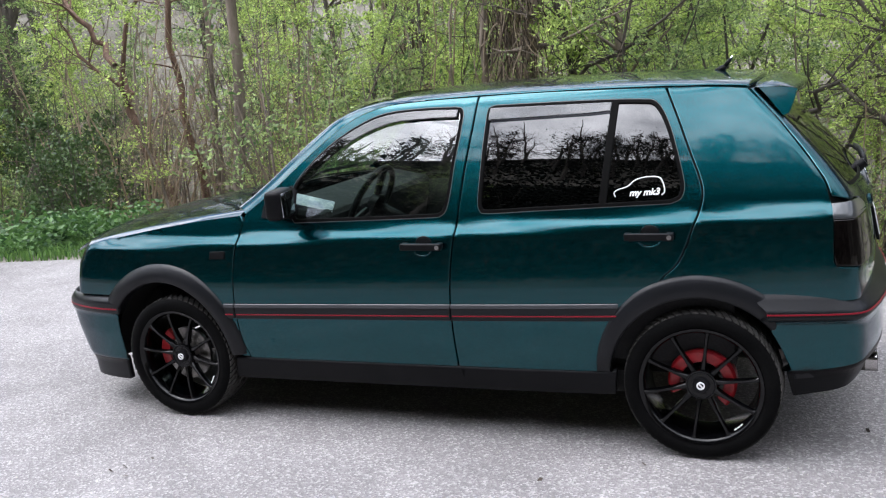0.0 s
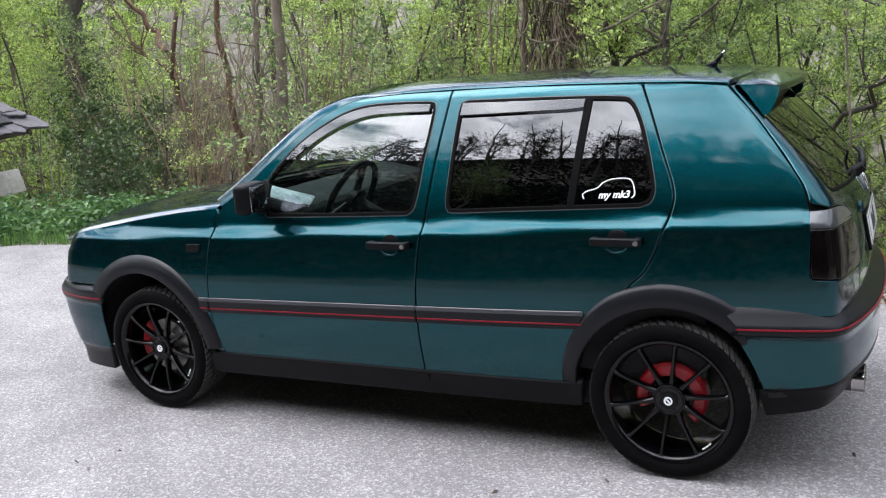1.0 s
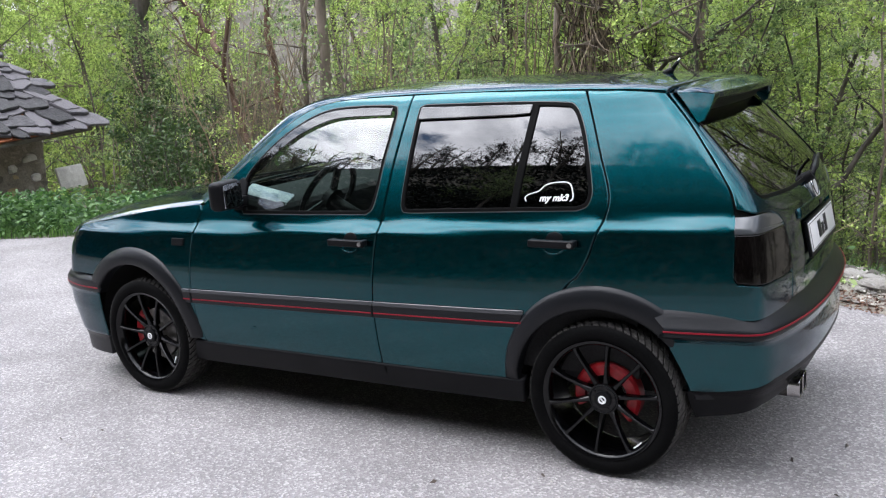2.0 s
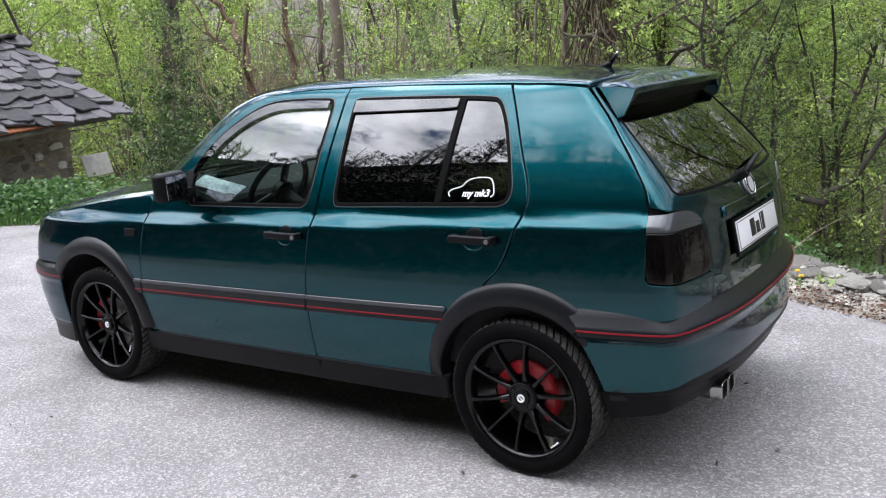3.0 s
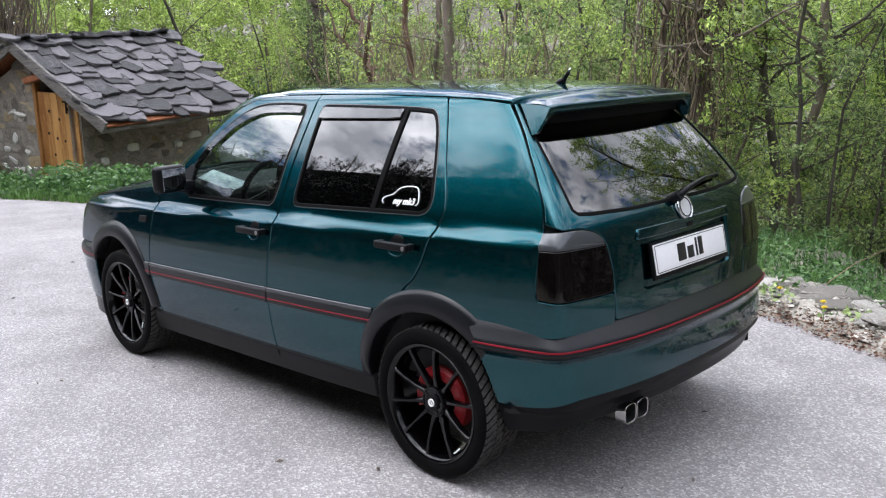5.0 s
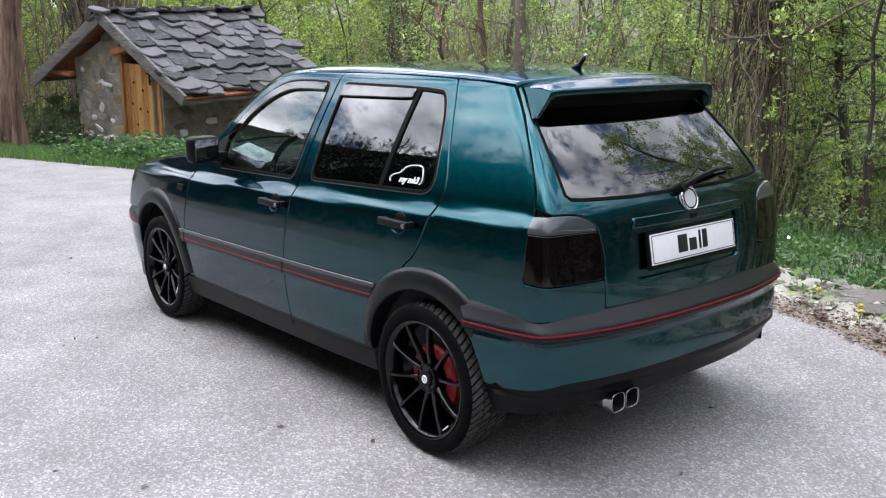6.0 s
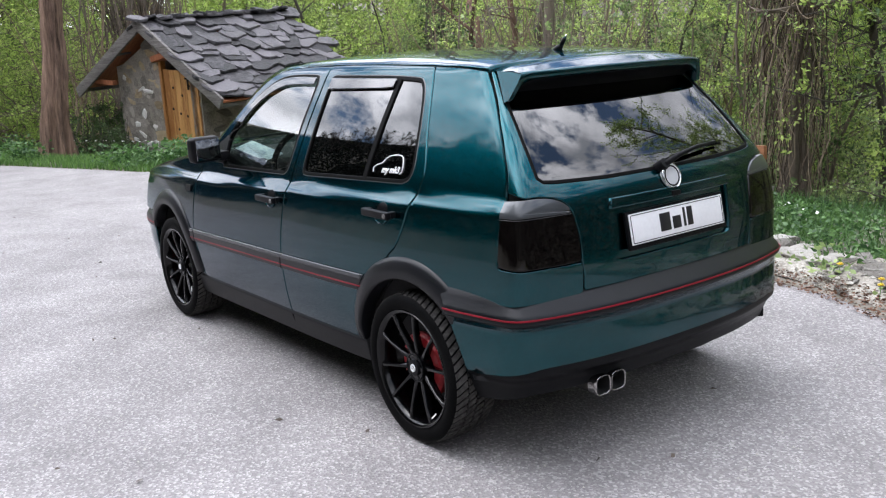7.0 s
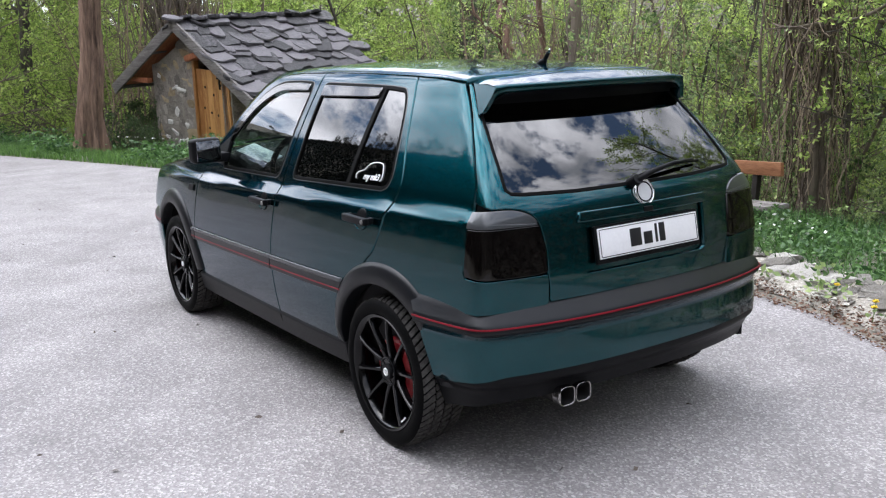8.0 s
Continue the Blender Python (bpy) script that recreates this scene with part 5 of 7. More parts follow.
RED_WOOD = weave(material("red_brown_boards", (0.2, 0.08, 0.04), 0.8), (0.24, 0.075, 0.032), (0.46, 0.17, 0.08), 3, 14, 0.3, 20, stretch=(1, 8, 1))
IRON = material("dark_iron", (0.02, 0.016, 0.014), 0.6, 0.6)

_up = Vector((.075, -.023, 1)).normalized()
_g = Vector((-math.cos(.224), -math.sin(.224), 0))
_g = (_g - _up * _g.dot(_up)).normalized()
_d = _up.cross(_g) * -1
_d = _d if _d.y > 0 else -_d
HUT = Matrix((_g, _d, _up)).transposed().to_4x4()  # local axes: across the gable, depth, up; the origin is the near eave's front corner
HUT.translation = Vector((-8.866, 3.27, .78))
HW, HL, HR = 4.369, 3.344, 1.205
SLOPE = math.atan2(HR, HW / 2)
hut = tagged(new("stone_hut"), "small rubble-stone hut with slate roof and pine door", "hut")
hut.location = HUT @ Vector((HW / 2, HL / 2, -1.5))


def hut_part(name, bm, mat, parent=None, label="", **kw):
    bmesh.ops.transform(bm, matrix=HUT, verts=list(bm.verts))
    bmesh.ops.recalc_face_normals(bm, faces=list(bm.faces))
    return part(name, bm, mat, parent or hut, label, **kw)


def slab(bm, corners, thick):
    """A prism from a plane polygon pushed along its normal by thick."""
    vs = [bm.verts.new(c) for c in corners]
    f = bm.faces.new(vs)
    r = bmesh.ops.extrude_face_region(bm, geom=[f])
    f.normal_update()
    bmesh.ops.translate(bm, verts=[v for v in r["geom"] if isinstance(v, bmesh.types.BMVert)], vec=f.normal * thick)
    return bm


W0, W1, D0, D1, BASE = .84, 3.42, .24, 2.96, -1.75


def roof_u(g_):
    return HR * (1 - abs(g_ - HW / 2) / (HW / 2))


# walls with the doorway
DG0, DG1 = .90, 1.94
wall = bmesh.new()
gable = [(DG1 + .06, BASE), (W1, BASE), (W1, roof_u(W1) - .12), (W1 - .25, roof_u(W1 - .25) - .20), (HW / 2 + .35, HR - .44), (DG1 + .06, HR - .36)]
slab(wall, [(a, D0, b) for a, b in gable], .35)
front_wall = hut_part("front_wall", wall, MORTAR, label="grey rubble-stone gable wall", smooth=False)
wall = bmesh.new()
slab(wall, [(W0, D0, BASE), (W0, D1, BASE), (W0, D1, roof_u(W0) - .05), (W0, D0, roof_u(W0) - .05)], -.30)
side_wall = hut_part("side_wall", wall, MORTAR, label="grey rubble-stone side wall", smooth=False)
wall = bmesh.new()
slab(wall, [(W1, D0 + .36, BASE), (W1, D1, BASE), (W1, D1, roof_u(W1) - .05), (W1, D0 + .36, roof_u(W1) - .05)], .30)
hut_part("far_wall", wall, MORTAR, smooth=False)
wall = bmesh.new()
slab(wall, [(W0 + .31, D1, BASE), (W1 - .31, D1, BASE), (W1 - .31, D1, roof_u(W1) - .02), (HW / 2, D1, HR - .08), (W0 + .31, D1, roof_u(W0) + .05)], .28)
hut_part("back_wall", wall, MORTAR, smooth=False)

# rubble stones set proud in the mortar
rng = random.Random(11)
HSTONES = rocks(rng, 8, .95)
for me in HSTONES:
    me.materials.append(STONE)
HTAN, HWHITE = [], []
for me in HSTONES[:4]:
    c = me.copy()
    c.materials.clear()
    c.materials.append(STONE_TAN)
    HTAN.append(c)
    c = me.copy()
    c.materials.clear()
    c.materials.append(PLASTER)
    HWHITE.append(c)


def stone_row(parent, along, a0, a1, u0, u1, top):
    """Stones over a wall face; along maps (a, u) to the hut's axes."""
    u = u0
    while u < u1:
        h_ = rng.uniform(.10, .24)
        a = a0 + rng.uniform(-.1, .05)
        while a < a1:
            w_ = rng.uniform(.16, .50)
            c, m = a + w_ / 2, min(a1, a + w_)
            if m - a > .09 and u + h_ * .6 < top(c):
                lo = max(a, a0)
                pool = HWHITE if rng.random() < .02 else HTAN if rng.random() < .2 else HSTONES
                o = child("stone", rng.choice(pool), parent)
                jig = pose(0, 0, 0, rng.uniform(-5, 5), rng.uniform(-8, 8), rng.uniform(-5, 5))
                o.matrix_basis = HUT @ along((lo + m) / 2, u + h_ / 2) @ jig @ Matrix.Diagonal(((m - lo) * 1.16, .112, h_ * 1.25, 1))
            a += w_
        u += h_


stone_row(front_wall, lambda a, u: Matrix.Translation((a, D0 + .052, u)), DG1 + .07, W1 + .02, -1.7, HR, lambda a: roof_u(a) - .30)
stone_row(side_wall, lambda a, u: Matrix.Translation((W0 + .052, a, u)) @ pose(0, 0, 0, 0, 0, 90), D0 + .02, D1 + .02, -1.3, .4, lambda a: roof_u(W0) - .12)
for k, (a, u, s, h_) in enumerate(((2.47, .0, .42, .10), (2.66, .03, .30, .07), (2.65, -.42, .17, .21), (2.92, -.63, .2, .11), (2.33, -.64, .18, .15), (2.79, -.81, .3, .10), (3.05, -.92, .2, .08), (2.59, -.98, .27, .12), (2.37, -.94, .14, .15), (2.79, -1.19, .22, .07), (2.9, -1.08, .12, .09), (3.18, .21, .13, .10), (3.1, -1.32, .16, .06))):
    o = child("mortar_patch", HWHITE[k % 4], front_wall)
    o.matrix_basis = HUT @ Matrix.Translation((a, D0 + .045, u)) @ pose(0, 0, 0, 0, 25 * math.sin(k * 2.1), 0) @ Matrix.Diagonal((s, .135, h_, 1))
for k, (a, u, s) in enumerate(((1.2, -.55, .26), (2.2, -.62, .16), (2.6, -.5, .30), (.6, -.7, .14), (2.7, -.85, .2))):
    o = child("mortar_patch", HWHITE[k % 4], side_wall)
    o.matrix_basis = HUT @ Matrix.Translation((W0 - .006, a, u)) @ pose(0, 0, 0, 0, 0, 90) @ Matrix.Diagonal((s, .115, .14, 1))

# door of upright pine boards in a frame
door = child("pine_door", None, hut, "pale varnished pine board door with dark knots")
nb = 6
for i in range(nb):
    a0 = DG0 + .03 + (DG1 - DG0 - .06) * i / nb
    a1 = DG0 + .03 + (DG1 - DG0 - .06) * (i + 1) / nb - .006
    bm = bmesh.new()
    t0, t1 = min(.42, roof_u(a0) - .16), min(.42, roof_u(a1) - .16)
    slab(bm, [(a0, D0 + .0, BASE), (a1, D0 + .0, BASE), (a1, D0 + .0, t1), (a0, D0 + .0, t0)], .035)
    hut_part("door_board", bm, PINE, door, smooth=False)
for a, t in ((DG0, roof_u(DG0) - .12), (DG1 - .005, .56)):
    bm = bmesh.new()
    box(bm, (.075, .10, t - BASE), pose(a + .02, D0 + .02, (t + BASE) / 2), .008)
    hut_part("door_post", bm, PINE, door)
for a, u in ((1.10, .28), (1.12, .18), (1.45, -.32), (1.25, -.35), (1.6, .12), (1.55, -.6), (1.2, -.8), (1.66, -.25), (1.35, .0)):
    bm = bmesh.new()
    cyl(bm, .026, .022, .006, pose(a, D0 - .036, u, 90), 10)
    hut_part("wood_knot", bm, IRON, door)
bm = bmesh.new()
box(bm, (.03, .02, .22), pose(1.13, D0 - .045, .22), .004)
box(bm, (.10, .02, .03), pose(1.16, D0 - .045, .30), .004)
hut_part("door_latch", bm, IRON, door)
bm = bmesh.new()
box(bm, (.62, .30, .11), pose(1.80, D0 + .04, .66, 0, 14, 0), .03)
hut_part("door_lintel", bm, RED_WOOD)
bm = bmesh.new()
slab(bm, [(W0 + .3, D0 + .02, .62), (DG1 + .06, D0 + .02, .62), (DG1 + .06, D0 + .02, roof_u(DG1) - .08), (W0 + .55, D0 + .02, roof_u(W0 + .55) - .08)], .2)
hut_part("gable_boards", bm, RED_WOOD, smooth=False)

# roof boards, rafters, bargeboards
for k in (0, 1):
    bm = bmesh.new()
    g0, g1 = (0, HW / 2) if not k else (HW + .17, HW / 2)
    u0 = -.17 * HR / (HW / 2) if k else 0
    slab(bm, [(g0, .05, u0 - .02), (g1, .05, HR - .02), (g1, HL, HR - .02), (g0, HL, u0 - .02)], .03 if k else -.03)
    hut_part("roof_board", bm, RED_WOOD, label="red-brown roof boards", smooth=False)
    bm = bmesh.new()
    m = Matrix.Translation((g0, 0.02, u0 - .03)) @ pose(0, 0, 0, 0, -math.degrees(SLOPE) if not k else 180 + math.degrees(SLOPE), 0)
    ln_ = math.hypot(HW / 2 + .17 * k, HR - u0)
    box(bm, (ln_ + .02, .05, .20), m @ pose(ln_ / 2, 0, .01 if not k else -.01), .008)
    hut_part("bargeboard", bm, OLD_WOOD, label="weathered grey bargeboard")
    bm = bmesh.new()
    box(bm, (.10, HL - .1, .07), pose(g0 + (.10 if not k else -.10), HL / 2, -.04 - .03), .008)
    hut_part("eaves_beam", bm, OLD_WOOD)
for d_ in (1.2, 2.1):
    bm = bmesh.new()
    box(bm, (HW - .7, .09, .10), pose(HW / 2, d_, .02), .01)
    hut_part("tie_beam", bm, RED_WOOD)

bm = bmesh.new()
box(bm, (.75, .10, .09), pose(HW - .62, .14, .12), .01)
hut_part("tie_beam", bm, RED_WOOD)

# slates: thin rough slabs in overlapping courses
SLATES = []
for k in range(10):
    bm = bmesh.new()
    n_ = 14
    ring = []
    for i in range(n_):
        a = 2 * math.pi * i / n_
        r = 1 / max(abs(math.cos(a)), abs(math.sin(a))) * (.5 if math.sin(a) > -.2 else .5 * rng.uniform(.80, 1.0)) * rng.uniform(.90, 1.04)
        if math.sin(a) < 0:
            r = min(r, .54 + .13 * rng.random())
        ring.append((r * math.cos(a), r * math.sin(a)))
    top = [bm.verts.new((x * .96, y * .96, .5 + .15 * rng.uniform(-1, 1))) for x, y in ring]
    mid = [bm.verts.new((x, y, .1 * rng.uniform(-1, 1))) for x, y in ring]
    low = [bm.verts.new((x * .98, y * .98, -.5)) for x, y in ring]
    bm.faces.new(top)
    bm.faces.new(low[::-1])
    for u, v in ((mid, top), (low, mid)):
        for i in range(n_):
            bm.faces.new((u[i], u[(i + 1) % n_], v[(i + 1) % n_], v[i]))
    me = bpy.data.meshes.new("slate")
    bm.to_mesh(me)
    bm.free()
    me.materials.append(SLATE)
    SLATES.append(me)
RUSTY = []
for me in SLATES[:4]:
    c = me.copy()
    c.materials.clear()
    c.materials.append(SLATE_RUST)
    RUSTY.append(c)
ln_ = math.hypot(HW / 2, HR)
for k in (0, 1):
    courses = 10
    for i in range(courses):
        t = (i + .35) / courses * ln_
        y = -.03 + rng.uniform(0, .1)
        while y < HL - .10:
            w_ = rng.uniform(.22, .62) * (1.12 if i < 4 else .85)
            ll = rng.uniform(.40, .60)
            tt = t + rng.uniform(-.09, .09)
            o = child("slate", rng.choice(RUSTY) if (rng.random() < (.13 if i < 2 else .012)) else rng.choice(SLATES), hut)
            gx_ = tt * math.cos(SLOPE)
            m = Matrix.Translation((gx_ if not k else HW - gx_, y + w_ / 2, tt * math.sin(SLOPE) + .035 + .006 * (i % 2) + rng.uniform(0, .034)))
            m = m @ pose(0, 0, 0, 0, (-math.degrees(SLOPE) + 7) if not k else (math.degrees(SLOPE) - 7), 0) @ pose(0, 0, 0, rng.uniform(-4, 5), rng.uniform(-4, 4), (-90 if not k else 90) + rng.uniform(-22, 22))
            o.matrix_basis = HUT @ m @ Matrix.Diagonal((w_ * 1.10, ll, rng.uniform(.030, .065), 1))
            y += w_ * .93
for i in range(13):
    o = child("ridge_stone", rng.choice(SLATES), hut)
    o.matrix_basis = HUT @ Matrix.Translation((HW / 2 + rng.uniform(-.04, .04), .02 + i * .265, HR + .075 + rng.uniform(0, .02))) @ pose(0, 0, 0, rng.uniform(-14, 14), rng.uniform(-14, 14), rng.uniform(-50, 50)) @ Matrix.Diagonal((.26 * rng.uniform(.8, 1.5), .28, rng.uniform(.04, .08), 1))
# loose pale board leaning beside the back corner
bm = bmesh.new()
box(bm, (.05, .55, .40), pose(.65, 3.35, -.95, 0, 20, 12), .02)
bd_ = part("leaning_board", bm, PLASTER, None)
bmesh_fix = bd_.data
bmesh_fix.transform(HUT)
tagged(bd_, "pale broken board leaning beside the hut", "board")

# ---- trees, shrubs, grass ----
BARK = weave(material("grey_brown_bark", (0.12, 0.10, 0.08), 0.95), (0.085, 0.068, 0.055), (0.27, 0.22, 0.178), 3, 14, 0.7, 16, stretch=(1, 1, .25))
BARK_DARK = weave(material("dark_bark", (0.05, 0.045, 0.04), 0.95), (0.032, 0.028, 0.025), (0.14, 0.122, 0.105), 3, 14, 0.7, 16, stretch=(1, 1, .3))
BARK_RED = weave(material("furrowed_red_bark", (0.2, 0.14, 0.1), 0.95), (0.055, 0.034, 0.025), (0.36, 0.235, 0.17), 4, 22, 1.2, 16, stretch=(1, 1, .12))
BARK_RUST = weave(material("rust_brown_bark", (0.1, 0.06, 0.04), 0.95), (0.045, 0.028, 0.020), (0.19, 0.115, 0.08), 4, 18, 1.0, 14, stretch=(1, 1, .2))
TWIG_BARK = weave(material("pale_grey_brown_twigs", (0.3, 0.25, 0.2), 0.9), (0.08, 0.062, 0.048), (0.25, 0.205, 0.165), 2, 12)
DRY_STEM = weave(material("dry_tan_stems", (0.3, 0.23, 0.15), 0.9), (0.17, 0.12, 0.082), (0.41, 0.315, 0.225), 2, 12)


def leaf_material(name, dark, light, back):
    m = bpy.data.materials.new(name)
    m.use_nodes = True
    n, k = m.node_tree.nodes, m.node_tree.links
    b = n["Principled BSDF"]
    b.inputs["Roughness"].default_value = 0.55
    geo = n.new("ShaderNodeNewGeometry")
    ramp = n.new("ShaderNodeValToRGB")
    ramp.color_ramp.elements[0].color, ramp.color_ramp.elements[1].color = (*dark, 1), (*light, 1)
    k.new(geo.outputs["Random Per Island"], ramp.inputs["Fac"])
    k.new(ramp.outputs["Color"], b.inputs["Base Color"])
    tr = n.new("ShaderNodeBsdfTranslucent")
    k.new(ramp.outputs["Color"], tr.inputs["Color"])
    mix = n.new("ShaderNodeMixShader")
    mix.inputs["Fac"].default_value = back
    k.new(b.outputs["BSDF"], mix.inputs[1])
    k.new(tr.outputs["BSDF"], mix.inputs[2])
    k.new(mix.outputs["Shader"], n["Material Output"].inputs["Surface"])
    return m


LEAF_FRESH = leaf_material("fresh_spring_leaves", (0.14, 0.235, 0.050), (0.65, 0.79, 0.24), 0.58)
LEAF_MID = leaf_material("green_leaves", (0.06, 0.125, 0.042), (0.44, 0.56, 0.22), 0.48)
LEAF_DARK = leaf_material("ivy_leaves", (0.020, 0.050, 0.014), (0.075, 0.13, 0.03), 0.25)
# the bank's shade is put into this colour, far darker than real leaves
LEAF_BANK = leaf_material("bank_leaves_with_shade", (0.007, 0.010, 0.009), (0.024, 0.031, 0.026), 0.1)
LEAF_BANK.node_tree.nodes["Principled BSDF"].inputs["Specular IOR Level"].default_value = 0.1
GRASS = leaf_material("fresh_grass", (0.045, 0.12, 0.028), (0.17, 0.31, 0.07), 0.4)
LITTER = leaf_material("dead_leaves", (0.06, 0.028, 0.018), (0.22, 0.115, 0.07), 0.1)
WEED = leaf_material("nettle_leaves", (0.022, 0.070, 0.020), (0.125, 0.245, 0.065), 0.3)
PETAL = material("white_petals", (0.8, 0.8, 0.78), 0.6)

UPV = Vector((.045, .012, 1)).normalized()


def tubes(paths):
    """One mesh's vertices and faces from (points, radii, sides)."""
    V, Fc, base = [], [], 0
    for pts, rad, seg in paths:
        p = np.asarray(pts, float)
        d = np.gradient(p, axis=0)
        d /= np.linalg.norm(d, axis=1, keepdims=True) + 1e-9
        ref = np.array([.31, .95, .05]) if abs(d[0] @ np.array([.31, .95, .05])) < .8 else np.array([.95, -.2, .2])
        s = np.cross(d, ref)
        s /= np.linalg.norm(s, axis=1, keepdims=True) + 1e-9
        u = np.cross(d, s)
        a = np.arange(seg) * 2 * math.pi / seg
        ring = p[:, None] + (s[:, None] * np.cos(a)[None, :, None] + u[:, None] * np.sin(a)[None, :, None]) * np.asarray(rad, float)[:, None, None]
        V.append(ring.reshape(-1, 3))
        n = len(p)
        i, j = np.meshgrid(np.arange(n - 1), np.arange(seg), indexing="ij")
        k = (j + 1) % seg
        Fc.append((np.stack([i * seg + j, i * seg + k, (i + 1) * seg + k, (i + 1) * seg + j], -1) + base).reshape(-1, 4))
        base += n * seg
    return np.concatenate(V), np.concatenate(Fc)


def quick_mesh(name, v, f, mat, smooth=True):
    me = bpy.data.meshes.new(name)
    f = np.asarray(f)
    me.vertices.add(len(v))
    me.vertices.foreach_set("co", np.asarray(v, np.float32).ravel())
    me.loops.add(f.size)
    me.loops.foreach_set("vertex_index", f.ravel().astype(np.int32))
    me.polygons.add(len(f))
    me.polygons.foreach_set("loop_start", (np.arange(len(f)) * f.shape[1]).astype(np.int32))
    me.update(calc_edges=True)
    if smooth:
        me.polygons.foreach_set("use_smooth", np.ones(len(f), bool))
    me.materials.append(mat)
    return me


def leaves(g, centres, size, tilt=1.0):
    """Pointed leaves, folded a little along the middle, about the centres."""
    n = len(centres)
    a = g.normal(size=(n, 3))
    a[:, 2] *= tilt
    a /= np.linalg.norm(a, axis=1, keepdims=True)
    b = np.cross(a, g.normal(size=(n, 3)))
    b /= np.linalg.norm(b, axis=1, keepdims=True)
    c = np.cross(a, b)
    s = size * g.uniform(.6, 1.35, (n, 1))
    v = np.stack([centres - a * s, centres + b * s * .48 + c * s * .12 - a * s * .1, centres + a * s, centres - b * s * .48 + c * s * .12 - a * s * .1], 1).reshape(-1, 3)
    return v, np.arange(4 * n).reshape(-1, 4)


def wander(g, start, direction, length, n, wob, up=0.0):
    """A line that strays as it goes."""
    p, d = [np.array(start, float)], np.array(direction, float)
    d /= np.linalg.norm(d)
    for _ in range(n - 1):
        d = d + g.normal(size=3) * wob + np.array([0, 0, up])
        d /= np.linalg.norm(d)
        p.append(p[-1] + d * length / (n - 1))
    return np.array(p)


def grow_tree(seed, tall, r0, low, n_branch, b_len, n_leaf, leaf, lean=(0, 0), spread=.9, wob=.07, sub=5, rise=.45, stems=1):
    """Wood and leaf meshes of one tree at the origin."""
    g = np.random.default_rng(seed)
    wood, tips = [], []
    for st in range(stems):
        a0 = g.uniform(0, 6.28)
        off = np.array([math.cos(a0), math.sin(a0), 0]) * (.0 if stems == 1 else g.uniform(.02, .25))
        ld = np.array([lean[0], lean[1], 1.0]) + (0 if stems == 1 else 1) * np.array([math.cos(a0), math.sin(a0), 0]) * g.uniform(.03, .27)
        hgt = tall * (1 if stems == 1 else g.uniform(.55, 1))
        n = max(6, int(hgt / .45))
        tr = wander(g, off - np.array([0, 0, .3]), ld, hgt + .3, n, wob, .01)
        rr = r0 * (1 - .82 * np.linspace(0, 1, n) ** .9) * (1 + .5 * np.exp(-np.linspace(0, 1, n) * 30))
        wood.append((tr, rr, 9 if r0 > .05 else 6))
        for k in range(max(1, n_branch // stems)):
            t = g.uniform(low, 1) ** .9
            i = min(n - 2, int(t * (n - 1)))
            a = g.uniform(0, 2 * math.pi)
            d = np.array([math.cos(a) * spread, math.sin(a) * spread, g.uniform(-.1, 1) * rise * 1.6])
            bl = b_len * (1.1 - .6 * t) * g.uniform(.5, 1.25)
            br = wander(g, tr[i], d, bl, 8, .16, .03)
            r1 = rr[i] * g.uniform(.25, .5)
            wood.append((br, r1 * (1 - .85 * np.linspace(0, 1, 8)), 5))
            for q in range(sub):
                j = g.integers(2, 8)
                sd = (br[min(j, 7)] - br[j - 1]) / bl * 7 + g.normal(size=3) * .75
                sl = bl * g.uniform(.2, .5)
                sb = wander(g, br[j - 1], sd, sl, 6, .2, .02)
                wood.append((sb, r1 * .38 * (1 - .8 * np.linspace(0, 1, 6)), 4))
                tips.append(sb[2:])
                for w in range(2):
                    e = g.integers(1, 6)
                    tw = wander(g, sb[e], g.normal(size=3) + np.array([0, 0, .25]), sl * .45, 4, .2)
                    wood.append((tw, np.full(4, max(.0016, r1 * .13)), 3))
                    tips.append(tw[1:])
    wv, wf = tubes(wood)
    wm = (wv, wf)
    if not n_leaf:
        return wm, None
    tp = np.concatenate(tips)
    c = tp[g.integers(0, len(tp), n_leaf)] + g.normal(size=(n_leaf, 3)) * leaf * 1.3
    return wm, leaves(g, c, leaf)


KINDS = {}


def kind(name, wood_mat, leaf_mat, *a, **k):
    w, l = grow_tree(*a, **k)
    KINDS[name] = (quick_mesh("trunk", *w, wood_mat), quick_mesh("crown", *l, leaf_mat, False) if l is not None else None)


kind("sapling_a", BARK_DARK, LEAF_FRESH, 1, 5.4, .050, .10, 26, 1.5, 5000, .030)
kind("sapling_b", BARK, LEAF_MID, 2, 5.0, .042, .08, 30, 1.3, 5000, .029, lean=(.1, 0))
kind("sapling_c", BARK_DARK, LEAF_FRESH, 3, 5.8, .060, .12, 26, 1.8, 6000, .026, lean=(-.12, .05))
kind("slender_a", BARK_DARK, LEAF_MID, 4, 4.8, .028, .05, 30, .9, 3200, .025, wob=.10)
kind("slender_b", BARK, LEAF_FRESH, 5, 4.6, .024, .05, 30, 1.0, 2200, .025, wob=.12, lean=(.15, .1))
kind("thicket_a", BARK, LEAF_MID, 6, 3.4, .018, .05, 60, .9, 2000, .030, stems=9, wob=.11)
kind("thicket_b", DRY_STEM, LEAF_FRESH, 7, 4.6, .024, .05, 70, 1.0, 350, .024, stems=7, wob=.12)
kind("twigs", TWIG_BARK, LEAF_FRESH, 16, 4.4, .020, .05, 90, 1.1, 90, .020, stems=8, wob=.12, sub=7)
kind("bush_dark", BARK_DARK, LEAF_DARK, 8, 1.9, .018, .0, 70, .8, 4200, .030, stems=8, wob=.1)
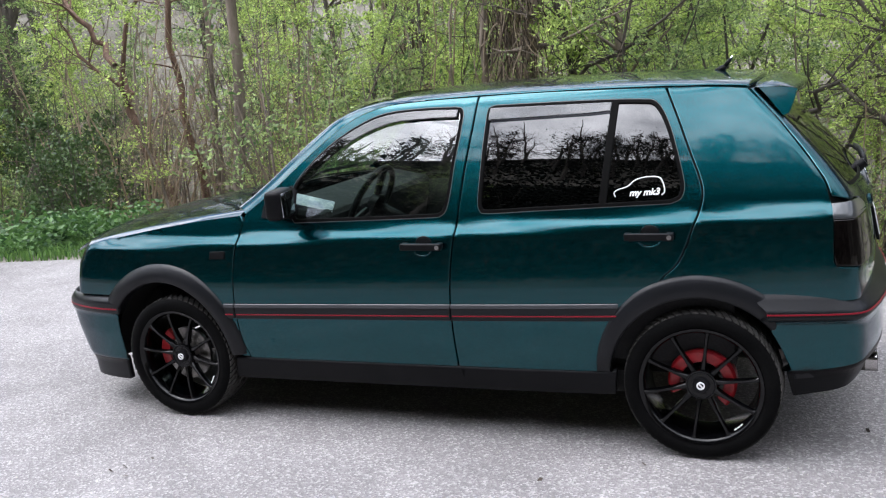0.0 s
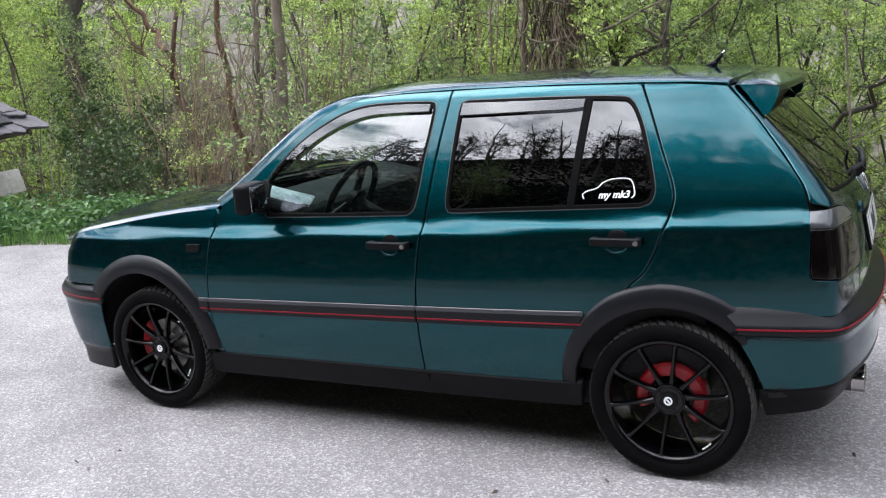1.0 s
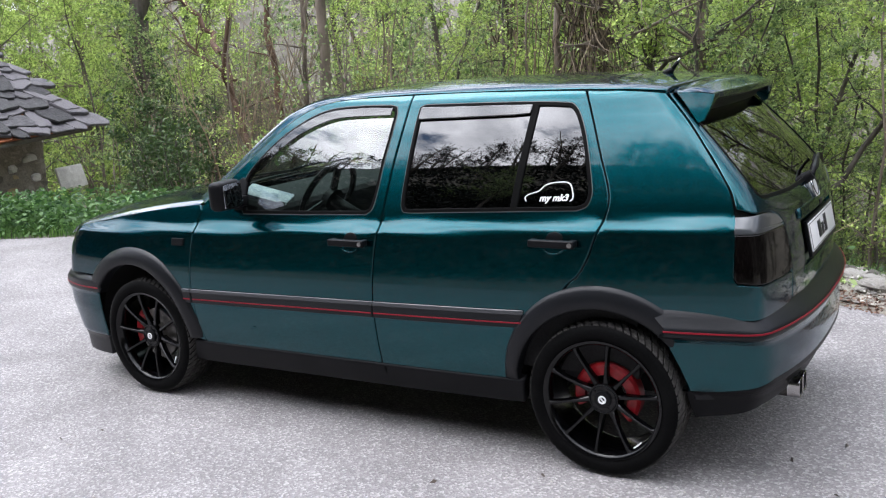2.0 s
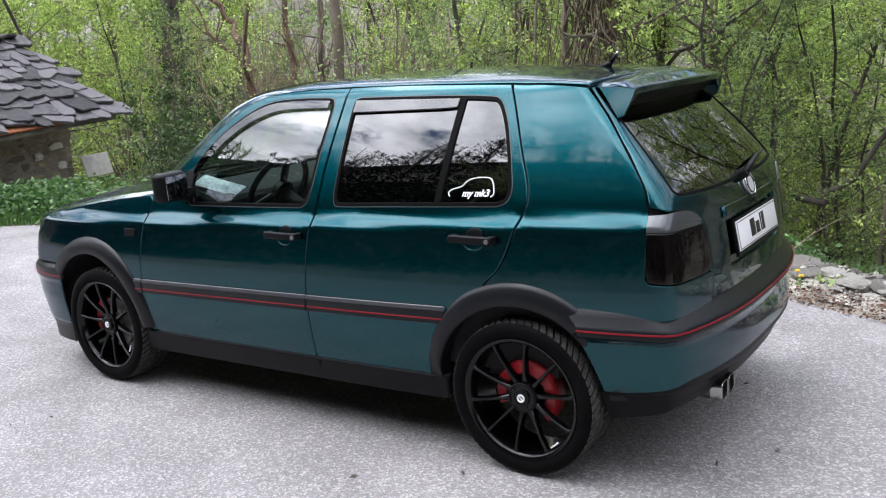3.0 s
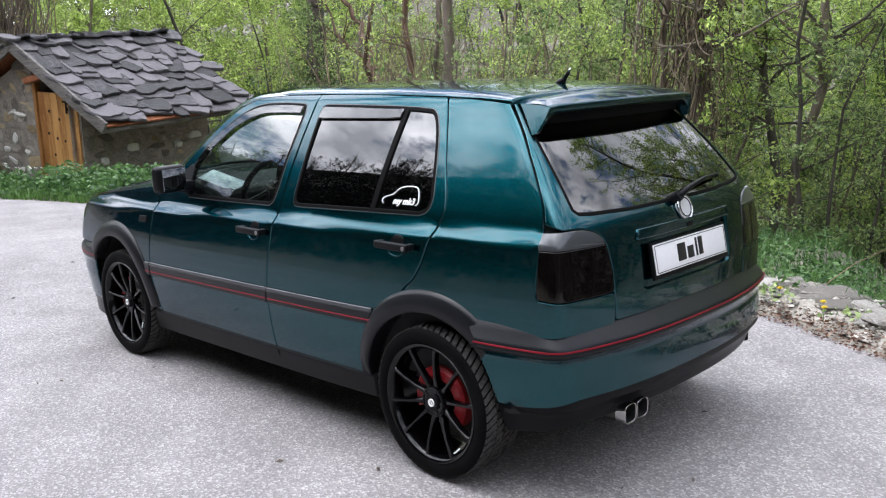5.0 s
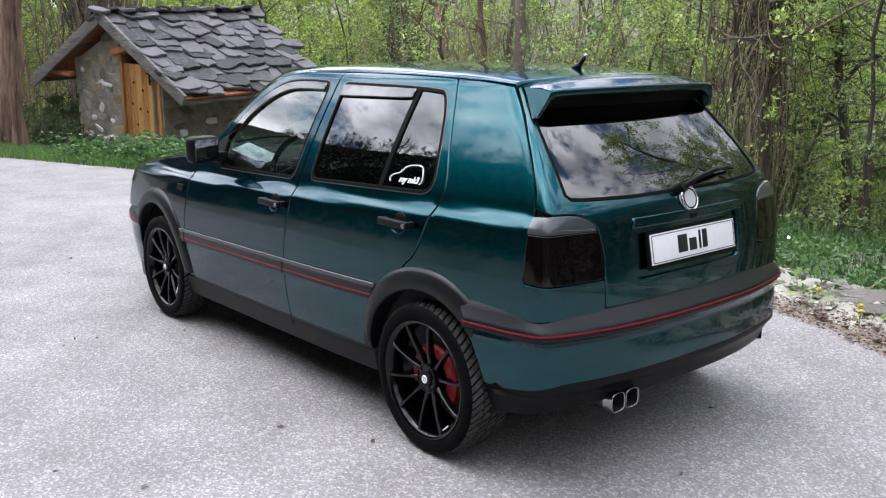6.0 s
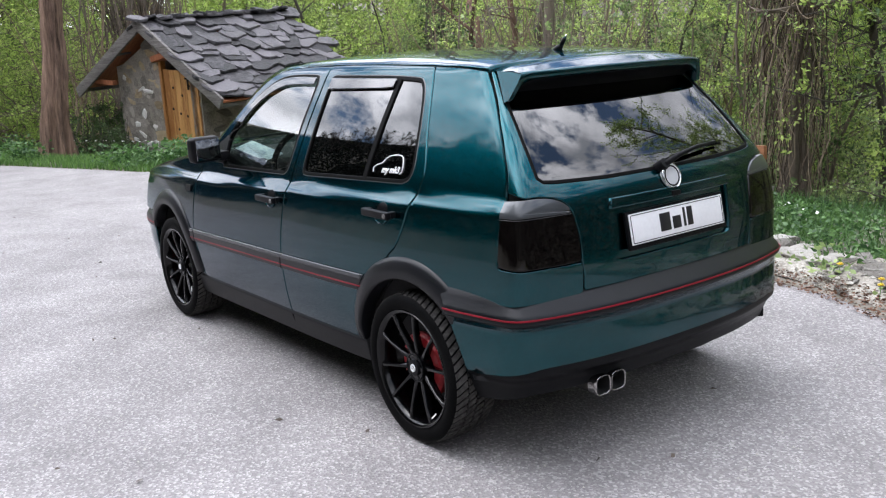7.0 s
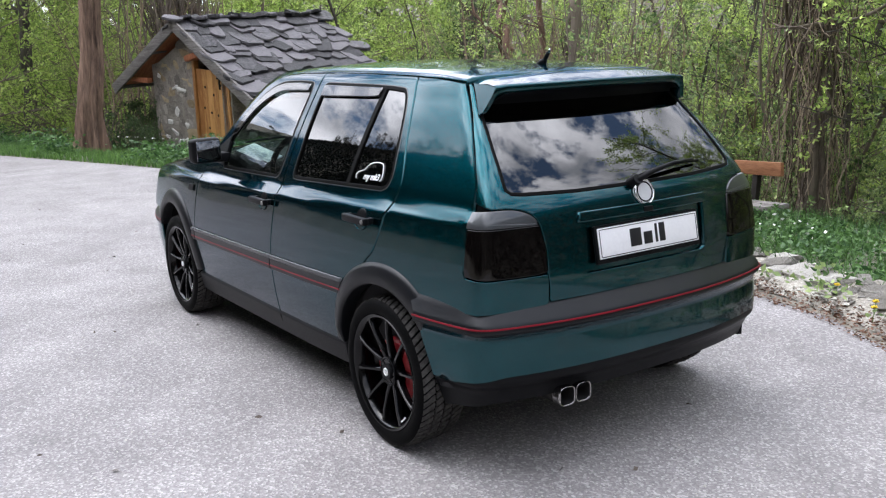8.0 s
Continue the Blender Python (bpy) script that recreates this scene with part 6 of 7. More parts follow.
kind("bush_green", BARK, LEAF_MID, 9, 1.6, .014, .0, 60, .7, 3000, .032, stems=8, wob=.1)
kind("bush_fresh", BARK, LEAF_FRESH, 10, 2.6, .016, .0, 70, 1.0, 4400, .029, stems=8, wob=.1)
kind("tall_a", BARK_DARK, LEAF_FRESH, 12, 11.0, .15, .22, 46, 3.4, 16000, .036, sub=7)
kind("tall_b", BARK_DARK, LEAF_MID, 13, 12.0, .17, .25, 46, 3.8, 6500, .050, sub=7, lean=(.06, .04))
kind("bare_a", BARK_DARK, LEAF_FRESH, 14, 10.0, .16, .20, 40, 4.0, 900, .045, sub=8)
kind("fresh_wall", BARK, LEAF_FRESH, 15, 5.0, .05, .03, 60, 1.7, 10000, .034, sub=5)


def plant(kname, name, label, category, x, y, scale=1.0, turn=0.0, z=None, group="", lean=(0, 0)):
    wood, crown = KINDS[kname]
    t = new(name)
    zz = float(height(np.array(x), np.array(y))) if z is None else z
    tilt = UPV.to_track_quat("Z", "Y").to_matrix().to_4x4()
    t.matrix_basis = Matrix.Translation((x, y, zz - .03)) @ tilt @ pose(0, 0, 0, lean[0], lean[1], turn) @ Matrix.Diagonal((scale, scale, scale, 1))
    tagged(t, label, category, group)
    for nm, me in (("trunk", wood), ("crown", crown)):
        if me is not None:
            o = new(nm, me)
            o.parent = t
    return t


rng = random.Random(21)
# background woods on the slope beyond the valley, deeper in first
LABEL = {"sapling_a": "slim grey-barked tree with fresh yellow-green leaves", "sapling_b": "slim brown tree with small green leaves", "sapling_c": "dark-barked tree with sparse fresh leaves",
         "slender_a": "thin crooked sapling with few leaves", "slender_b": "thin leaning sapling, nearly bare", "thicket_a": "tangle of thin brown stems with green leaves",
         "thicket_b": "tangle of dry tan stems, nearly bare", "twigs": "tangle of bare grey-brown twigs", "bush_dark": "dark evergreen bush beside the verge", "bush_green": "low green bush on the bank", "bush_fresh": "bush in fresh spring leaf",
         "tall_a": "tall dark tree coming into leaf", "tall_b": "tall dark-barked tree with green leaves", "bare_a": "tall tree, nearly bare with spreading limbs", "fresh_wall": "leafy young tree in bright spring green"}
CAT = {"twigs": "shrub", "thicket_a": "shrub", "thicket_b": "shrub", "bush_dark": "bush", "bush_green": "bush", "bush_fresh": "bush"}


def scatter(names, n, xr, yr, sc, gap=.6, keep=lambda x, y: True, grp="woodland trees"):
    placed, tries = [], 0
    while len(placed) < n and tries < n * 40:
        tries += 1
        x, y = rng.uniform(*xr), rng.uniform(*yr)
        if y - float(edge_y(x)) < .9 or not keep(x, y) or any((x - a) ** 2 + (y - b) ** 2 < gap ** 2 for a, b in placed):
            continue
        if x > -2.5 and y < 6.0:
            continue
        if HUT_ZONE(x, y) or (-10.5 < x < -4 and y < 4.4 + .74 * (-5 - x)):
            continue
        placed.append((x, y))
        k = rng.choice(names)
        if 124.2 < math.degrees(math.atan2(y + 4.25, x - 2.9)) < (138.5 if y < 10.4 else 135.5) and y < 17:
            if rng.random() < .86:
                continue
            k = rng.choice(("slender_b", "twigs", "thicket_b")) if y < 11 else k
        if x > -1.5 and y < 12 and k in ("sapling_a", "sapling_b", "thicket_a", "fresh_wall", "bush_fresh"):
            k = rng.choice(("slender_a", "slender_b", "slender_b") if y < 9.5 else ("slender_a", "slender_b", "sapling_c", "sapling_c"))
        if -26 < x < -14 and y > 2 and k in ("tall_a", "sapling_a"):
            k = "fresh_wall"
        plant(k, {"shrub": "shrub", "bush": "bush"}.get(CAT.get(k), "tree"), LABEL[k], CAT.get(k, "tree"), x, y, rng.uniform(*sc), rng.uniform(0, 360), group=grp if CAT.get(k, "tree") == "tree" else "undergrowth")


def HUT_ZONE(x, y):
    q = HUT.inverted() @ Vector((x, y, 0))
    return (-.7 < q.x < HW + .5 and -1.2 < q.y < HL + .5) or (x + 12.2) ** 2 + (y - 1.4) ** 2 < 1.0


scatter(["sapling_a", "sapling_b", "sapling_c", "slender_a", "thicket_a"], 46, (-14, 6), (5.0, 12), (.8, 1.25), .75)
scatter(["slender_a", "slender_b", "thicket_b", "thicket_a"], 34, (-9, 4), (3.6, 8.5), (.8, 1.2), .55)
scatter(["sapling_a", "sapling_b", "fresh_wall", "sapling_c", "bush_fresh"], 52, (-26, 8), (11, 22), (1.0, 1.6), 1.0)
scatter(["tall_a", "tall_b", "fresh_wall", "bare_a"], 38, (-45, 14), (21, 44), (.9, 1.4), 2.2)
scatter(["fresh_wall", "sapling_a", "bush_fresh", "tall_a"], 44, (-45, -15.5), (-4, 12), (1.0, 1.7), 1.5)
scatter(["fresh_wall", "bush_fresh"], 26, (-32, -16), (-4, 16), (1.4, 2.1), 1.4)
scatter(["fresh_wall", "tall_a", "tall_b"], 30, (-80, -40), (-12, 25), (1.2, 2.0), 2.5)
scatter(["tall_a", "tall_b", "bare_a"], 22, (-62, -28), (6, 28), (.9, 1.4), 2.2)
scatter(["bush_dark", "bush_green"], 9, (-7.5, -4.5), (4.2, 6.5), (.7, 1.0), .8)
scatter(["bush_green", "bush_fresh"], 14, (-3, 5), (6.2, 9.0), (.7, 1.0), .8)

# the tangle of dry stems left of the middle
for kn, x, y, s in (("thicket_b", -5.5, 7.4, .9), ("thicket_b", -7.6, 8.6, 1.0), ("twigs", -6.4, 7.6, .95), ("twigs", -7.2, 7.5, .9), ("twigs", -5.0, 7.2, .9), ("twigs", -5.9, 8.4, 1.1), ("twigs", -8.4, 9.3, 1.1), ("twigs", -5.2, 8.0, 1.0), ("twigs", -9.0, 10.4, 1.2), ("thicket_b", -4.7, 6.9, .55), ("thicket_b", -5.9, 6.6, .5)):
    plant(kn, "shrub", LABEL[kn], "shrub", x, y, s, rng.uniform(0, 360), group="undergrowth")
# dark bushes beside the verge
for x, y, s in ((-10.5, 9.0, 1.5), (-11.4, 10.2, 1.7), (-9.8, 9.6, 1.5), (-7.0, 6.0, 1.2), (-6.3, 5.0, .9), (-13.0, 3.0, .75), (-12.9, 2.3, .7), (-13.4, 2.9, .7), (-11.9, 2.5, .5), (-11.5, 2.3, .45)):
    plant("bush_dark", "bush", LABEL["bush_dark"], "bush", x, y, s, rng.uniform(0, 360), group="undergrowth")


# leafy saplings behind the bench
for kn, x, y, s in (("sapling_b", -3.0, 8.3, .8), ("sapling_a", -2.2, 7.9, .75), ("sapling_b", -4.2, 9.4, .9), ("sapling_b", -2.2, 9.2, .85), ("bush_fresh", -2.6, 7.4, .8)):
    plant(kn, CAT.get(kn, "tree"), LABEL[kn], CAT.get(kn, "tree"), x, y, s, rng.uniform(0, 360), group="undergrowth")
# bright young trees filling the view across the little valley
for x, y, s in ((-2.6, 11.6, .95), (-.9, 12.4, 1.0), (.8, 11.9, .95), (-4.2, 12.8, 1.0), (2.3, 12.6, 1.0), (-1.7, 13.8, 1.1), (.3, 14.3, 1.1), (3.6, 13.4, 1.0), (-3.4, 14.6, 1.1)):
    plant("fresh_wall", "tree", LABEL["fresh_wall"], "tree", x, y, s, rng.uniform(0, 360), group="woodland trees")
# bundle of bare stems behind the hut
for x, y, s in ((-15.6, 3.3, 1.25), (-16.0, 4.2, 1.3), (-15.8, 5.2, 1.3), (-15.3, 2.9, 1.0)):
    plant("thicket_b", "shrub", LABEL["thicket_b"], "shrub", x, y, s, rng.uniform(0, 360), group="undergrowth")


def hero(name, label, paths, mat, crown=None, leaf_mat=None, category="tree"):
    """A single tree from its own limbs."""
    t = tagged(new(name), label, category)
    t.location = tuple(paths[0][0][0])
    child("trunk", quick_mesh("trunk", *tubes(paths), mat), t)
    if crown is not None:
        child("crown", quick_mesh("crown", *crown, leaf_mat, False), t)
    return t


def limb(g, a, b, r0, r1, n=14, wob=.05, seg=10, flare=0.0):
    a, b = np.array(a, float), np.array(b, float)
    t = np.linspace(0, 1, n)[:, None]
    p = a + (b - a) * t
    k = np.cumsum(g.normal(size=(n, 3)) * wob, axis=0)
    p = p + (k - k[-1] * t) * np.linalg.norm(b - a) / 3
    r = r0 + (r1 - r0) * t[:, 0] + flare * np.exp(-t[:, 0] * n / 1.2)
    return p, r, seg


def branchy(g, lines, n, length, r, leaf_n=0, leaf=.04):
    """Side branches and twigs along limbs."""
    out, tips = [], []
    for p, rr, _ in lines:
        for _k in range(n):
            i = g.integers(len(p) // 3, len(p))
            d = g.normal(size=3)
            d[2] = abs(d[2]) * .6
            b = wander(g, p[i], d, length * g.uniform(.5, 1.2), 9, .17, .02)
            out.append((b, min(r, rr[i] * .5) * (1 - .85 * np.linspace(0, 1, 9)), 5))
            for _q in range(4):
                j = g.integers(2, 9)
                s = wander(g, b[j], g.normal(size=3) + np.array([0, 0, .2]), length * .4 * g.uniform(.5, 1.2), 6, .2)
                out.append((s, np.linspace(r * .22, .003, 6), 4))
                tips.append(s[2:])
    crown = None
    if leaf_n:
        tp = np.concatenate(tips)
        crown = leaves(g, tp[g.integers(0, len(tp), leaf_n)] + g.normal(size=(leaf_n, 3)) * leaf * 1.5, leaf)
    return out, crown


g = np.random.default_rng(5)
# furrowed tree beside the hut
gz = float(height(np.array(-12.05), np.array(1.6)))
main = [limb(g, (-12.12, 1.38, gz - .2), (-11.65, 2.28, gz + 8.5), .190, .13, 22, .006, 16, .0)]
br, cr = branchy(g, [(main[0][0][14:], main[0][1][14:], 8)], 12, 2.4, .06, 5000, .045)
stout = hero("tree", "stout tree with furrowed reddish bark and flared roots", br, BARK_RED, cr, LEAF_FRESH)
cp, cr_ = main[0][0], main[0][1]
tz = np.linspace(0, 1, 220)
fv, seg = [], 96
for t in tz:
    c_ = np.array([np.interp(t, np.linspace(0, 1, len(cp)), cp[:, k]) for k in range(3)])
    r_ = float(np.interp(t, np.linspace(0, 1, len(cp)), cr_))
    fl = 1.35 * math.exp(-max(0, t * 8.7 - .2) * 1.7)
    for j in range(seg):
        a = 2 * math.pi * j / seg
        ridge = noise.noise((math.cos(a) * 5.5, math.sin(a) * 5.5, t * 7)) * .20 + (abs(noise.noise((math.cos(a) * 7, math.sin(a) * 7, t * 9))) - .2) * .34 + noise.noise((math.cos(a) * 15, math.sin(a) * 15, t * 22)) * .14
        root = fl * (.55 + .45 * math.sin(a * 5 + 1.1 * math.sin(a * 2)))
        fv.append(c_ + np.array([math.cos(a), math.sin(a), 0]) * r_ * (1 + ridge + root * .9))
fv = np.array(fv)
ii, jj = np.meshgrid(np.arange(len(tz) - 1), np.arange(seg), indexing="ij")
kk = (jj + 1) % seg
ff = np.stack([ii * seg + jj, ii * seg + kk, (ii + 1) * seg + kk, (ii + 1) * seg + jj], -1).reshape(-1, 4)
child("stem", quick_mesh("stem", fv, ff, BARK_RED), stout)

# forked dark tree far behind the verge
gz = float(height(np.array(-13.0), np.array(10.74)))
f0 = (-13.0, 10.7, 2.9)
main = [limb(g, (-13.0, 10.8, gz - .2), f0, .26, .22, 14, .02, 12, .1), limb(g, f0, (-14.0, 11.2, 8.0), .17, .07, 14, .05), limb(g, f0, (-12.1, 10.9, 5.2), .12, .05, 12, .06), limb(g, (-13.2, 10.7, 3.6), (-12.3, 10.2, 8.5), .13, .06, 12, .05)]
br, cr = branchy(g, main[1:], 9, 2.2, .05, 2500, .045)
hero("tree", "dark forked tree with ivy on its lower trunk", main + br, BARK_DARK, cr, LEAF_FRESH)
iv = g.normal(size=(3800, 3)) * np.array([.34, .34, .9]) + np.array([-13.0, 10.75, .7])
tagged(new("ivy", quick_mesh("ivy", *leaves(g, iv, .05), LEAF_DARK, False)), "dark ivy climbing a forked trunk", "ivy", kind="stuff")

# straight pale trunk
gz = float(height(np.array(-4.5), np.array(6.25)))
main = [limb(g, (-4.62, 6.25, gz - .2), (-3.95, 6.35, 6.5), .085, .055, 18, .012, 10, .03)]
br, cr = branchy(g, [(main[0][0][9:], main[0][1][9:], 6)], 10, 1.5, .03, 900, .03)
hero("tree", "straight slender grey-brown trunk", main + br, BARK, cr, LEAF_FRESH)

# leaning reddish trunk
gz = float(height(np.array(-6.2), np.array(6.9)))
main = [limb(g, (-6.0, 6.85, gz - .2), (-7.15, 7.28, 1.9), .085, .06, 14, .03, 9, .03), limb(g, (-7.15, 7.28, 1.9), (-8.6, 7.6, 3.6), .055, .03, 12, .07), limb(g, (-6.95, 7.2, 1.5), (-7.9, 7.0, 2.6), .035, .015, 10, .08), limb(g, (-6.8, 7.1, 1.3), (-6.4, 7.3, 4.5), .04, .02, 12, .07)]
br, cr = branchy(g, main[1:], 7, 1.2, .02, 160, .024)
hero("tree", "leaning rust-brown trunk with broken limbs", main + br, BARK_RUST, cr, LEAF_FRESH)

VINE = weave(material("grey_brown_vines", (0.14, 0.11, 0.085), 0.9), (0.065, 0.048, 0.034), (0.33, 0.26, 0.19), 2, 12, island=0.6)
# a clump of slim brown trunks from one stool
for (x0, x1, r) in ((-5.58, -5.95, .060), (-5.42, -5.30, .045), (-5.30, -4.92, .035)):
    gz = float(height(np.array(x0), np.array(6.95)))
    main = [limb(g, (x0, 6.95, gz - .2), (x1 - .25, 7.05, 5.6), r, r * .5, 20, .02, 9, .025)]
    br, cr = branchy(g, main, 9, 1.1, .016, 110, .024)
    hero("tree", "slim brown trunk with bare twigs, one of a clump", main + br, BARK_RUST if r > .05 else BARK, cr, LEAF_FRESH)

# vine-hung trunks at the far end of the bank
for bx_, by_, tall, r in ((-.42, 5.98, 5.5, .085), (-.20, 6.10, 5.5, .065), (.35, 6.9, 5.0, .06), (-.58, 6.2, 5.2, .05)):
    gz = float(height(np.array(bx_), np.array(by_)))
    main = [limb(g, (bx_, by_, gz - .2), (bx_ + (g.uniform(.05, .25) if bx_ < 0 else .75), by_ + .3, gz + tall), r, r * .6, 16, .035, 9, .05)]
    br, cr = branchy(g, main, 12, 1.4, .03, 260, .024)
    hero("tree", "brown trunk hung with dry vines", main + br, BARK, cr, LEAF_MID)
vines = []
for k in range(105):
    a, w_ = g.uniform(0, 6.28), g.uniform(.3, 1)
    top = np.array([-.30 + .20 * w_ * math.cos(a), 6.0 + .20 * w_ * math.sin(a), g.uniform(1.3, 4.2)])
    bot = np.array([-.36 + (.18 + .42 * w_ ** 3) * math.cos(a), 6.0 + (.18 + .34 * w_ ** 3) * math.sin(a), -1.2 + g.uniform(0, 1.2)])
    vines.append(limb(g, top, bot, g.uniform(.004, .012), .004, 16, .05, 4))
for k in range(26):
    st = np.array([-.3 + g.normal() * .28, 5.95 + g.normal() * .25, g.uniform(1.2, 3.4)])
    vines.append((wander(g, st, g.normal(size=3) * np.array([1, 1, .4]), g.uniform(.8, 2.0), 14, .24, -.12), np.linspace(.010, .004, 14), 5))
tagged(new("vines", quick_mesh("vines", *tubes(vines), VINE)), "dry grey-brown vines hanging about the trunks", "vines", kind="stuff")

bundle = [limb(g, (-3.25 + g.normal() * .22, 9.8 + g.normal() * .2, -.8), (-3.2 + g.normal() * .3, 9.9 + g.normal() * .3, g.uniform(2.2, 5.5)), g.uniform(.012, .045), .008, 16, .03, 6) for k in range(34)]
hero("tree", "close bundle of brown stems hung with dry vines", bundle, VINE)
# thick stand of bare stems beyond the hut
bundle = [limb(g, (-15.3 + g.normal() * .35, 4.3 + g.normal() * .55, -.5), (-15.3 + g.normal() * .6, 4.3 + g.normal() * .75, g.uniform(2.5, 6.5)), g.uniform(.012, .04), .007, 16, .035, 6) for k in range(170)]
hero("shrub", "thick stand of bare grey-brown stems beyond the hut", bundle, TWIG_BARK, category="shrub")

# arching bare boughs over the far bank
for a, b in (((1.6, 7.2, -.4), (4.6, 6.6, 2.7)), ((-1.6, 8.2, .5), (1.6, 6.4, 2.1)), ((2.6, 9.0, -1.0), (5.6, 8.5, 2.2)), ((-3.0, 8.5, .2), (-.6, 7.0, 2.5))):
    main = [limb(g, a, b, .040, .014, 16, .10, 7)]
    br, cr = branchy(g, main, 14, 1.3, .022, 2300, .021)
    hero("tree", "low crooked bough with fresh leaf tufts", main + br, BARK_DARK, cr, LEAF_FRESH)

# ---- woods on the bank behind the near side of the road ----
BANK_KINDS = [grow_tree(40, 9.5, .17, .15, 20, 3.8, 0, .1, sub=4), grow_tree(41, 8.5, .15, .10, 18, 3.4, 900, .10, sub=4), grow_tree(42, 3.2, .03, .0, 20, 1.3, 800, .10, stems=5, sub=2)]
wood_v, wood_f, leaf_v, base = [], [], [], 0
for k in range(250):
    crest, east = 70 <= k < 160, k >= 160
    x, y = (rng.uniform(-40, 9), rng.uniform(-28, -18)) if crest else (rng.uniform(-52, 34), -10.6 - rng.uniform(0, 22))
    if east:
        x, y = rng.uniform(8, 34), rng.uniform(-4, 26)
        if y < float(edge_y(x)) + 2 and x < 18:
            x += 12
    which = rng.choice((0, 1, 1)) if crest or east else 2
    (wv, wf), lv = BANK_KINDS[which]
    m = np.array(pose(x, y, float(height(np.array(x), np.array(y))) - .05, 0, 0, rng.uniform(0, 360))) * 1.0
    sc = rng.uniform(.30, .46) + .06 * east + .30 * crest * min(1, max(0, (x + 20) / 10)) if which < 2 else rng.uniform(.5, .8)
    wood_v.append(wv * sc @ m[:3, :3].T + m[:3, 3])
    wood_f.append(wf + base)
    base += len(wv)
    if lv is not None:
        leaf_v.append(lv[0] * sc @ m[:3, :3].T + m[:3, 3])
tagged(new("bank_woods", quick_mesh("bank_woods", np.concatenate(wood_v), np.concatenate(wood_f), BARK_DARK)), "bare dark trees crowding the shaded bank", "woods", kind="stuff")
leaf_v = np.concatenate(leaf_v)
# crowns in the leaf colour that carries the bank's shade
tagged(new("bank_foliage", quick_mesh("bank_foliage", leaf_v, np.arange(len(leaf_v)).reshape(-1, 4), LEAF_BANK, False)), "bank foliage with its shade put into the dark leaf colour", "foliage", kind="stuff")
g = np.random.default_rng(31)
q = np.stack([g.uniform(-62, 36, 120000), -g.uniform(0, 1, 120000) ** 1.1 * 32, np.zeros(120000)], 1)
q[:, 1] += -9.9
q[:, 2] = height(q[:, 0], q[:, 1]) + g.uniform(0, .35, len(q))
e_ = np.stack([g.uniform(15, 42, 46000), g.uniform(-9, 30, 46000), np.zeros(46000)], 1)
e_ = e_[(e_[:, 0] > 17.6) | (e_[:, 1] > edge_y(e_[:, 0]) + 1.5)]
e_[:, 2] = height(e_[:, 0], e_[:, 1]) + g.uniform(0, .5, len(e_))
s_ = np.stack([g.uniform(-26, 11, 64000), -9.65 - g.uniform(0, 1, 64000) ** 1.3 * 8, np.zeros(64000)], 1)
s_[:, 2] = height(s_[:, 0], s_[:, 1]) + g.uniform(0, .25, len(s_))
q = np.concatenate([q, e_, s_])
# ground cover also takes its shade from the darkened leaf colour
tagged(new("undergrowth", quick_mesh("undergrowth", *leaves(g, q, np.where((q[:, 1:2] < -13) | (q[:, :1] > 12), .17, .10)), LEAF_BANK, False)), "bank undergrowth with its shade put into the dark leaf colour", "undergrowth", kind="stuff")
for k, (x, y, s) in enumerate(((4.2, 6.6, .80), (-6.0, -14.0, .60), (5.6, 7.4, .80), (3.7, 8.7, .9))):
    kn = ("tall_a", "tall_b", "tall_a", "tall_a")[k]
    plant(kn, "tree", LABEL[kn], "tree", x, y, s, 60 * k, group="trees on the near bank")


# ---- grass, weeds, litter ----
def blades(g, pts, tall, width, bend=.5):
    n = len(pts)
    a = g.uniform(0, 2 * math.pi, n)
    d = np.stack([np.cos(a), np.sin(a), np.zeros(n)], 1)
    s = np.stack([-np.sin(a), np.cos(a), np.zeros(n)], 1)
    h_ = (tall * g.uniform(.45, 1.2, n))[:, None]
    w_ = (width * g.uniform(.6, 1.3, n))[:, None]
    up = np.array([[0, 0, 1.0]])
    v = np.stack([pts - s * w_, pts + s * w_, pts + up * h_ * .6 + d * h_ * bend * .3 + s * w_ * .7, pts + up * h_ * .6 + d * h_ * bend * .3 - s * w_ * .7, pts + up * h_ + d * h_ * bend, pts + up * h_ * .99 + d * h_ * bend * 1.02], 1)
    base = np.arange(n)[:, None] * 6
    f = np.concatenate([base + np.array([[0, 1, 2, 3]]), base + np.array([[3, 2, 4, 5]])])
    return v.reshape(-1, 3), f


def verge_points(g, n, x0, x1, d0, d1, power=1.0):
    x = g.uniform(x0, x1, n)
    y = edge_y(x) + d0 + (d1 - d0) * g.uniform(0, 1, n) ** power
    return np.stack([x, y, height(x, y)], 1)


g = np.random.default_rng(9)
p = verge_points(g, 42000, -24, -3.4, .02, 3.4, 1.3)
p = p[(p[:, 0] + 12.05) ** 2 + (p[:, 1] - 1.6) ** 2 > .18]
tagged(new("grass", quick_mesh("grass", *blades(g, p, .13, .006), GRASS, False)), "fresh green grass on the verge", "grass", kind="stuff")
# grass in the darker weed colour, which stands for shade under the trees
p = verge_points(g, 10000, -2.5, 6.5, .5, 4.0, 1.2)
tagged(new("grass", quick_mesh("grass", *blades(g, p, .16, .006), WEED, False)), "green grass behind the stone edging, tree shade put into its colour", "grass", kind="stuff")
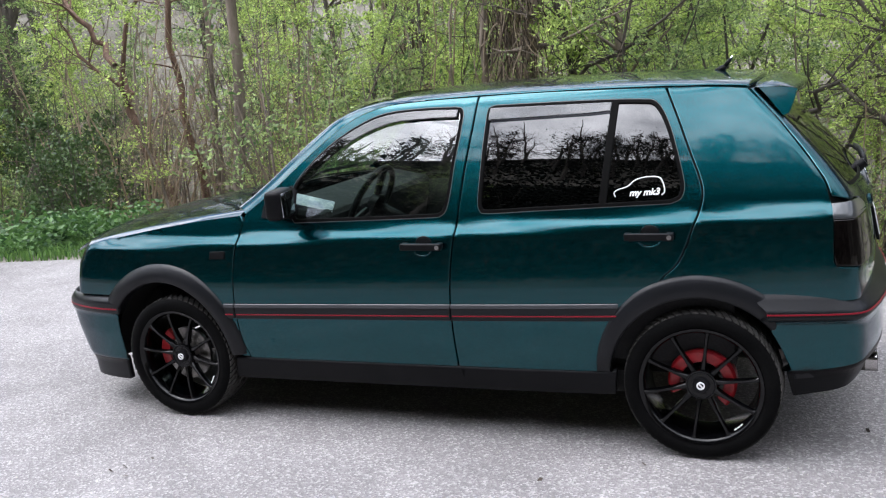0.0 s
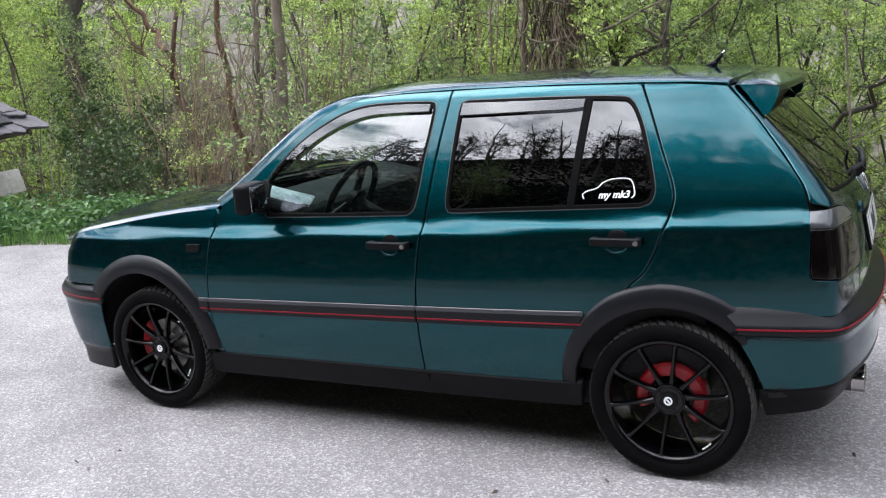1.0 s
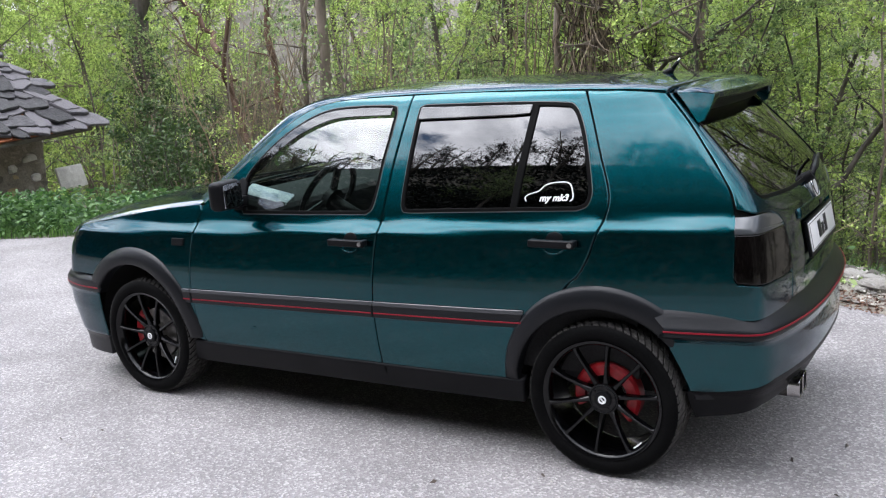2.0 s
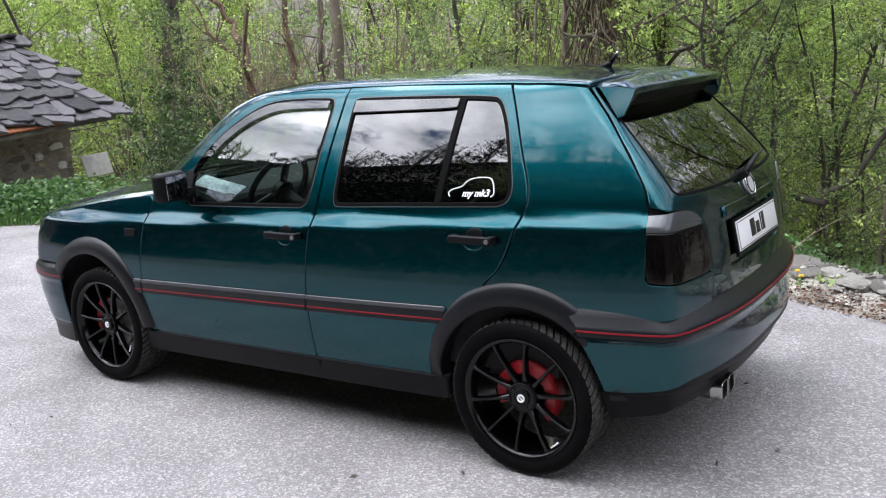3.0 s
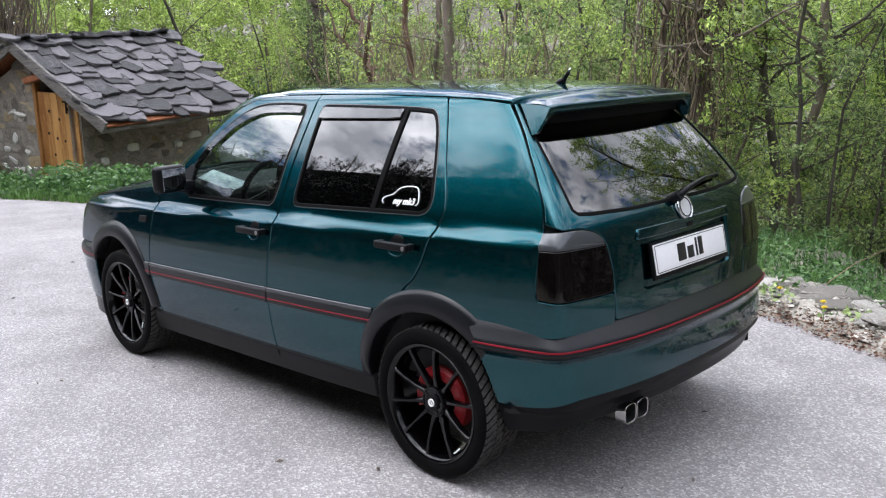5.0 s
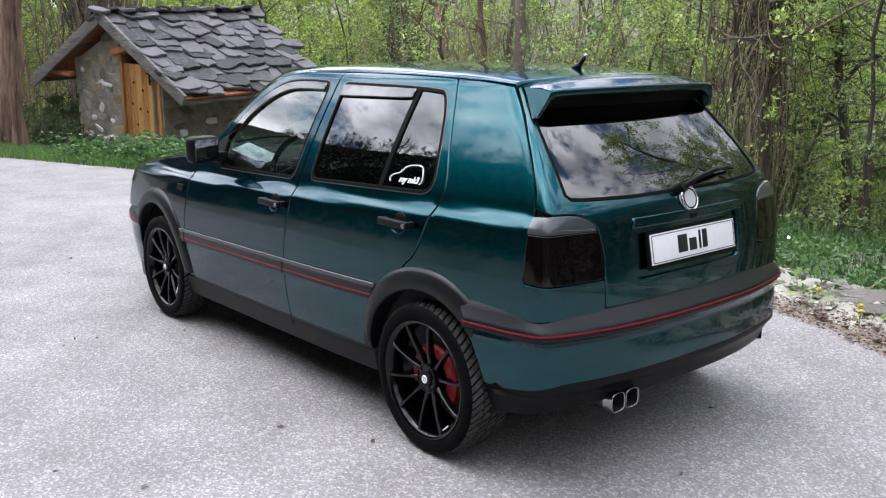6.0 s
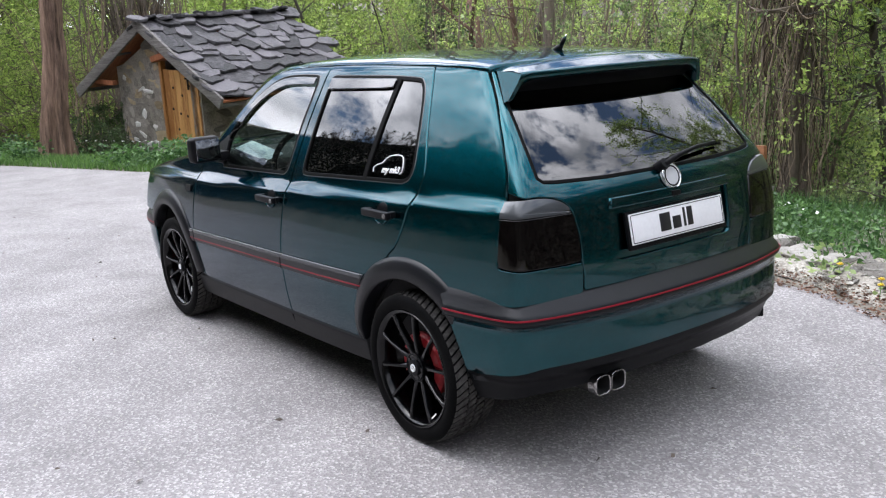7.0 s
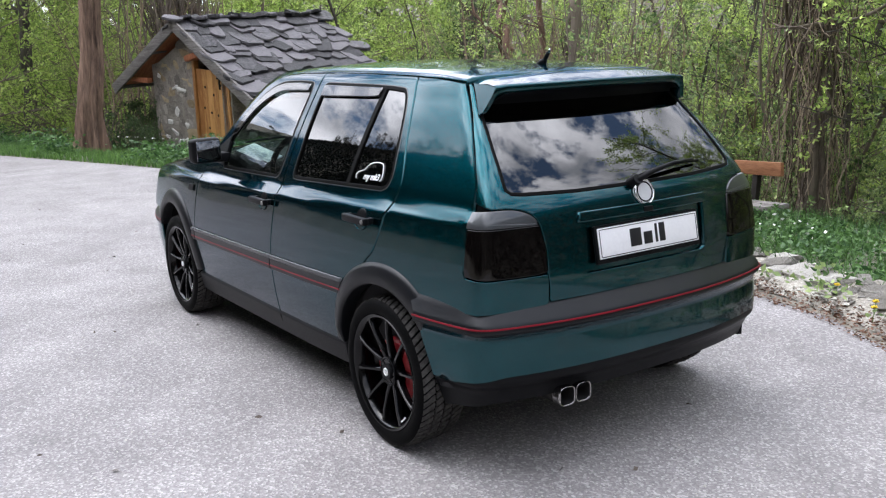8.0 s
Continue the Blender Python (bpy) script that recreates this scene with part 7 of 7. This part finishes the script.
# leafy weeds: clumps of broad leaves on short stalks
def weeds(centres, n, size, tall, spread):
    out = []
    for c in centres:
        k = int(n * g.uniform(.6, 1.3))
        q = g.normal(size=(k, 3)) * np.array([spread, spread, 0]) + c
        q[:, 2] = c[2] + tall * (.25 + 1.1 * g.uniform(0, 1) ** 1.5) * g.uniform(.1, 1, k) ** .8
        out.append(q)
    return leaves(g, np.concatenate(out), size, .5)


def clear_of_stem(c):
    t = np.clip((c[:, 0] + 12.05) / 3.2, 0, 1)
    return c[np.hypot(c[:, 0] + 12.05 - 3.2 * t, c[:, 1] - 1.5 + .72 * t) > .55]


c = clear_of_stem(verge_points(g, 360, -11.2, -4.2, .25, 1.9, 1.0))
c = c[(c[:, 0] > -8.6) | (c[:, 1] - edge_y(c[:, 0]) < .6)]
tagged(new("weeds", quick_mesh("weeds", *weeds(c, 85, .038, .36, .15), WEED, False)), "leafy green weeds before the hut", "weeds", kind="stuff")
c = clear_of_stem(verge_points(g, 110, -24, -11.4, 1.3, 3.2, 1.0))
tagged(new("weeds", quick_mesh("weeds", *weeds(c, 80, .040, .40, .20), WEED, False)), "leafy green weeds on the verge", "weeds", kind="stuff")
c = np.concatenate([verge_points(g, 170, -2.0, 2.6, .55, 3.0, 1.3), [(2.36, 2.80, .0), (2.46, 2.86, -.02), (2.28, 2.88, -.02), (2.40, 2.95, -.04), (2.30, 2.75, .0)]])
tagged(new("weeds", quick_mesh("weeds", *weeds(c, 95, .024, .18, .14), WEED, False)), "leafy green weeds behind the stone edging", "weeds", kind="stuff")
c = verge_points(g, 34, -.5, 5.5, .18, .6, 1.0)
c[:, 2] = .06
tagged(new("weeds", quick_mesh("weeds", *weeds(c, 24, .026, .07, .07), LEAF_MID, False)), "small weeds among the stones", "weeds", kind="stuff")
q = verge_points(g, 60, -10.5, -7.0, .8, 2.0, 1.0)
q[:, 2] += .36
tagged(new("flowers", quick_mesh("flowers", *leaves(g, q, .020, .3), PETAL, False)), "tiny white flowers above the weeds", "flowers", kind="stuff")
q = verge_points(g, 18, .6, 1.8, 1.0, 1.9, 1.0)
q[:, 2] += .20
tagged(new("flowers", quick_mesh("flowers", *leaves(g, q, .022, .3), PETAL, False)), "tiny white flowers on the bank", "flowers", kind="stuff")
# dead leaves along the road's edge and a few on the asphalt
q = verge_points(g, 6500, -1.0, 6.5, -.10, .24, 1.0)
q[:, 2] = .008 + .03 * np.clip((q[:, 1] - edge_y(q[:, 0])) * 3, 0, 1) + g.uniform(0, .012, len(q))
v_, f_ = leaves(g, q, .012, .12)
v_[:, 2] = np.maximum(v_[:, 2], .003)
tagged(new("leaf_litter", quick_mesh("leaf_litter", v_, f_, LITTER, False)), "reddish-brown dead leaves along the asphalt edge", "leaf litter", kind="stuff")
q = np.stack([g.uniform(-6, 6, 90), g.uniform(-3.4, 1.6, 90), np.full(90, .006)], 1)
for i, (x, y) in enumerate(((.361, -.865), (.069, -1.44), (1.902, -1.125), (3.25, -.196), (1.72, -1.986), (.172, -1.292), (.105, -1.393), (2.05, -1.774))):
    q[i] = (x, y, .007)
v_, f_ = leaves(g, q, .017, .1)
v_[:, 2] = np.clip(v_[:, 2], .003, .016)
tagged(new("fallen_leaves", quick_mesh("fallen_leaves", v_, f_, leaf_material("dark_dry_leaves", (.05, .04, .035), (.12, .09, .07), .05), False)), "scattered dark dry leaves on the asphalt", "fallen leaves", kind="stuff")
# loose grit
q = np.stack([g.uniform(-7, 6.2, 5200), g.uniform(-3.8, 1.9, 5200), np.full(5200, .003)], 1)
q = q[q[:, 1] < edge_y(q[:, 0]) - .05]
s_ = (g.uniform(.5, 1, (len(q), 1)) ** 2 * .0065)
o6 = np.array([(1, 0, 0), (-.5, .87, 0), (-.5, -.87, 0), (0, 0, 1.0), (0, 0, -1)])
v_ = (q[:, None] + o6[None] * s_[:, None] * g.uniform(.6, 1.3, (len(q), 5, 1))).reshape(-1, 3)
b_ = np.arange(len(q))[:, None] * 5
f_ = np.concatenate([b_ + np.array([[0, 1, 3]]), b_ + np.array([[1, 2, 3]]), b_ + np.array([[2, 0, 3]])])
tagged(new("grit", quick_mesh("grit", v_, f_, LIMESTONE, False)), "pale loose grit on the asphalt", "grit", kind="stuff")

# ---- bench on the bank ----
PLANK = weave(material("red_stained_plank", (0.3, 0.12, 0.05), 0.6), (0.20, 0.075, 0.03), (0.36, 0.16, 0.075), 4, 12, 0.3, 20, stretch=(.6, 8, 8))
bench = tagged(new("bench"), "wooden bench with stained back plank on the bank", "bench")
bench.location = (-.6, 5.2, -.75)
bmx = pose(-.05, 5.15, .30, 0, 3, 172)
part("back_plank", box(bmesh.new(), (1.7, .045, .135), bmx @ pose(.85, 0, -.01), .006), PLANK, bench, "red-brown back plank")
for dy in (.20, .37):
    part("seat_plank", box(bmesh.new(), (1.7, .155, .045), bmx @ pose(.64, dy, -.335), .006), OLD_WOOD, bench, "weathered grey seat plank")
for dx in (.35, 1.4):
    part("bench_leg", box(bmesh.new(), (.07, .06, 1.0), bmx @ pose(dx, .04, -.5, 8), .006), IRON, bench)
    part("bench_leg", box(bmesh.new(), (.07, .06, .55), bmx @ pose(dx, .40, -.68), .006), IRON, bench)

# ---- a dry stalk and dandelions by the stone edging ----
bm = bmesh.new()
tube(bm, [(2.50, 2.62, .0), (2.60, 2.64, .12), (2.74, 2.66, .25), (2.92, 2.70, .36)], [.004, .004, .003, .002], 6)
tagged(part("dry_stalk", bm, DRY_STEM, None), "long pale dry stalk leaning over the stones", "stalk")
DANDELION = material("dandelion_yellow", (0.75, 0.55, 0.03), 0.7)
for x, y, z in ((2.80, 2.06, .10), (2.76, 2.14, .11), (2.42, 2.30, .11)):
    d = tagged(new("dandelion"), "yellow dandelion flower among the stones", "flower", "dandelions by the road")
    d.location = (x, y, z - .08)
    part("stem", tube(bmesh.new(), [(x, y, z - .08), (x + .004, y, z)], .002, 5), GRASS, d)
    hd_ = bmesh.new()
    for q in range(16):
        a_ = q * 2.4
        box(hd_, (.022, .005, .002), pose(x + .004, y, z, 0, -18 - (q % 3) * 14, math.degrees(a_)) @ pose(.010, 0, .002))
    part("bloom", hd_, DANDELION, d, smooth=False)
